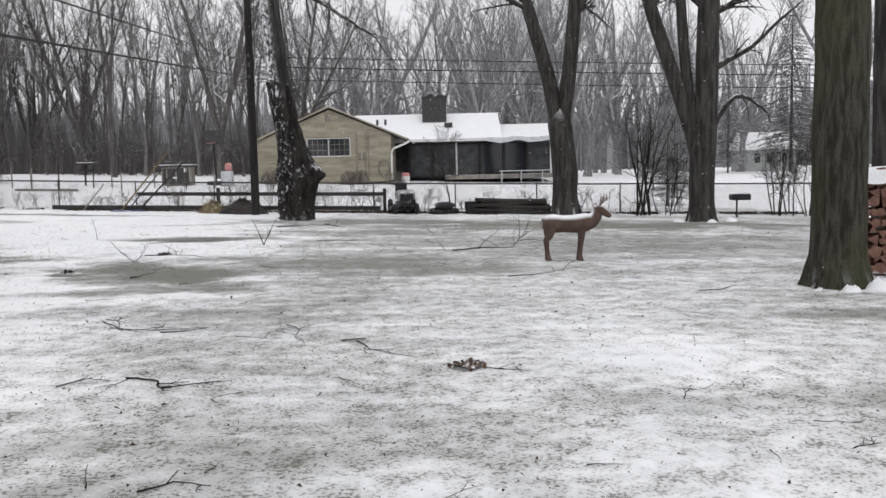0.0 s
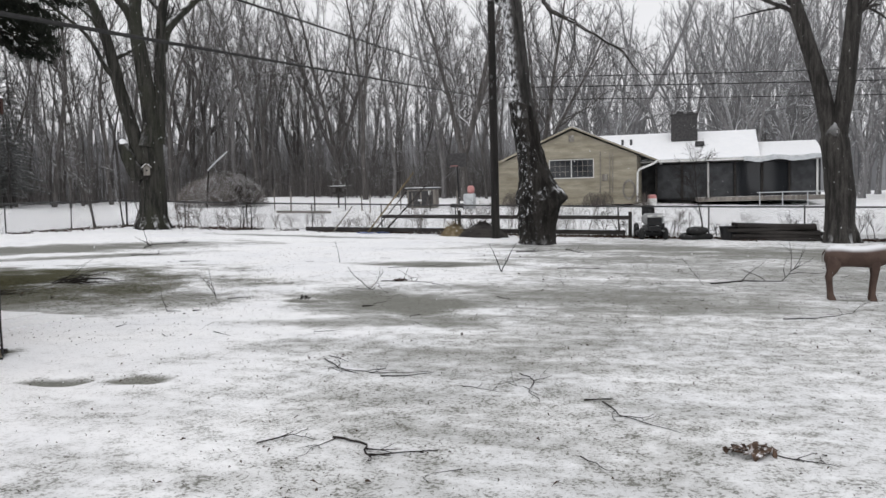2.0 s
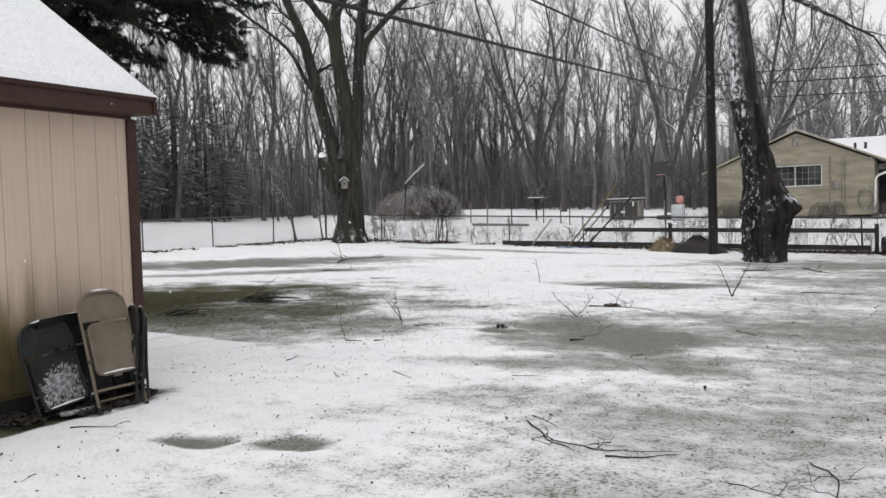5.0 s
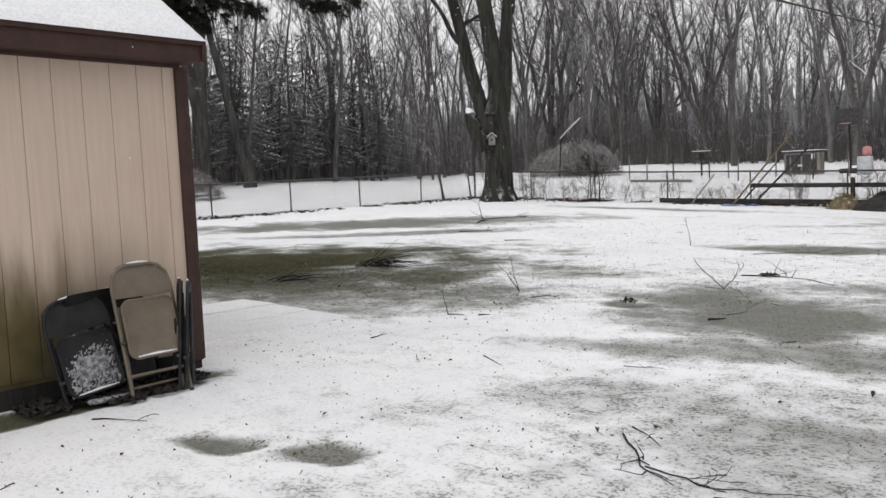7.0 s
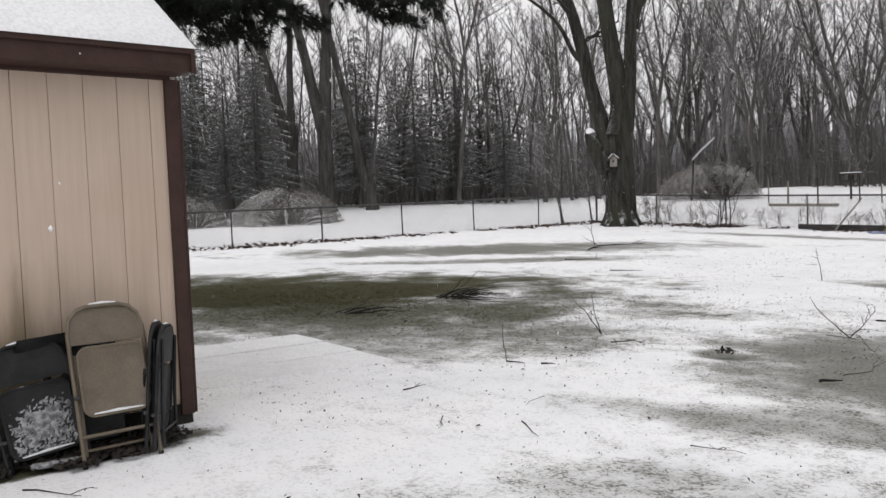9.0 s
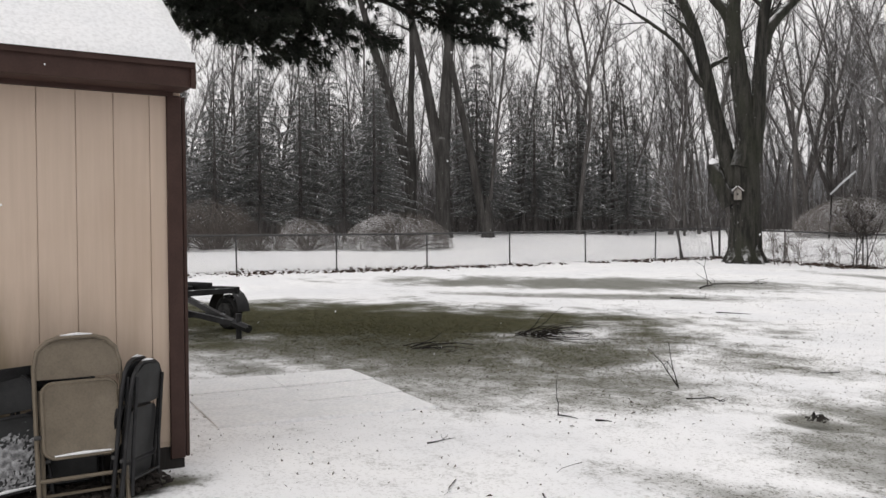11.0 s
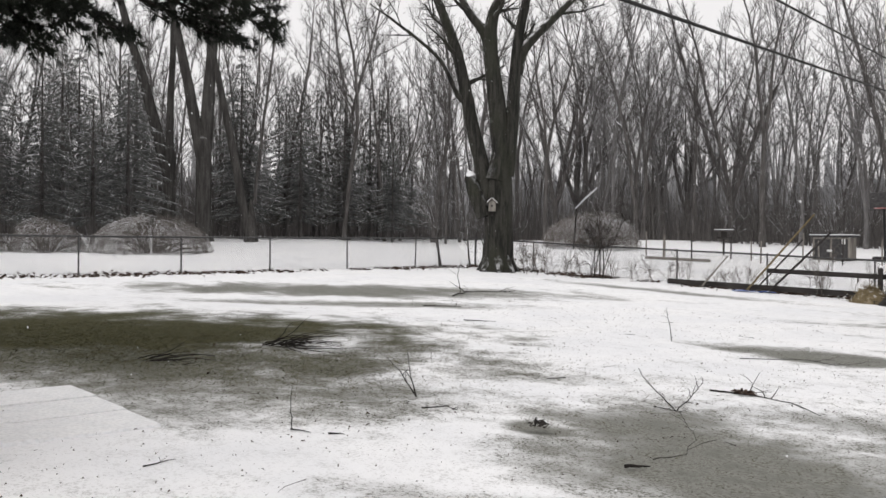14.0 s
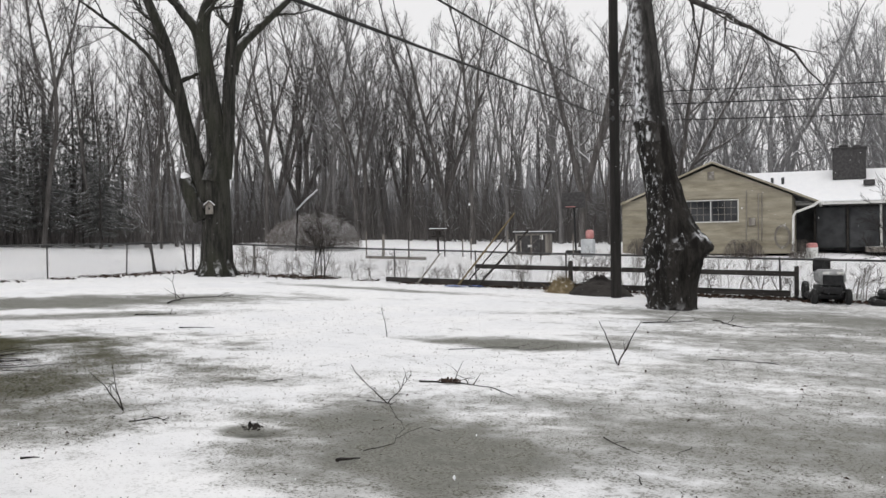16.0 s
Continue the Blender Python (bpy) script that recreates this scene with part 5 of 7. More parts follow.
three = forked_tree(7.75, 25.6, (((-0.02, 0, 1.5, 0.26), (-0.15, 0.05, 2.3, 0.25), (-0.44, 0.12, 3.3, 0.23), (-0.9, 0.25, 4.75, 0.21), (-1.28, 0.37, 5.95, 0.2), (-1.48, 0.43, 6.65, 0.19)), ((-0.05, 0.1, 2.0, 0.2), (-0.28, 0.1, 3.3, 0.17), (-0.48, 0.15, 5.0, 0.155), (-0.58, 0.18, 6.55, 0.145)), ((0.03, 0, 1.4, 0.34), (0.1, -0.04, 2.6, 0.33), (0.13, -0.04, 3.8, 0.325), (0.15, -0.04, 5.2, 0.32), (0.18, -0.05, 6.5, 0.31))), 0.35, 1.9, "three-stemmed maple with snow round its roots", 42, M_BARK,
                    extras=(([(0.3, -0.1, 2.75), (0.5, -0.14, 3.2), (0.88, -0.27, 3.68), (1.2, -0.36, 3.65), (1.47, -0.45, 3.45), (1.72, -0.52, 3.2), (1.85, -0.56, 2.9)], 0.085), ([(0.3, -0.1, 4.5), (0.7, -0.2, 4.75), (1.31, -0.4, 5.1), (2.03, -0.61, 5.8), (2.6, -0.79, 6.3)], 0.1)),
                    bole=((0.02, 0, -0.15, 0.5), (0.02, 0, 0.15, 0.43), (0.01, 0, 0.6, 0.37), (0, 0, 1.2, 0.36), (0.02, 0, 1.8, 0.38), (0.0, 0, 2.3, 0.34), (0, 0, 2.7, 0.1)))
mossy = forked_tree(5.12, 11.05, ((-0.05, 0, 8.0, 0.3), (0.6, 0.4, 9.0, 0.2)), 0.325, 4.5, "thick mossy-barked trunk with snow on its roots", 43, M_BARK_GREEN, roots=7)
forked_tree(8.15, 15.6, ((0.1, 0, 8, 0.26), (0.8, 0.2, 8, 0.2)), 0.30, 4.8, "dark straight trunk beyond the firewood", 44, M_BARK)
root_snow(mossy, ((-0.05, -0.5, 0.16), (0.36, -0.42, 0.24), (-0.4, -0.36, 0.1), (0.5, -0.1, 0.2)))
root_snow(three, ((-0.75, -0.3, 0.2), (0.8, -0.2, 0.22), (0.1, -0.75, 0.18)))
forked_tree(-38.9, 30.3, ((0.25, 0.4, 11.5, 0.3), (-0.9, -1.3, 11.5, 0.26)), 0.38, 5.0, "big dark forked tree at the edge of the wood", 45, M_EDGE, group="woodland trees")
forked_tree(-41.0, 29.6, ((-1.2, -1.9, 11.5, 0.26), (0.1, 0.1, 11.0, 0.18)), 0.32, 4.5, "big dark tree leaning at the edge of the wood", 46, M_EDGE, group="woodland trees")
forked_tree(-37.6, 32.2, ((-1.1, -1.7, 10.0, 0.2),), 0.27, 1.2, "slanting dark tree at the edge of the wood", 47, M_EDGE, group="woodland trees")


# ---- overhanging pine beside the shed ----
def big_pine():
    rnd = random.Random(9)
    x, y = -14.6, 8.6
    t = thing("pine_tree", (x, y, height(x, y) - 0.05), "tall dark white pine with low sweeping boughs", "pine")
    part("trunk", Shape().tube([(0, 0, -0.1), (0, 0, 1.0), (0.05, 0, 5), (0, 0.1, 10), (0, 0, 16)], [0.42, 0.33, 0.27, 0.2, 0.03], 12), M_BARK, t)
    wood, nd = Shape(), Shape()

    def tuft(p, d, size):
        a = d.orthogonal().normalized()
        b = d.cross(a)
        for k in range(24):
            g = rnd.uniform(0, 6.283)
            o = (a * math.cos(g) + b * math.sin(g)) * rnd.uniform(0.25, 1.0) + d * rnd.uniform(0.3, 1.1)
            o = o.normalized() * size * rnd.uniform(0.6, 1.1) + Vector((0, 0, -0.025))
            w = o.cross(Vector((rnd.gauss(0, 1), rnd.gauss(0, 1), rnd.gauss(0, 1)))).normalized() * 0.005
            nd.tri(p - w, p + o, p + w)

    def bough(z, deg, L, tip):
        """A limb from the stem at height z that arches out and hangs to the height tip."""
        a = radians(deg)
        o = Vector((math.cos(a), math.sin(a), 0))
        side0 = Vector((-o.y, o.x, 0)) * rnd.gauss(0, 0.25)
        pts = [Vector((0, 0, z)) + (o * L + side0 * f) * f + Vector((0, 0, 0.12 * L * f + (tip - z - 0.12 * L) * f ** 2)) for f in (0, 0.15, 0.3, 0.45, 0.6, 0.75, 0.9, 1.0)]
        wood.tube(pts, [0.065 * (1 - 0.88 * k / 7) + 0.004 for k in range(8)], 5, False)
        n = int(L * 7)
        for i in range(n):
            f = 0.3 + 0.7 * (i + rnd.random()) / n
            p, d = along(pts, min(f, 0.995))
            s = 1 if i % 2 else -1
            side = Vector((-o.y, o.x, 0)) * s
            dd = (side * rnd.uniform(0.3, 0.9) + d * 0.8 + Vector((0, 0, rnd.uniform(-0.2, 0.3)))).normalized()
            ln = rnd.uniform(0.45, 1.0) * (1.15 - 0.55 * f)
            q, w = bend(rnd, p, dd, ln, 0.012, 0.004, 4, 0.12, 0.02)
            wood.tube(q, w, 3, False)
            for j in range(10):
                pp, d2 = along(q, min(0.99, 0.2 + 0.8 * (j + rnd.random()) / 10))
                e = (d2 + Vector((rnd.gauss(0, 0.4), rnd.gauss(0, 0.4), rnd.gauss(0.1, 0.3)))).normalized()
                tuft(pp + e * rnd.uniform(0, 0.1), e, rnd.uniform(0.11, 0.17))
        tuft(pts[-1], o, 0.17)

    # two hanging lobes with a gap between them, and the crown above
    for deg, L, tip in ((4, 4.4, 3.85), (9, 4.5, 3.75), (13, 4.7, 3.5), (16, 4.8, 3.35), (20, 4.9, 3.4), (24, 4.8, 3.6), (28, 5.0, 3.7), (31, 5.1, 3.8), (7, 4.9, 4.2), (12, 5.1, 4.1), (18, 5.2, 4.05), (23, 5.2, 4.1), (27, 5.0, 4.3), (14, 4.6, 4.6), (21, 4.8, 4.6), (10, 4.6, 3.6), (15, 4.9, 3.75), (19, 4.7, 3.7), (22, 5.0, 3.8), (26, 4.9, 3.9), (6, 4.6, 3.7), (17, 5.0, 4.4), (25, 5.1, 4.4),
                        (43, 5.9, 3.85), (46, 6.1, 3.95), (48, 6.3, 4.2), (50, 6.4, 4.45), (44, 6.0, 4.3), (47, 6.2, 4.6), (41, 5.7, 4.4), (49, 6.5, 4.8), (39, 5.5, 4.7), (36, 5.2, 5.0), (33, 5.0, 4.9), (45, 5.6, 4.9)):
        bough(tip + rnd.uniform(1.1, 1.7), deg + rnd.uniform(-1, 1), L, tip - (0.06 if deg < 32 else 0.0))
    for i in range(16):
        bough(6.8 + i * 0.5, i * 137.5, 5.2 - i * 0.24, 6.6 + i * 0.47)
    part("bough_wood", wood, M_TWIG, t, kind="stuff")
    part("needles", nd, M_PINE, t, "long dark pine needles", kind="stuff", smooth=False)


big_pine()


# ---- chain-link fences ----
def chain_fence(ends, tall, gap, label, seed):
    rnd = random.Random(seed)
    (x0, y0), (x1, y1) = ends
    L = math.hypot(x1 - x0, y1 - y0)
    fence = tagged(new("chain_link_fence"), label, "fence")
    n = max(1, round(L / gap))

    def at(d, z=0.0):
        f = d / L
        x, y = x0 + (x1 - x0) * f, y0 + (y1 - y0) * f
        return Vector((x, y, height(x, y) + z))

    for i in range(n + 1):
        p = at(L * i / n)
        r = 0.035 if i in (0, n) else 0.024
        lean = Vector((rnd.gauss(0, 0.015), rnd.gauss(0, 0.015), 0))
        part("post", Shape().tube([p - Vector((0, 0, 0.1)), p + Vector((0, 0, tall + 0.03)) + lean, p + Vector((0, 0, tall + 0.06)) + lean], [r, r, r * 0.4], 8), M_GALV, fence)
    part("top_rail", Shape().tube([at(L * i / (4 * n), tall + 0.012 * noise.noise((i * 0.3, seed, 0))) for i in range(4 * n + 1)], 0.028, 6), M_GALV, fence)
    part("tension_wire", Shape().tube([at(L * i / n, 0.06) for i in range(n + 1)], 0.004, 3), M_WIRE, fence)
    net = Shape()
    pitch = 0.075
    span = tall - 0.06
    for k in range(int(L / pitch)):
        d = k * pitch
        for s in (-1, 1):
            e = min(max(d + s * span, 0), L)
            h = abs(e - d)
            if h < 0.1:
                continue
            a, b = at(d, 0.05), at(e, 0.05 + h)
            w = Vector((0, 0, 0.0042))
            o = Vector(((y1 - y0) / L, -(x1 - x0) / L, 0)) * 0.0036
            i0 = len(net.v)
            net.v += [tuple(a - w), tuple(a + w), tuple(a + o), tuple(b - w), tuple(b + w), tuple(b + o)]
            net.f += [(i0, i0 + 3, i0 + 4, i0 + 1), (i0 + 1, i0 + 4, i0 + 5, i0 + 2), (i0 + 2, i0 + 5, i0 + 3, i0)]
    part("wire_mesh", net, M_WIRE, fence, "diamond wire mesh", kind="stuff", smooth=False)
    return fence


chain_fence(((-26.4, 6.0), (-22.9, 32.3)), 1.09, 3.1, "low weathered chain-link fence beside the wood", 1)
chain_fence(((-22.9, 32.3), (18.0, 29.6)), 1.05, 3.0, "low weathered chain-link fence behind the yard", 2)


# dead leaves and debris along the foot of the fences
def leaf_line():
    rnd = random.Random(14)
    sh = Shape()

    def flake(x, y, size, z=0.0):
        c = Vector((x, y, height(x, y) + z + 0.02))
        a = rnd.uniform(0, 6.283)
        u = Vector((math.cos(a), math.sin(a), rnd.gauss(0, 0.4))) * size
        v = Vector((-math.sin(a), math.cos(a), rnd.gauss(0, 0.5))) * size * rnd.uniform(0.4, 0.8)
        i = len(sh.v)
        sh.v += [tuple(c - u), tuple(c - v + Vector((0, 0, 0.01))), tuple(c + u), tuple(c + v + Vector((0, 0, size * 0.4)))]
        sh.f += [(i, i + 1, i + 2), (i, i + 2, i + 3)]

    for (x0, y0), (x1, y1), n in (((-26.4, 6.0), (-22.9, 32.3), 2900), ((-22.9, 32.3), (14, 29.85), 7600)):
        for k in range(n):
            f = rnd.random()
            x, y = x0 + (x1 - x0) * f, y0 + (y1 - y0) * f
            q = noise.noise((x * 0.9, y * 0.9, 4))
            if q < -0.38 + 0.45 * rnd.random():
                continue
            o = rnd.gauss(0.25, 0.3 + 0.25 * q)
            dx, dy = (y1 - y0), -(x1 - x0)
            L = math.hypot(dx, dy)
            flake(x + dx / L * o, y + dy / L * o, rnd.uniform(0.025, 0.085))
    solid("leaf_litter", sh, M_LEAF, "line of wet dead leaves along the fence foot", "leaves", kind="stuff", smooth=False)
    sh = Shape()
    for k in range(12000):
        x, y = rnd.uniform(-15, 8), rnd.uniform(1.2, 24)
        if noise.noise((x * 0.4, y * 0.4, 9)) < -0.15 and rnd.random() < 0.7:
            continue
        flake(x, y, rnd.uniform(0.004, 0.012) if rnd.random() < 0.96 else rnd.uniform(0.012, 0.026), 0.008)
    solid("scattered_debris", sh, M_LEAF, "scattered leaf crumbs and twig bits on the snow", "debris", kind="stuff", smooth=False)


leaf_line()


# ---- utility pole and cables ----
def utility_pole():
    x, y = -6.3, 29.0
    p = thing("utility_pole", (x, y, height(x, y)), "dark creosoted utility pole behind the yard", "pole")
    part("shaft", Shape().tube([(0, 0, -0.2), (0, 0, 4), (0.0, 0, 9.5)], [0.14, 0.13, 0.11], 14), M_POLE, p)
    for i, z in enumerate((5.3, 5.0, 4.62)):
        part("insulator", Shape().tube([(0, -0.14, z - 0.06), (0, -0.16, z - 0.02), (0, -0.16, z + 0.02), (0, -0.14, z + 0.06)], [0.02, 0.045, 0.045, 0.02], 8), M_GALV, p)
    return x, y, height(x, y)


PX, PY, PZ = utility_pole()


def cable(a, b, sag, r, label):
    pts = [Vector(a).lerp(Vector(b), i / 24) + Vector((0, 0, -4 * sag * (i / 24) * (1 - i / 24))) for i in range(25)]
    return solid("overhead_cable", Shape().tube(pts, r, 6), M_CABLE, label, "cable", group="overhead cables")


cable((PX, PY, 4.75), (-2.45, -4.0, 1.75), 0.0, 0.014, "thick black service cable running from the pole")
cable((PX, PY, 5.25), (-2.2, -4.0, 2.1), 0.0, 0.011, "thin black cable running from the pole")
for za, zb, r in ((5.42, 4.3, 0.012), (5.1, 3.95, 0.014), (4.7, 3.5, 0.011)):
    cable((PX + 0.1, PY - 0.1, za), (32, 29.0, zb), 0.12, r, "dark overhead line strung beyond the back fence")


# ---- deer figure ----
def deer():
    sh = Shape()

    def loft(secs, n=14):
        base = len(sh.v)
        for i, (x, y, z, ry, rz, ang) in enumerate(secs):
            c, s = math.cos(radians(ang)), math.sin(radians(ang))
            for k in range(n):
                a = 6.283 * k / n
                u, w = math.cos(a) * ry, math.sin(a) * rz
                sh.v.append((x - w * s, y + u, z + w * c))
            if i:
                for k in range(n):
                    a, b = base + (i - 1) * n + k, base + (i - 1) * n + (k + 1) % n
                    sh.f.append((a, b, b + n, a + n))
        sh.f.append(tuple(base + k for k in reversed(range(n))))
        sh.f.append(tuple(base + (len(secs) - 1) * n + k for k in range(n)))

    # barrel, from rump to chest
    loft([(-0.06, 0, 0.60, 0.03, 0.04, 0), (-0.04, 0, 0.62, 0.09, 0.10, 0), (0.03, 0, 0.635, 0.135, 0.155, 0), (0.14, 0, 0.635, 0.15, 0.165, 0), (0.3, 0, 0.625, 0.145, 0.15, 0), (0.48, 0, 0.62, 0.15, 0.16, 0),
          (0.62, 0, 0.63, 0.15, 0.17, 0), (0.72, 0, 0.655, 0.125, 0.155, 10), (0.79, 0, 0.68, 0.10, 0.13, 30), (0.84, 0, 0.72, 0.08, 0.11, 42), (0.88, 0, 0.78, 0.075, 0.1, 46), (0.91, -0.01, 0.84, 0.066, 0.088, 40)])
    drop = len(sh.v)
    # head
    loft([(0.83, 0, 0.93, 0.04, 0.045, 0), (0.87, -0.005, 0.935, 0.075, 0.09, -15), (0.94, -0.015, 0.915, 0.078, 0.092, -25), (1.01, -0.03, 0.865, 0.058, 0.066, -30), (1.07, -0.045, 0.82, 0.046, 0.05, -30), (1.1, -0.05, 0.795, 0.032, 0.034, -30)], 12)
    # ears
    for s in (-1, 1):
        loft([(0.885, s * 0.05, 0.95, 0.012, 0.012, 0), (0.87, s * 0.085, 0.985, 0.028, 0.022, 0), (0.855, s * 0.125, 1.01, 0.022, 0.016, 0), (0.85, s * 0.155, 1.02, 0.004, 0.004, 0)], 8)
    # antlers
    for s in (-1, 1):
        sh.tube([(0.9, s * 0.03, 0.95), (0.93, s * 0.08, 1.03), (1.0, s * 0.11, 1.08), (1.08, s * 0.09, 1.13)], [0.02, 0.017, 0.013, 0.006], 6)
        sh.tube([(0.95, s * 0.09, 1.05), (0.97, s * 0.09, 1.16)], [0.014, 0.005], 5)
        sh.tube([(1.01, s * 0.11, 1.085), (1.02, s * 0.11, 1.19)], [0.012, 0.005], 5)
    sh.v[drop:] = [(a, b, c - 0.055) for a, b, c in sh.v[drop:]]
    # legs: hind pair and front pair
    for s in (-1, 1):
        loft([(0.07, s * 0.08, 0.62, 0.06, 0.1, -90), (0.06, s * 0.095, 0.5, 0.062, 0.095, -90), (0.045, s * 0.09, 0.4, 0.045, 0.06, -90), (0.0, s * 0.085, 0.33, 0.033, 0.042, -90), (0.01, s * 0.085, 0.22, 0.028, 0.033, -90), (0.02, s * 0.085, 0.09, 0.028, 0.034, -90), (0.035, s * 0.085, 0.02, 0.036, 0.05, -90), (0.04, s * 0.085, -0.03, 0.038, 0.054, -90)], 10)
        loft([(0.6, s * 0.08, 0.6, 0.05, 0.085, -90), (0.605, s * 0.09, 0.48, 0.042, 0.06, -90), (0.6, s * 0.085, 0.35, 0.032, 0.04, -90), (0.58, s * 0.085, 0.2, 0.028, 0.033, -90), (0.57, s * 0.085, 0.08, 0.028, 0.034, -90), (0.575, s * 0.085, 0.02, 0.036, 0.048, -90), (0.58, s * 0.085, -0.03, 0.038, 0.05, -90)], 10)
    # tail
    loft([(-0.05, 0, 0.72, 0.02, 0.02, 0), (-0.085, 0, 0.66, 0.03, 0.02, 0), (-0.09, 0, 0.58, 0.022, 0.016, 0), (-0.085, 0, 0.53, 0.006, 0.006, 0)], 8)
    x, y = 1.77, 14.62
    ob = fix_normals(solid("deer_statue", sh, M_DEER, "brown foam deer target with snow along its back", "statue", (x, y, height(x, y) + 0.02)))
    ob.scale = (1.0, 1.0, 0.98)


deer()


# ---- firewood ----
def firewood():
    rnd = random.Random(6)
    x, y = 5.95, 12.2
    st = thing("firewood_stack", (x, y, height(x, y)), "stack of reddish split firewood topped with snow", "firewood", rz=-8)
    z, row = 0.06, 0
    while z < 1.42:
        q = -0.25 + (row % 2) * 0.05
        while q < 1.5:
            r = rnd.uniform(0.06, 0.105)
            n = rnd.choice((3, 4, 5, 6))
            a0 = rnd.random() * 6
            out = [(math.cos(a0 + 6.283 * k / n) * r * rnd.uniform(0.85, 1.15), math.sin(a0 + 6.283 * k / n) * r * rnd.uniform(0.8, 1.0)) for k in range(n)]
            lo = -0.2 + rnd.gauss(0, 0.03)
            sh = Shape().prism([(a, b) for a, b in out], 1, lo, lo + 0.42)
            lg = part("log", sh, M_LOGEND, st, smooth=False)
            lg.matrix_basis = pose(q + r, rnd.gauss(0, 0.025), z + r * 0.6 + rnd.gauss(0, 0.012), 0, rnd.uniform(0, 40), rnd.gauss(0, 6))
            fix_normals(lg)
            q += r * 1.75
        z += 0.135
        row += 1
    rows = []
    for i in range(24):
        px = -0.3 + 1.9 * i / 23
        rows.append([(px, -0.26 + 0.52 * j / 7, 1.45 + 0.07 * noise.noise((px * 3, j, 1)) + 0.11 * math.sin(math.pi * j / 7) ** 0.6 - (0.12 if j in (0, 7) else 0)) for j in range(8)])
    fix_normals(part("snow_cap", Shape().sheet(rows), M_SNOW, st, kind="stuff"))


firewood()


# ---- the neighbouring house ----
def house():
    gx, gy = -6.1, 47.5
    z0 = 0.98
    hs = thing("house", (gx, gy, z0), "cream clapboard bungalow with snowy roof and dark screened porch", "house")
    half, eave, peak = 3.35, 2.45, 4.12
    slope = (peak - 2.2) / 4.45

    def rz(x):
        return peak - abs(x) * slope

    # gable wall with an opening for the window
    wx0, wx1, wz0, wz1 = -1.22, 1.08, 1.48, 2.4
    wall = Shape()
    wall.box((-0.375, 3.2, 1.1), (2 * half + 0.75, 6.3, 2.2))
    part("wall", wall, M_CREAM, hs, smooth=False)
    part("gable", Shape().prism([(-half - 0.75, 2.2), (half, 2.2), (half, rz(half) - 0.1), (0, peak - 0.12), (-half - 0.75, rz(half + 0.75) - 0.06)], 1, 0.05, 6.3), M_CREAM, hs, smooth=False)
    z = 0.02
    while z < peak - 0.25:
        h = 0.178
        w = half if z + h < rz(half) - 0.1 else max(0.1, (peak - 0.14 - z - h) / slope)
        left = w if w < half else half + 0.75
        spans = [(-left, w)]
        if z + h > wz0 and z < wz1:
            spans = [(-left, wx0), (wx1, w)]
        for a, b in spans:
            if b - a < 0.1:
                continue
            sh = Shape()
            i = len(sh.v)
            sh.v += [(a, 0.05, z), (b, 0.05, z), (b, 0.012, z), (a, 0.012, z), (a, 0.05, z + h), (b, 0.05, z + h), (b, 0.032, z + h), (a, 0.032, z + h)]
            sh.f += [(0, 1, 2, 3), (3, 2, 6, 7), (7, 6, 5, 4), (0, 4, 5, 1), (0, 3, 7, 4), (1, 5, 6, 2)]
            fix_normals(part("clapboard", sh, M_CREAM, hs, smooth=False))
        z += h
    win = part("window", Shape().box(((wx0 + wx1) / 2, 0.03, (wz0 + wz1) / 2), (wx1 - wx0, 0.02, wz1 - wz0)), M_SCREEN, hs, "pair of dark twelve-light windows", smooth=False)
    mid = (wx0 + wx1) / 2
    for a, b in ((wx0, mid - 0.05), (mid + 0.05, wx1)):
        part("pane", Shape().box(((a + b) / 2, 0.012, (wz0 + wz1) / 2), (b - a - 0.06, 0.012, wz1 - wz0 - 0.06)), M_GLASS, win, smooth=False)
        for k in (1, 2, 3):
            x = a + (b - a) * k / 4
            part("muntin", Shape().box((x, 0.002, (wz0 + wz1) / 2), (0.018, 0.014, wz1 - wz0 - 0.05)), M_GREYWOOD, win, smooth=False)
        for k in (1, 2):
            zz = wz0 + (wz1 - wz0) * k / 3
            part("muntin", Shape().box(((a + b) / 2, 0.0, zz), (b - a - 0.05, 0.014, 0.018)), M_GREYWOOD, win, smooth=False)
    fr = Shape().box((mid, -0.005, wz1 + 0.03), (wx1 - wx0 + 0.1, 0.05, 0.035), bevel=0.005).box((mid, -0.005, wz0 - 0.03), (wx1 - wx0 + 0.12, 0.06, 0.05), bevel=0.005)
    for x in (wx0 - 0.03, mid, wx1 + 0.03):
        fr.box((x, -0.003, (wz0 + wz1) / 2), (0.04, 0.046, wz1 - wz0), bevel=0.005)
    part("window_frame", fr, M_WHITE, win)
    vent = part("gable_vent", Shape().box((-0.05, 0.0, 3.55), (0.34, 0.04, 0.42), bevel=0.008), M_CREAM, hs)
    for k in range(6):
        part("slat", Shape().box((0, 0, 0), (0.28, 0.03, 0.045), pose(-0.05, -0.025, 3.4 + k * 0.06, 35), 0.002), M_GREYWOOD, vent)
    # front roof with snow, running back from the gable
    for s in (-1, 1):
        e = 4.45
        out = [(0, peak), (s * e, rz(e)), (s * e, rz(e) + 0.06), (0, peak + 0.07)]
        fix_normals(part("roof", Shape().prism(out, 1, -0.14, 6.5), M_SHINGLE, hs, smooth=False))
        out = [(0, peak + 0.072), (s * e * 0.995, rz(e) + 0.064), (s * e, rz(e) + 0.085), (0, peak + 0.098)]
        fix_normals(part("roof_snow", Shape().prism(out, 1, -0.05, 6.4), M_ROOFSNOW, hs, smooth=False))
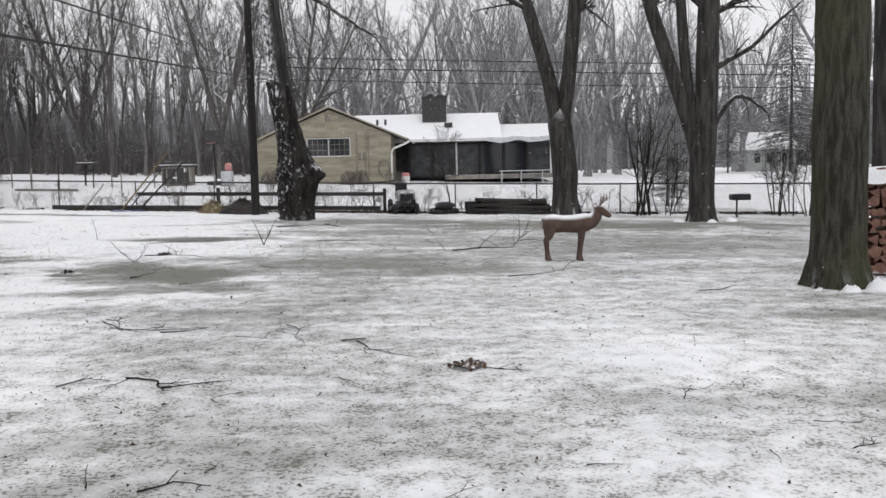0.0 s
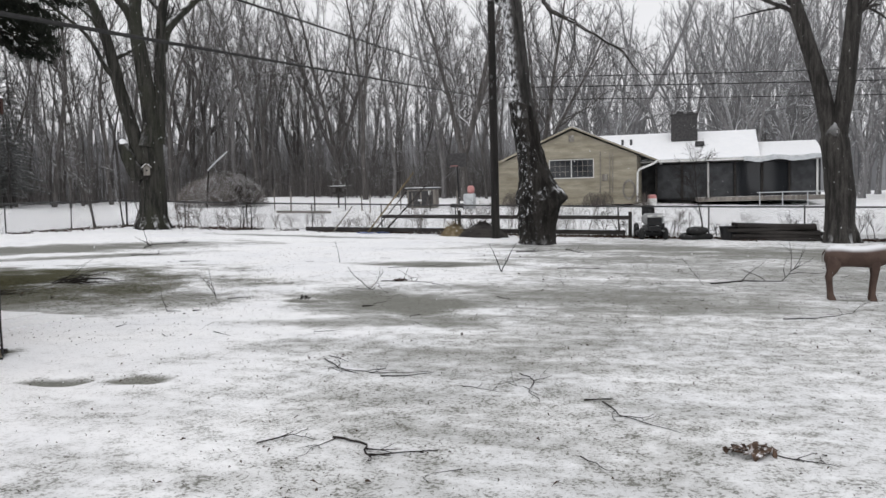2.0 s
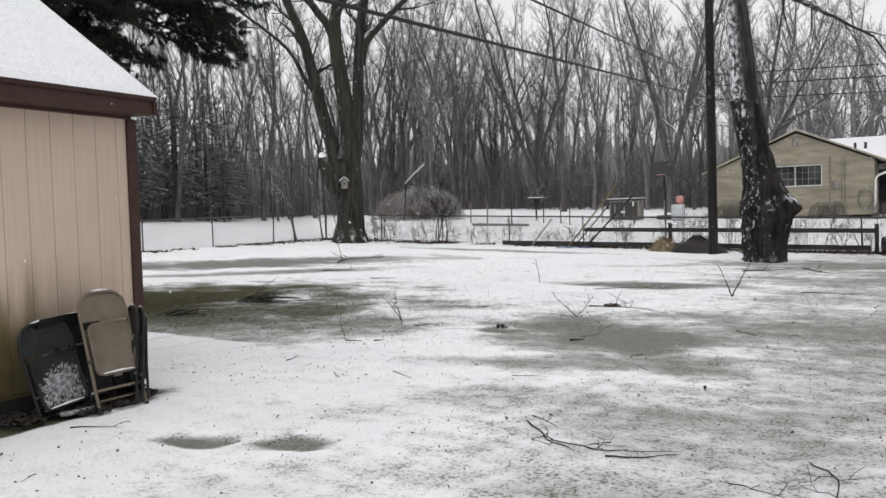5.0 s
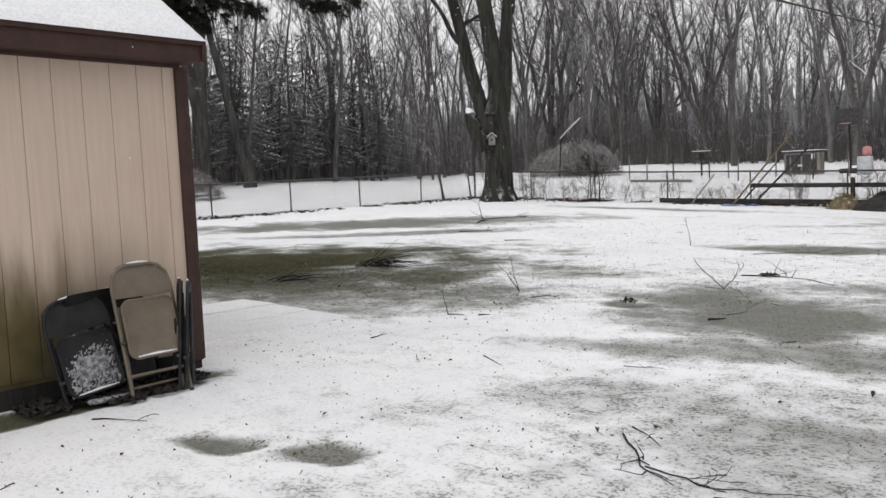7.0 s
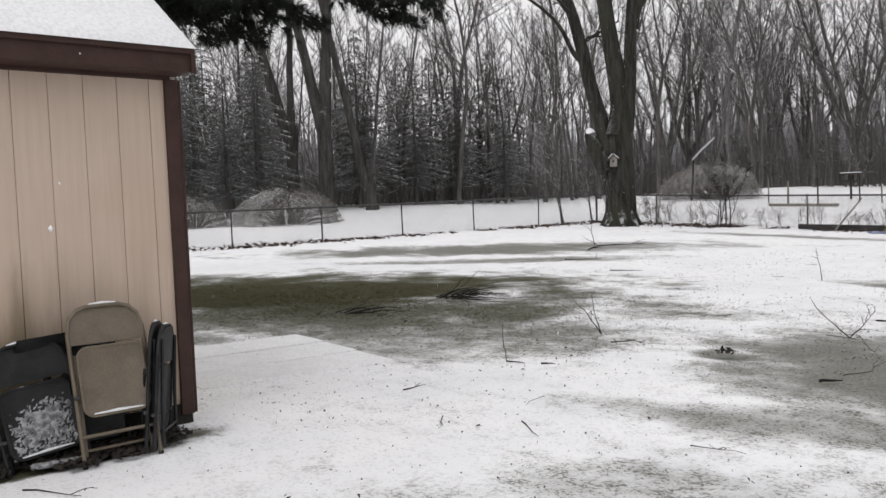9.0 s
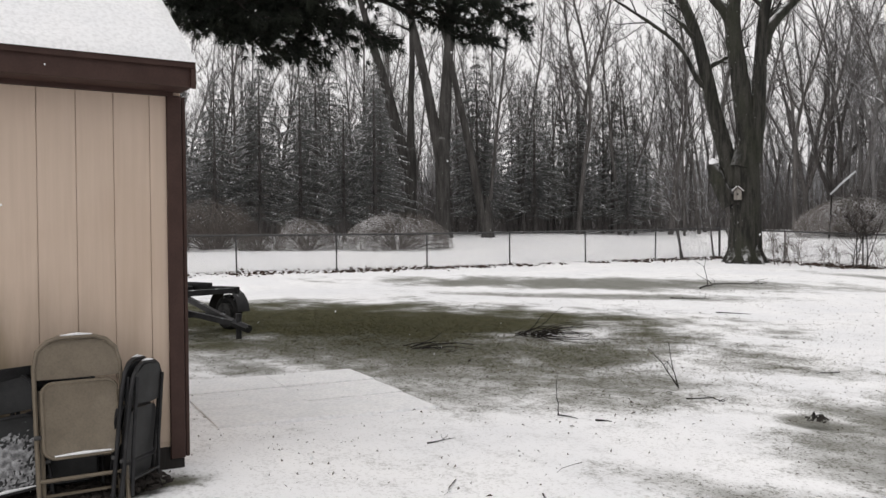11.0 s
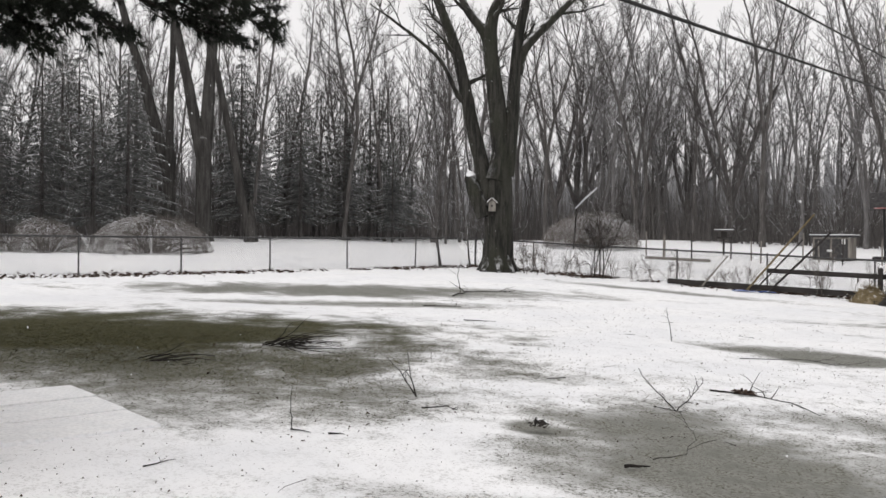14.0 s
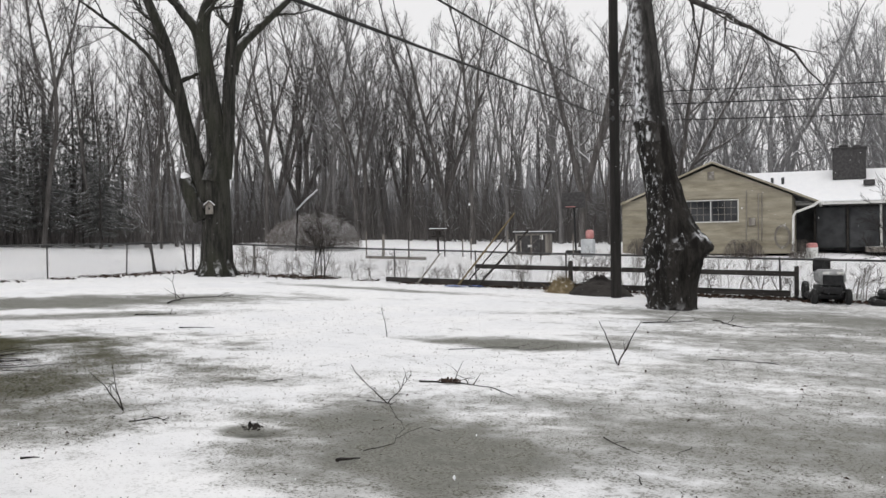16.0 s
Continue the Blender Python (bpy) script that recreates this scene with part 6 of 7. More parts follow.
        part("rake_trim", Shape().box((0, 0, 0), (math.hypot(e, e * slope), 0.03, 0.09), pose(s * e / 2, -0.155, (peak + rz(e)) / 2 + 0.03, 0, s * math.degrees(math.atan(slope))), 0.004), M_CREAM, hs)
    # gutter and downpipe at the east corner
    part("gutter", Shape().box((4.46, 3.0, rz(4.45) + 0.03), (0.11, 6.8, 0.1), bevel=0.02), M_WHITE, hs)
    part("downpipe", Shape().tube([(4.42, -0.3, rz(4.4)), (4.2, -0.3, rz(4.4) - 0.16), (3.5, -0.14, rz(4.4) - 0.42), (3.4, -0.1, rz(4.4) - 0.6), (3.38, -0.1, 0.1)], 0.055, 8), M_WHITE, hs)
    part("meter_box", Shape().box((1.7, -0.04, 1.42), (0.28, 0.12, 0.34), bevel=0.01), M_GREYWOOD, hs)
    for dx in (1.45, 1.95, 2.1):
        part("conduit", Shape().tube([(dx, -0.02, 0.6), (dx + 0.02, -0.02, 3.1 - dx * 0.2)], 0.022, 6), M_GREYWOOD, hs)
    # hose reel on the wall
    for k in range(4):
        r = 0.44 - 0.03 * k
        part("hose_coil", Shape().tube([(2.95 + r * 0.75 * math.cos(6.283 * q / 24), -0.06 - 0.02 * k, 0.75 + r * 1.2 * math.sin(6.283 * q / 24)) for q in range(25)], 0.012, 6, False), M_GREYWOOD, hs)
    # long back wing: dark porch, roof with snow, chimney
    bx0, bx1, by = 2.9, 13.0, 4.6
    part("wing_wall", Shape().box(((bx0 + bx1) / 2, by + 3.2, 1.1), (bx1 - bx0, 5.2, 2.2)), M_SCREEN, hs, "dark weathered porch wall", smooth=False)
    for k in range(7):
        x = 4.2 + k * 1.42
        part("porch_post", Shape().box((x, by - 0.2, 1.1), (0.1, 0.1, 2.2), bevel=0.006), M_WHITE if k in (2, 6) else M_TIMBER, hs)
        if k < 6:
            part("porch_screen", Shape().box((x + 0.71, by - 0.14, 1.15), (1.26, 0.02, 1.9)), M_GLASS if k in (3, 4) else M_SCREEN, hs, smooth=False)
    part("porch_deck", Shape().box((9.6, by - 1.3, 0.12), (6.5, 2.2, 0.24), bevel=0.01), M_GREYWOOD, hs)
    for x0, x1, zr, name in ((-2.5, 9.8, 3.95, "wing_roof"), (9.8, 13.1, 3.2, "porch_roof")):
        ze = 2.28
        out = [(by - 0.6, ze), (by + 3.2, zr), (by + 7, ze), (by + 7, ze + 0.1), (by + 3.2, zr + 0.1), (by - 0.6, ze + 0.1)]
        sh = Shape().prism(out, 0, max(x0, 0.2), x1)
        fix_normals(part(name, sh, M_SHINGLE, hs, smooth=False))
        out = [(by - 0.62, ze + 0.104), (by + 3.2, zr + 0.104), (by + 7, ze + 0.104), (by + 7, ze + 0.16), (by + 3.2, zr + 0.19), (by - 0.62, ze + 0.165)]
        fix_normals(part("roof_snow", Shape().prism(out, 0, max(x0, 0.2) + 0.02, x1 - 0.02), M_ROOFSNOW, hs, smooth=False))
    part("eave_gutter", Shape().box((8.2, by - 0.66, 2.3), (9.8, 0.1, 0.12), bevel=0.02), M_WHITE, hs)
    ch = part("chimney", Shape().box((5.75, by + 2.2, 4.3), (1.5, 0.9, 1.5), bevel=0.02), M_CHIMNEY, hs, "broad dark brick chimney")
    part("chimney_cap", Shape().box((5.75, by + 2.2, 5.09), (1.62, 1.0, 0.09), bevel=0.02), M_CHIMNEY, ch)
    part("flue", Shape().box((5.5, by + 2.2, 5.2), (0.4, 0.4, 0.16), bevel=0.02), M_CHIMNEY, ch)
    part("flue", Shape().box((6.1, by + 2.2, 5.18), (0.35, 0.35, 0.12), bevel=0.02), M_CHIMNEY, ch)
    for x in (2.2, 2.7):
        part("roof_pipe", Shape().tube([(x, by + 1.6, 3.2), (x, by + 1.6, 3.75)], 0.07, 8), M_SCREEN, hs)
    part("roof_vent", Shape().box((6.6, by + 1.0, 3.32), (0.5, 0.4, 0.25), bevel=0.02), M_CHIMNEY, hs)
    # ragged snow tarpaulin over the porch front
    rows = []
    for i in range(20):
        x = 8.9 + 4.1 * i / 19
        rows.append([(x, by - 0.75 - 0.05 * j, 2.42 - 0.13 * j + 0.06 * noise.noise((x * 2, j, 3)) + 0.07 * math.sin(x * 3.1)) for j in range(3)])
    part("awning", Shape().sheet(rows), M_PALE, hs, "ragged pale awning edge")
    # things by the house
    zb = height(gx + 3.9, gy - 0.6)
    pot = thing("garden_bin", (gx + 4.15, gy - 0.7, zb), "white tub with a red lid beside the house corner", "tub")
    part("tub", Shape().tube([(0, 0, 0), (0, 0, 0.42), (0, 0, 0.44)], [0.2, 0.25, 0.26], 14), M_WHITE, pot)
    part("lid", Shape().tube([(0, 0, 0.44), (0, 0, 0.6), (0, 0, 0.64)], [0.24, 0.22, 0.14], 12), M_RED, pot)
    tb = thing("patio_table", (gx + 11.2, gy + 1.2, height(gx + 11, gy + 1)), "long pale patio table dusted with snow by the porch", "table")
    part("tabletop", Shape().box((0, 0, 0.72), (3.6, 0.8, 0.05), bevel=0.01), M_PALE, tb)
    for sx in (-1.7, -0.6, 0.6, 1.7):
        part("leg", Shape().tube([(sx, -0.3, 0), (sx, -0.3, 0.7)], 0.03, 6), M_PALE, tb)
    return hs


house()


def far_house():
    x, y = 28.6, 76.5
    h = thing("far_house", (x, y, height(x, y) - 0.1), "distant grey house with snowy roof among trees", "house")
    h.scale = (0.42, 0.7, 0.72)
    part("wall", Shape().box((0, 0, 1.3), (10, 6, 2.9)), M_FARHOUSE, h, smooth=False)
    fix_normals(part("roof", Shape().prism([(-3.6, 2.7), (3.6, 2.7), (0, 4.9)], 0, -5.4, 5.4), M_ROOFSNOW, h, smooth=False))
    for q in (-3, -0.5, 2.4):
        part("window", Shape().box((q, -3.02, 1.7), (1.1, 0.06, 1.1)), M_GLASS, h, smooth=False)
    for q in (0.6, 0.9, 1.2):
        part("porch_post", Shape().box((q * 2, -3.3, 1.2), (0.12, 0.12, 2.4)), M_WHITE, h, smooth=False)


far_house()


# ---- things along and beyond the back fence ----
def plank(name, a, b, w, h, mat, label, category, group=""):
    a, b = Vector(a), Vector(b)
    d = b - a
    m = Matrix.Translation((a + b) / 2) @ d.to_track_quat("X", "Z").to_matrix().to_4x4()
    ob = new(name, Shape().box((0, 0, 0), (d.length, w, h), bevel=0.008).mesh(name, mat))
    ob.matrix_basis = m
    return tagged(ob, label, category, group)


def along_fence():
    def g(x, y, z=0.0):
        return (x, y, height(x, y) + z)

    plank("timber_rail", (-11.0, 31.0, 0.93), (-2.0, 30.6, 0.74), 0.05, 0.13, M_TIMBER, "long dark weathered fence rail", "rail", "old rails")
    plank("timber_rail", (-14.1, 31.05, 0.52), (-2.2, 30.6, 0.24), 0.06, 0.15, M_TIMBER, "long dark rail lying low along the fence", "rail", "old rails")
    for x in (-2.05, -5.0, -8.0):
        y = 30.75
        solid("rail_post", Shape().box((0, 0, 0.4), (0.11, 0.11, 0.95), bevel=0.01), M_TIMBER, "short dark split post carrying the rails", "post", g(x, y), "old rails")
    for a, b, r, mat, lab in (((-11.55, 30.75, 0.3), (-9.75, 31.0, 2.5), 0.045, M_STRAW, "pale bamboo pole propped against the fence"), ((-11.35, 30.8, 0.3), (-10.05, 31.0, 1.8), 0.035, M_TIMBER, "dark pole propped against the fence"),
                              ((-10.9, 30.7, 0.3), (-9.3, 30.95, 2.0), 0.05, M_TIMBER, "dark board leaning on the fence"), ((-12.9, 30.75, 0.35), (-12.2, 31.05, 1.32), 0.04, M_GREYWOOD, "weathered stake leaning on the fence")):
        b2 = Vector(a).lerp(Vector(b), 0.5)
        solid("leaning_pole", Shape().tube([a, b2, b], [r * 0.7, r * 0.65, r * 0.55], 8), mat, lab, "pole", group="poles on the fence")
    # straw heap, dark soil heap
    rnd = random.Random(3)
    for x, y, rx, h, mat, lab, nm in ((-8.0, 29.9, 0.55, 0.42, M_STRAW, "heap of dry yellow straw by the fence", "straw_mound"), (-6.9, 29.7, 0.95, 0.5, M_TIMBER, "dark heap of wet leaves at the pole", "compost_mound"), (-5.2, 29.9, 0.6, 0.4, M_STRAW, "heap of dry yellow straw by the fence", "straw_mound")):
        sh = Shape()
        rows = []
        for i in range(9):
            f = i / 8
            rows.append([(rx * f * math.cos(a), rx * f * 0.6 * math.sin(a), h * (1 - f * f) * (1 + 0.35 * noise.noise((f * 3 + x, a * 1.2 if k < 16 else 0, 1))) - 0.04) for k, a in enumerate([6.283 * q / 16 for q in range(17)])])
        sh.sheet(rows)
        for _ in range(160):
            a, f = rnd.uniform(0, 6.283), rnd.random()
            p = Vector((rx * f * math.cos(a), rx * f * 0.6 * math.sin(a), h * (1 - f * f)))
            d = Vector((rnd.gauss(0, 1), rnd.gauss(0, 1), rnd.gauss(0.3, 0.5))).normalized() * rnd.uniform(0.1, 0.3)
            sh.tube([p, p + d], [0.007, 0.003], 3, False)
        fix_normals(solid(nm, sh, mat, lab, "heap", g(x, y)))
    # garden tractor facing the yard
    mw = thing("garden_tractor", g(-1.3, 30.0), "old grey garden tractor parked at the fence", "tractor", rz=10)
    part("hood", Shape().box((0, -0.1, 0.66), (0.6, 0.9, 0.36), bevel=0.09), M_FADED, mw, "faded grey hood")
    part("grille", Shape().box((0, -0.56, 0.6), (0.46, 0.03, 0.24), bevel=0.01), M_BLACK, mw)
    part("headlight", Shape().box((-0.16, -0.575, 0.77), (0.14, 0.03, 0.06), bevel=0.01), M_WHITE, mw)
    part("headlight", Shape().box((0.16, -0.575, 0.77), (0.14, 0.03, 0.06), bevel=0.01), M_WHITE, mw)
    part("frame", Shape().box((0, 0.2, 0.36), (0.42, 1.5, 0.16), bevel=0.02), M_BLACK, mw)
    part("seat", Shape().box((0, 0.75, 0.72), (0.42, 0.4, 0.12), bevel=0.04).box((0, 0.95, 0.92), (0.42, 0.1, 0.36), bevel=0.04), M_BLACK, mw)
    part("mower_deck", Shape().box((0, 0.15, 0.2), (1.0, 0.7, 0.16), bevel=0.05), M_BLACK, mw)
    for sx, yy, r in ((-0.38, -0.3, 0.19), (0.38, -0.3, 0.19), (-0.42, 0.75, 0.26), (0.42, 0.75, 0.26)):
        ring = [(sx, yy + (r - 0.06) * math.cos(6.283 * k / 16), r + (r - 0.06) * math.sin(6.283 * k / 16)) for k in range(17)]
        wh = part("wheel", Shape().tube(ring, 0.075, 8, False), M_TYRE, mw)
        part("rim", Shape().tube([(sx - 0.05, yy, r), (sx + 0.05, yy, r)], r - 0.1, 12), M_GALV, wh)
    # old tyres and a dark tub
    for x, y, z, rx in ((-0.1, 30.0, 0.1, 8), (0.25, 30.1, 0.1, -5), (0.1, 30.0, 0.3, 5)):
        ring = [(0.25 * math.cos(6.283 * k / 20), 0.25 * math.sin(6.283 * k / 20), 0) for k in range(21)]
        ty = solid("old_tyre", Shape().tube(ring, 0.1, 8, False), M_TYRE, "old black tyre lying by the fence", "tyre", group="old tyres")
        ty.matrix_basis = pose(x, y, height(x, y) + z, rx)
    solid("dark_tub", Shape().tube([(0, 0, 0), (0, 0, 0.42), (0, 0, 0.45), (0, 0, 0.44), (0, 0, 0.1)], [0.26, 0.32, 0.34, 0.29, 0.25], 16), M_BLACK, "black plastic tub by the fence", "tub", g(1.1, 30.0))
    # stack of dark timbers
    sx, sy = 2.5, 29.75
    for r in range(5):
        for c in range(4):
            L = 2.3 + rnd.uniform(-0.4, 0.5)
            t = solid("stacked_timber", Shape().box((0, 0, 0), (L, 0.14, 0.1), bevel=0.012), M_TIMBER, "dark old timber in a low stack by the fence", "timber", group="timber stack")
            t.matrix_basis = pose(sx + rnd.uniform(-0.1, 0.1) - 0.02 * r, sy + 0.16 * c, height(sx, sy) + 0.06 + r * 0.107, rnd.gauss(0, 2), rnd.gauss(1.6, 1.0), rnd.gauss(0, 2.2))
    # swing-like block hanging on a stake behind the fence
    hb = thing("park_grill", g(9.5, 27.6), "small dark charcoal grill on a stake", "grill")
    part("stake", Shape().tube([(0, 0, -0.05), (0, 0, 0.6)], 0.03, 8), M_BLACK, hb)
    part("firebox", Shape().box((0.1, 0, 0.66), (0.6, 0.38, 0.2), bevel=0.03), M_BLACK, hb)
    for x, y, n in ((-11.3, 30.4, 8),):
        sh = Shape()
        for _ in range(n):
            a, b = rnd.uniform(-0.5, 0.5), rnd.uniform(-0.15, 0.15)
            sh.sheet([[(a + 0.09 * i, b + 0.07 * j, 0.03 + 0.05 * rnd.random()) for j in range(4)] for i in range(4)])
        solid("tarp_scrap", sh, M_BLUE, "crumpled scraps of blue tarpaulin in the snow", "tarpaulin", g(x, y))


along_fence()


def field_things():
    def g(x, y, z=0.0):
        return (x, y, height(x, y) + z)

    hp = thing("basketball_hoop", g(-11.85, 45.0), "basketball hoop on a stand with a dark backboard", "basketball hoop", rz=-15)
    part("pole", Shape().tube([(0, 0.15, 0), (0, 0.1, 1.0), (0, 0.0, 2.5)], 0.045, 8), M_BLACK, hp)
    part("backboard", Shape().box((0.05, -0.1, 2.5), (1.2, 0.05, 0.72), bevel=0.01), M_CHIMNEY, hp)
    part("rim", Shape().tube([(0.05 + 0.22 * math.cos(6.283 * k / 16), -0.36 + 0.22 * math.sin(6.283 * k / 16), 2.2) for k in range(17)], 0.012, 6, False), M_RED, hp)
    part("base", Shape().box((0, 0.3, 0.12), (0.8, 0.9, 0.22), bevel=0.04), M_BLACK, hp)
    cb = thing("garden_cabinet", g(-13.6, 44.5), "dark wooden coop with pale notices and snowy roof", "coop")
    part("body", Shape().box((0, 0, 0.5), (1.5, 0.8, 0.95), bevel=0.02), M_GREYWOOD, cb)
    for q in (-0.35, 0.35):
        part("door", Shape().box((q, -0.415, 0.5), (0.62, 0.03, 0.8), bevel=0.006), M_CHIMNEY, cb)
    part("roof", Shape().box((0, 0, 1.03), (1.75, 1.0, 0.05), bevel=0.01), M_SCREEN, cb)
    part("roof_snow", Shape().box((0, 0, 1.075), (1.72, 0.97, 0.04), bevel=0.018), M_SNOW, cb)
    part("notice", Shape().box((0.5, -0.44, 0.8), (0.14, 0.012, 0.22)), M_WHITE, cb, smooth=False)
    part("notice", Shape().box((-0.05, -0.44, 0.42), (0.2, 0.012, 0.09)), M_WHITE, cb, smooth=False)
    ld = thing("slide", g(-11.0, 44.2), "pale plastic playhouse with a faded red top", "playhouse")
    part("body", Shape().box((0, 0, 0.4), (0.55, 0.5, 0.8), bevel=0.05), M_PALE, ld)
    part("top", Shape().box((0.08, 0, 1.0), (0.34, 0.3, 0.42), bevel=0.08), M_RED, ld)
    fd = thing("bird_feeder", g(-18.2, 44.0), "small bird feeder on a post with a snowy roof", "bird feeder")
    part("post", Shape().tube([(0, 0, 0), (0, 0, 0.75)], 0.05, 6), M_TIMBER, fd)
    part("tray", Shape().box((0, 0, 0.8), (0.5, 0.4, 0.08), bevel=0.01).box((0, 0, 0.95), (0.2, 0.2, 0.25), bevel=0.01), M_TIMBER, fd)
    part("roof", Shape().box((0, 0, 1.12), (0.75, 0.55, 0.06), bevel=0.01), M_TIMBER, fd)
    part("roof_snow", Shape().box((0, 0, 1.165), (0.72, 0.52, 0.04), bevel=0.015), M_SNOW, fd)
    rnd = random.Random(12)
    for i in range(11):
        x, y = -21 + i * 0.95 + rnd.uniform(-0.2, 0.2), 41.5 + rnd.uniform(-1.2, 1.5)
        hgt = rnd.uniform(0.7, 1.25)
        solid("garden_stake", Shape().tube([(0, 0, -0.05), (rnd.gauss(0, 0.03), 0, hgt)], [0.035, 0.03], 6), rnd.choice((M_TIMBER, M_GREYWOOD, M_GREYWOOD)), "weathered garden stake in the snow", "stake", g(x, y), "garden stakes")
    plank("garden_border", g(-19.6, 39.5, 0.1), g(-16.8, 39.7, 0.1), 0.1, 0.12, M_GREYWOOD, "low timber border of a snowy garden bed", "border")
    # fallen snow-topped trunk leaning in the wood edge
    sn = thing("snapped_tree", g(-25.7, 43.2), "thin dead tree in a shrub, its pale snapped top bent over", "tree")
    zz = sn.matrix_basis.translation.z
    part("stem", Shape().tube([(0, 0, -0.05), (0.3, -0.3, 1.2), (0.65, -0.75, 3.42 - zz)], [0.05, 0.04, 0.035], 6), M_TWIG, sn)
    part("snapped_top", Shape().tube([(0.6, -0.77, 3.34 - zz), (1.2, -0.9, 3.78 - zz), (1.95, -1.0, 4.28 - zz)], [0.04, 0.05, 0.042], 8), M_PALE, sn, "pale splintered top dusted with snow")
    for k, (x, y) in enumerate(((-5.0, 46.6), (-4.4, 46.8), (-9.3, 46.5), (-8.8, 46.7), (-2.4, 46.7))):
        mound_bush(x, y, 0.5, 0.45, 0.75, 60 + k, "small bare shrub against the house wall", 120)


field_things()


# ---- saplings and shrubs near the back fence ----
def sapling(x, y, tall, stems, seed, label, counts=(8, 4, 3), lens=(0.9, 0.45, 0.25), r=0.022, mat=None):
    rnd = random.Random(seed)
    t = thing("sapling", (x, y, height(x, y) - 0.03), label, "sapling", "saplings at the fence")
    for s in range(stems):
        sh = Shape()
        a = rnd.uniform(0, 6.283)
        d = Vector((math.cos(a) * 0.22, math.sin(a) * 0.22, 1)) if stems > 1 else Vector((rnd.gauss(0, 0.05), rnd.gauss(0, 0.05), 1))
        pts, rad = bend(rnd, (math.cos(a) * 0.08 * stems, math.sin(a) * 0.06 * stems, 0), d, tall * rnd.uniform(0.7, 1.05), r * rnd.uniform(0.8, 1.3), 0.005, 7, 0.08)
        sh.tube(pts, rad, 6, False)
        sprout(sh, rnd, pts, rad, 0, counts, lens, 0.07, 0.25, (25, 60), (4, 3, 3, 3))
        part("stem", sh, mat or M_TWIG, t)
    return t


sapling(0.25, 30.2, 3.2, 1, 1, "slim bare sapling by the tractor", (14, 6, 4), (1.1, 0.6, 0.3), 0.03)
sapling(6.3, 28.9, 4.6, 5, 2, "clump of dark bare saplings at the fence", (7, 4, 3), (1.3, 0.6, 0.3), 0.035)
sapling(7.0, 28.8, 5.0, 3, 3, "clump of dark bare saplings at the fence", (8, 4, 3), (1.3, 0.6, 0.3), 0.04)
sapling(7.6, 28.9, 2.6, 5, 4, "bushy bare saplings at the fence", (8, 4, 3), (0.7, 0.4, 0.2), 0.02)
sapling(11.5, 28.3, 2.6, 8, 5, "bushy bare shrub at the back fence", (9, 5, 3), (0.8, 0.45, 0.25), 0.025)
sapling(12.4, 27.9, 2.9, 8, 6, "bushy bare shrub at the back fence", (9, 5, 3), (0.9, 0.5, 0.25), 0.025, M_BRUSH)
sapling(-17.2, 31.6, 1.7, 3, 7, "thin bare sapling through the fence", r=0.018)
sapling(-16.6, 31.2, 2.2, 2, 8, "thin bare sapling through the fence", r=0.02)
sapling(-18.9, 31.0, 1.1, 7, 9, "low bare suckers at the maple's foot", (5, 3, 2), (0.4, 0.25, 0.15), 0.012, M_BRUSH)
sapling(-23.0, 30.6, 4.8, 2, 10, "young bare tree at the corner of the fence", (16, 6, 4), (0.9, 0.5, 0.3), 0.045, M_WOODS)
sapling(-22.2, 31.5, 3.6, 3, 15, "young bare tree at the corner of the fence", (12, 5, 3), (0.8, 0.45, 0.25), 0.04, M_WOODS)
for k in range(16):
    q = random.Random(200 + k)
    sapling(-9.5 + k * 0.62 + q.uniform(-0.3, 0.3), 31.3 + q.uniform(-0.5, 0.6), q.uniform(0.7, 1.5), 5, 100 + k, "tangle of weedy bare stems at the fence", (5, 3), (0.45, 0.25), 0.009, M_BRUSH)
for k in range(13):
    q = random.Random(400 + k)
    sapling(-19.6 + k * 0.75 + q.uniform(-0.3, 0.3), 31.35 + q.uniform(-0.4, 0.4), q.uniform(0.3, 0.85), 4, 160 + k, "low weedy stems along the fence", (4, 3), (0.45, 0.25), 0.009, M_BRUSH)
for k in range(9):
    q = random.Random(300 + k)
    sapling(1.0 + k * 0.95 + q.uniform(-0.3, 0.3), 30.5 + q.uniform(-0.3, 0.3), q.uniform(0.5, 1.2), 4, 130 + k, "weedy bare stems at the fence", (5, 3), (0.4, 0.2), 0.009, M_TWIG)
for x, y, s in ((11.4, 42.0, 0.42), (12.6, 43.5, 0.34), (10.6, 43.0, 0.3), (8.95, 34.0, 0.38), (9.5, 34.6, 0.29)):
    plant(SPRUCES[1], x, y, s, 40 * s)


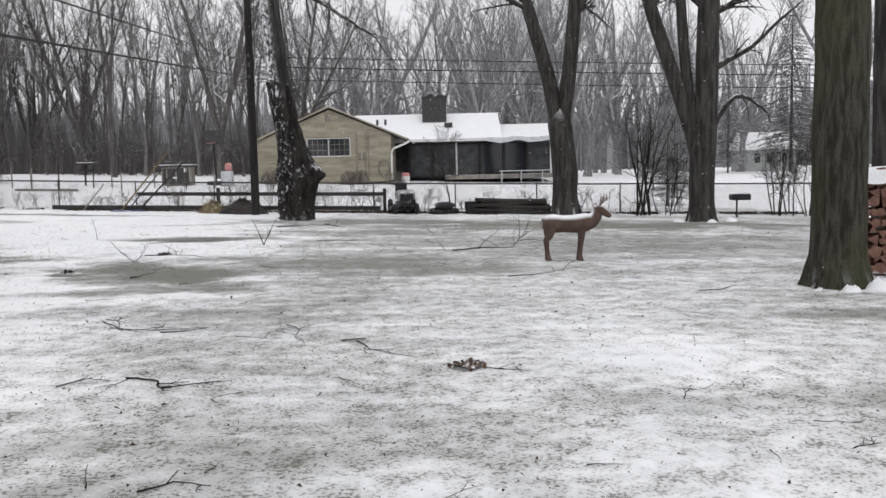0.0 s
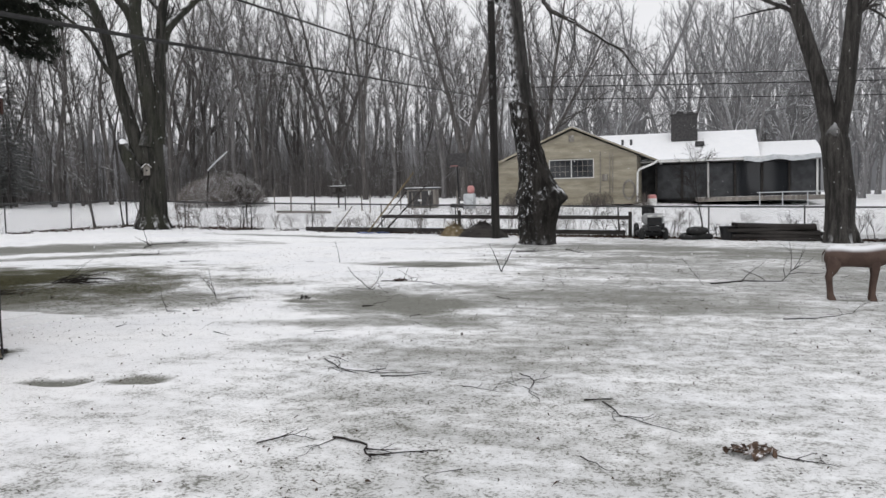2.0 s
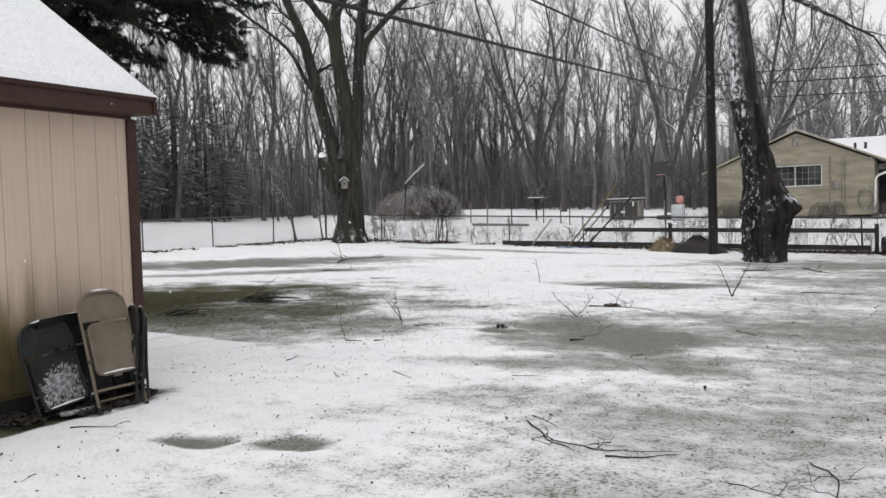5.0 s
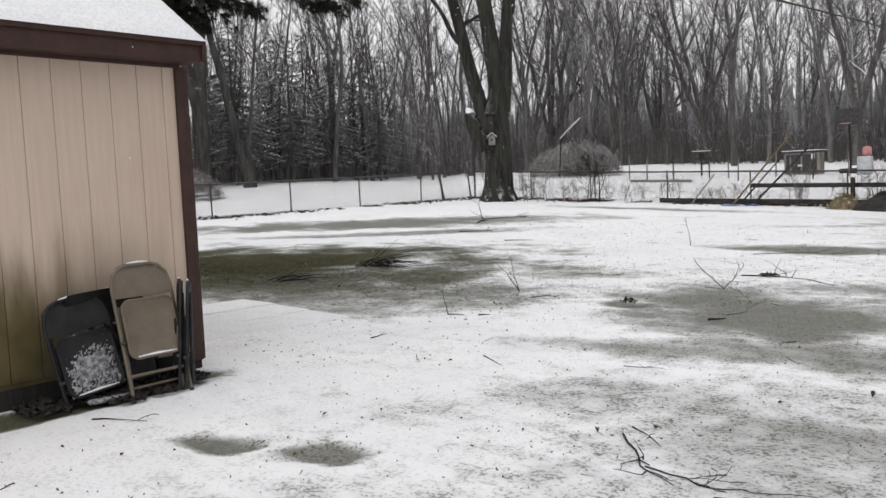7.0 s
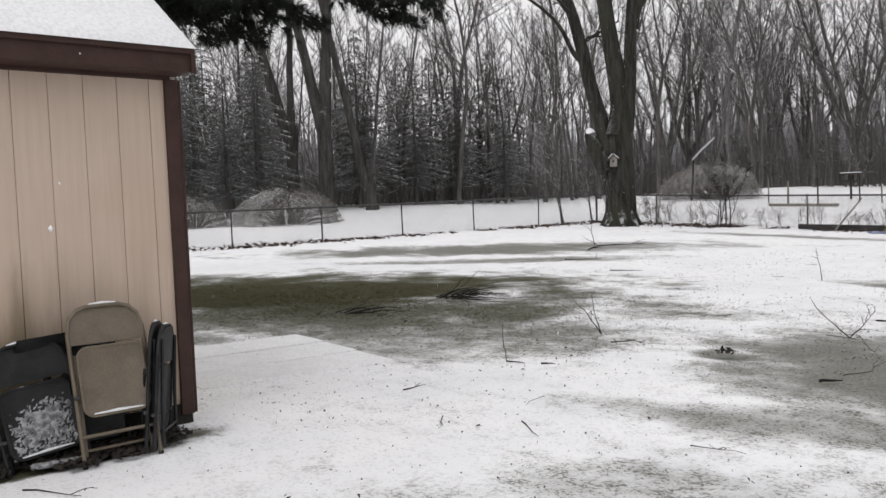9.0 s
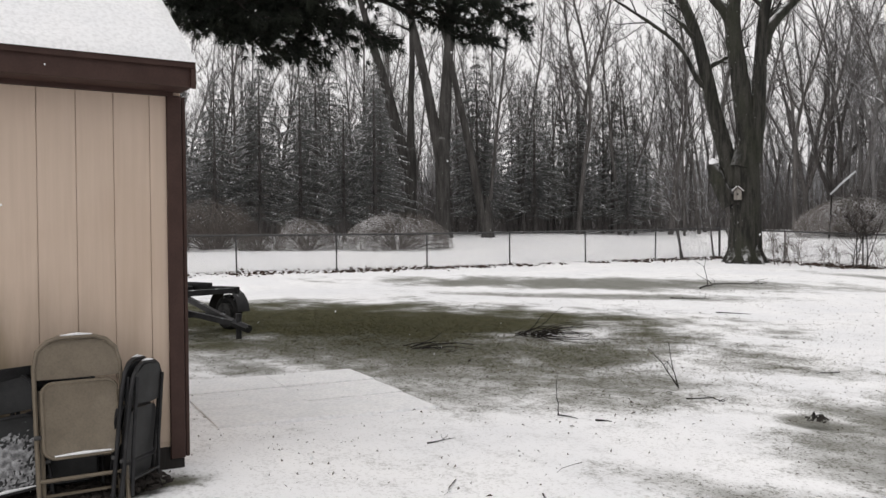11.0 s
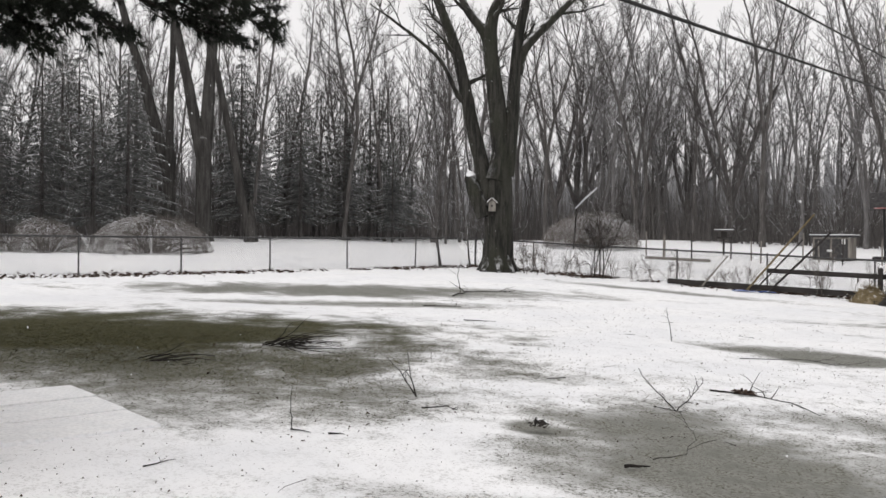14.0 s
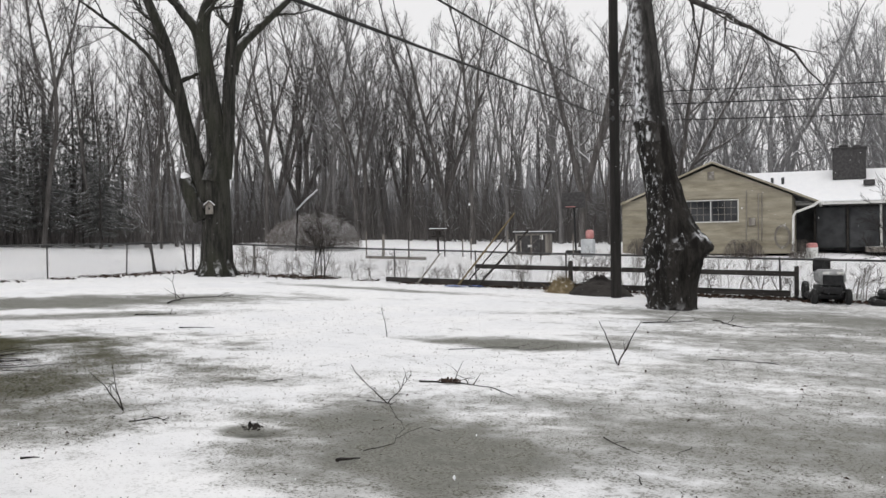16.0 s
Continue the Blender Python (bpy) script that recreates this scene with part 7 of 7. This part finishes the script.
# ---- fallen branches and twigs on the snow ----
def stick(points, r, label, seed, twigs=3, name="fallen_twig", rise=0.0, mat=None, group="fallen twigs"):
    """A crooked stick through (x, y) points on the ground, with side twigs."""
    r *= 0.66
    rnd = random.Random(seed)
    pts = []
    for i in range(len(points) - 1):
        a, b = points[i], points[i + 1]
        for k in range(4):
            f = k / 4
            x, y = a[0] + (b[0] - a[0]) * f, a[1] + (b[1] - a[1]) * f
            L = math.hypot(b[0] - a[0], b[1] - a[1])
            x, y = x + rnd.gauss(0, 0.035 * L), y + rnd.gauss(0, 0.035 * L)
            za, zb = (q[2] if len(q) > 2 else 0 for q in (a, b))
            z = za + (zb - za) * f
            pts.append(Vector((x, y, height(x, y) + 0.02 + r + z + abs(rnd.gauss(0, rise)))))
    e = points[-1]
    pts.append(Vector((e[0], e[1], height(e[0], e[1]) + 0.015 + r + (e[2] if len(e) > 2 else 0))))
    o = pts[0].copy()
    pts = [p - o for p in pts]
    rad = [r * (1 - 0.7 * i / (len(pts) - 1)) for i in range(len(pts))]
    tw = solid(name, Shape().tube(pts, rad, 6), mat or M_TWIG, label, "twig", tuple(o), group)
    span = (pts[-1] - pts[0]).length
    for k in range(twigs):
        p, d = along(pts, rnd.uniform(0.2, 0.95))
        dd = (d + Vector((rnd.gauss(0, 0.8), rnd.gauss(0, 0.8), abs(rnd.gauss(0, 0.35))))).normalized()
        q, w = bend(rnd, p, dd, span * rnd.uniform(0.15, 0.4), r * 0.55, 0.002, 4, 0.25, -0.03)
        side = part("side_twig", Shape().tube(q, w, 4, False), mat or M_TWIG, tw)
        if rnd.random() < 0.6:
            p2, d2 = along(q, 0.5)
            q2, w2 = bend(rnd, p2, (d2 + Vector((rnd.gauss(0, 0.7), rnd.gauss(0, 0.7), 0.1))).normalized(), span * 0.15, r * 0.35, 0.0015, 3, 0.25)
            part("twiglet", Shape().tube(q2, w2, 3, False), mat or M_TWIG, side)
    return tw


TW = "dark fallen twig lying on the snow"
BR = "crooked fallen branch with side twigs on the snow"
stick(((0.15, 16.3), (0.75, 16.9), (1.35, 16.9), (1.75, 17.6, 0.3)), 0.022, BR, 1, 8)
stick(((0.1, 16.2), (-0.3, 16.9, 0.4)), 0.008, TW, 61, 4)
stick(((0.27, 6.52), (0.45, 6.44), (0.62, 6.40)), 0.008, TW, 2, 4)
stick(((-3.51, 8.68), (-3.2, 8.3), (-2.94, 8.14)), 0.010, BR, 3, 5)
stick(((-2.72, 8.08), (-2.5, 8.15), (-2.37, 8.3)), 0.011, TW, 4, 1)
stick(((-1.57, 8.49), (-1.4, 8.2), (-1.38, 7.8), (-1.25, 7.48)), 0.008, BR, 5, 4)
stick(((-1.95, 7.9), (-1.6, 7.75)), 0.005, TW, 6, 4)
stick(((-0.93, 7.62), (-0.72, 7.72)), 0.012, TW, 7, 1)
stick(((-0.8, 7.56), (-0.58, 7.15), (-0.22, 6.88)), 0.009, BR, 8, 4)
stick(((-2.36, 6.24), (-2.1, 6.15), (-2.01, 5.92), (-1.64, 6.14)), 0.014, BR, 9, 5)
stick(((-2.36, 6.24), (-2.45, 5.75)), 0.005, TW, 62, 2)
stick(((-2.78, 6.02), (-2.66, 6.25), (-2.5, 6.2)), 0.008, BR, 10, 5)
stick(((-0.78, 6.22), (-0.61, 6.0)), 0.007, TW, 11, 0)
stick(((-5.45, 15.63), (-5.1, 15.7), (-4.65, 15.6), (-4.2, 15.24)), 0.016, BR, 12, 5)
stick(((-3.72, 17.75), (-3.82, 17.75, 0.26), (-3.95, 17.75, 0.55)), 0.02, "forked twig standing upright in the snow", 13, 0, "upright_twig")
stick(((-3.72, 17.75), (-3.58, 17.78, 0.3), (-3.42, 17.8, 0.58)), 0.018, "forked twig standing upright in the snow", 14, 2, "upright_twig")
stick(((-7.24, 13.02), (-7.34, 12.94, 0.2), (-7.47, 12.84, 0.38)), 0.010, "bent twig standing out of the snow", 15, 2, "upright_twig")
stick(((-7.26, 13.04), (-7.3, 13.0, 0.2), (-7.33, 12.98, 0.44)), 0.010, "thin twig standing upright in the snow", 16, 1, "upright_twig")
stick(((-6.84, 12.7), (-6.75, 12.95), (-6.6, 12.85)), 0.010, TW, 17, 4)
stick(((-14.9, 22.0), (-15.4, 23.2), (-15.0, 24.6)), 0.03, BR, 18, 6)
stick(((-13.7, 19.9), (-13.15, 20.4)), 0.018, TW, 19, 2)
stick(((-4.54, 12.34), (-4.42, 12.48)), 0.022, "short dark chunk of bark on the slush", 20, 0)
stick(((-4.52, 12.67), (-4.4, 13.0), (-4.6, 13.56, 0.1)), 0.006, TW, 21, 2)
stick(((-5.21, 14.38), (-5.37, 14.32, 0.17), (-5.49, 14.26, 0.3)), 0.010, BR, 22, 4)
stick(((-5.21, 14.38), (-5.1, 14.45, 0.13), (-5.0, 14.5, 0.28)), 0.010, BR, 23, 5)
stick(((-5.45, 14.42), (-5.15, 14.38)), 0.008, TW, 63, 4)
stick(((-6.96, 11.31), (-6.78, 11.36)), 0.011, TW, 24, 1)
stick(((-6.98, 11.32), (-7.1, 11.4, 0.15), (-7.15, 11.45, 0.33)), 0.007, "thin twig standing upright in the snow", 25, 0, "upright_twig")
stick(((-6.65, 11.43), (-6.56, 11.52)), 0.013, TW, 26, 0)
stick(((-6.72, 9.92), (-6.77, 10.17)), 0.008, TW, 27, 1)
stick(((-4.48, 23.1), (-4.0, 23.5), (-3.67, 23.8)), 0.02, BR, 28, 4)
stick(((-3.3, 24.2), (-2.9, 23.4), (-2.6, 23.1)), 0.02, BR, 64, 5)
stick(((-2.75, 18.85), (-2.3, 18.9), (-1.84, 18.74)), 0.011, BR, 29, 4)
stick(((-3.16, 8.3), (-2.85, 8.2), (-2.59, 8.27), (-2.35, 8.38)), 0.007, BR, 30, 3)
stick(((-3.54, 8.86), (-3.24, 8.63)), 0.008, TW, 31, 3)
stick(((-1.68, 4.18), (-1.66, 4.1, 0.02), (-1.6, 4.02, 0.06)), 0.008, TW, 32, 0)
stick(((-1.47, 3.95), (-1.34, 4.08), (-1.15, 4.03)), 0.010, BR, 33, 2)
stick(((0.72, 4.27), (0.91, 4.28)), 0.006, TW, 34, 1)
stick(((1.58, 5.53), (1.66, 5.75), (1.8, 5.8)), 0.006, BR, 35, 4)
stick(((1.74, 4.46), (1.71, 4.28)), 0.005, TW, 36, 0)
stick(((2.19, 4.49), (2.38, 4.58)), 0.007, BR, 37, 5)
stick(((2.2, 5.0), (2.45, 4.95)), 0.006, TW, 65, 2)
stick(((0.94, 12.32), (1.46, 12.56), (1.9, 13.2)), 0.012, BR, 38, 3)
stick(((3.19, 10.66), (3.5, 10.75), (3.86, 11.15)), 0.010, BR, 39, 3)
stick(((-6.2, 18.2), (-5.6, 18.8), (-5.0, 18.6)), 0.009, BR, 40, 5)
stick(((-7.71, 19.08), (-7.73, 19.07, 0.22), (-7.79, 19.04, 0.47)), 0.011, "tall thin twig standing in the snow", 41, 2, "upright_twig")
stick(((-11.5, 18.6), (-11.0, 18.9)), 0.014, TW, 42, 2)
stick(((-3.0, 13.9), (-2.6, 13.5)), 0.008, TW, 43, 2)
stick(((-4.3, 10.2), (-4.0, 10.3)), 0.006, TW, 44, 2)
stick(((-5.9, 9.6), (-5.7, 9.4)), 0.006, TW, 45, 1)
stick(((-6.3, 7.0), (-6.0, 7.2)), 0.008, TW, 46, 1)
rs = random.Random(50)
for k in range(46):
    x, y = rs.uniform(-11, 5.5), rs.uniform(3.5, 22)
    a, L = rs.uniform(0, 6.283), rs.uniform(0.1, 0.4)
    if x < -6.2 and y < 8.6:
        continue
    stick(((x, y), (x + L * math.cos(a), y + L * math.sin(a))), rs.uniform(0.004, 0.008), TW, 500 + k, rs.choice((0, 1, 2)))


def brush_heap(x, y, n, L, label, seed):
    rnd = random.Random(seed)
    t = thing("brush_pile", (x, y, height(x, y)), label, "brush pile", "brush piles")
    sh = Shape()
    for i in range(n):
        a = rnd.gauss(0.5, 0.45)
        p = Vector((rnd.gauss(-0.35, 0.16) * L, rnd.gauss(-0.2, 0.1) * L, 0.03))
        d = Vector((math.cos(a), math.sin(a), rnd.uniform(0.1, 0.55)))
        q, w = bend(rnd, p, d, L * rnd.uniform(0.4, 0.95), 0.008, 0.002, 6, 0.12, -0.08)
        for v in q:
            v.z = max(v.z, 0.02)
        sh.tube(q, w, 4, False)
    part("twig_tangle", sh, M_TWIG, t, kind="stuff")


brush_heap(-10.6, 14.4, 38, 1.15, "heap of dark fallen pine twigs", 1)
brush_heap(-10.6, 12.4, 12, 0.75, "small heap of dark fallen twigs", 2)


def leaf_clump(x, y, n, r, label, seed, mat=None):
    rnd = random.Random(seed)
    sh = Shape()
    for i in range(n):
        a, k = rnd.uniform(0, 6.283), math.sqrt(rnd.random()) * r
        c = Vector((k * math.cos(a), k * math.sin(a) * 0.7, 0.02 + rnd.random() * 0.05 * (1 - k / r) + 0.01))
        u = Vector((rnd.gauss(0, 1), rnd.gauss(0, 1), rnd.gauss(0, 0.5))).normalized() * rnd.uniform(0.02, 0.045)
        v = u.cross(Vector((rnd.gauss(0, 0.4), rnd.gauss(0, 0.4), 1))).normalized() * u.length * 0.7
        i0 = len(sh.v)
        sh.v += [tuple(c - u), tuple(c - v), tuple(c + u), tuple(c + v), tuple(c + Vector((0, 0, 0.012)))]
        sh.f += [(i0, i0 + 1, i0 + 4), (i0 + 1, i0 + 2, i0 + 4), (i0 + 2, i0 + 3, i0 + 4), (i0 + 3, i0, i0 + 4)]
    solid("leaf_clump", sh, mat or M_LEAF, label, "leaves", (x, y, height(x, y) + 0.015), "leaf clumps", "stuff", False)


leaf_clump(0.17, 6.5, 60, 0.15, "clump of wet brown leaves flecked with snow", 1, M_LEAF_SNOW)
leaf_clump(-5.12, 15.7, 26, 0.13, "clump of wet brown leaves on the slush", 2)
leaf_clump(-5.66, 12.88, 24, 0.12, "dark wet leaves in a melted hollow", 3, M_TWIG)
# near-black flakes added for the dark soil and shade beneath the chairs
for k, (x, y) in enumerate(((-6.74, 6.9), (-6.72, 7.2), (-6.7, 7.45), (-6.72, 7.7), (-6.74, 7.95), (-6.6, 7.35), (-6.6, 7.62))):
    leaf_clump(x, y, 150, 0.22, "dark flakes painting wet soil and shade under the folded chairs", 5 + k, M_TWIG)


# ---- falling snow ----
def snowfall():
    rnd = random.Random(99)
    sh = Shape()
    for i in range(5200):
        d = 1.6 + 30 * rnd.random() ** 0.8
        a = radians(rnd.uniform(-40, 110))
        x, y = -1 - d * math.sin(a), 3.5 + d * math.cos(a)
        if -11 < x < -6.6 and y < 9:
            continue
        if -2.6 < x < 1.2 and y < 8.2:
            continue
        z = height(x, y) + rnd.uniform(0.2, 9)
        r = rnd.uniform(0.0025, 0.006)
        c = Vector((x, y, z))
        pts = [c + Vector(q) * r for q in ((1, 0, 0), (0, 1, 0), (-1, 0, 0), (0, -1, 0), (0, 0, 1.5), (0, 0, -1.5))]
        i0 = len(sh.v)
        sh.v += [tuple(p) for p in pts]
        for k in range(4):
            sh.f += [(i0 + k, i0 + (k + 1) % 4, i0 + 4), (i0 + (k + 1) % 4, i0 + k, i0 + 5)]
    solid("falling_snow", sh, M_SNOW, "sparse snowflakes falling through the air", "snow", kind="stuff", smooth=False)


snowfall()
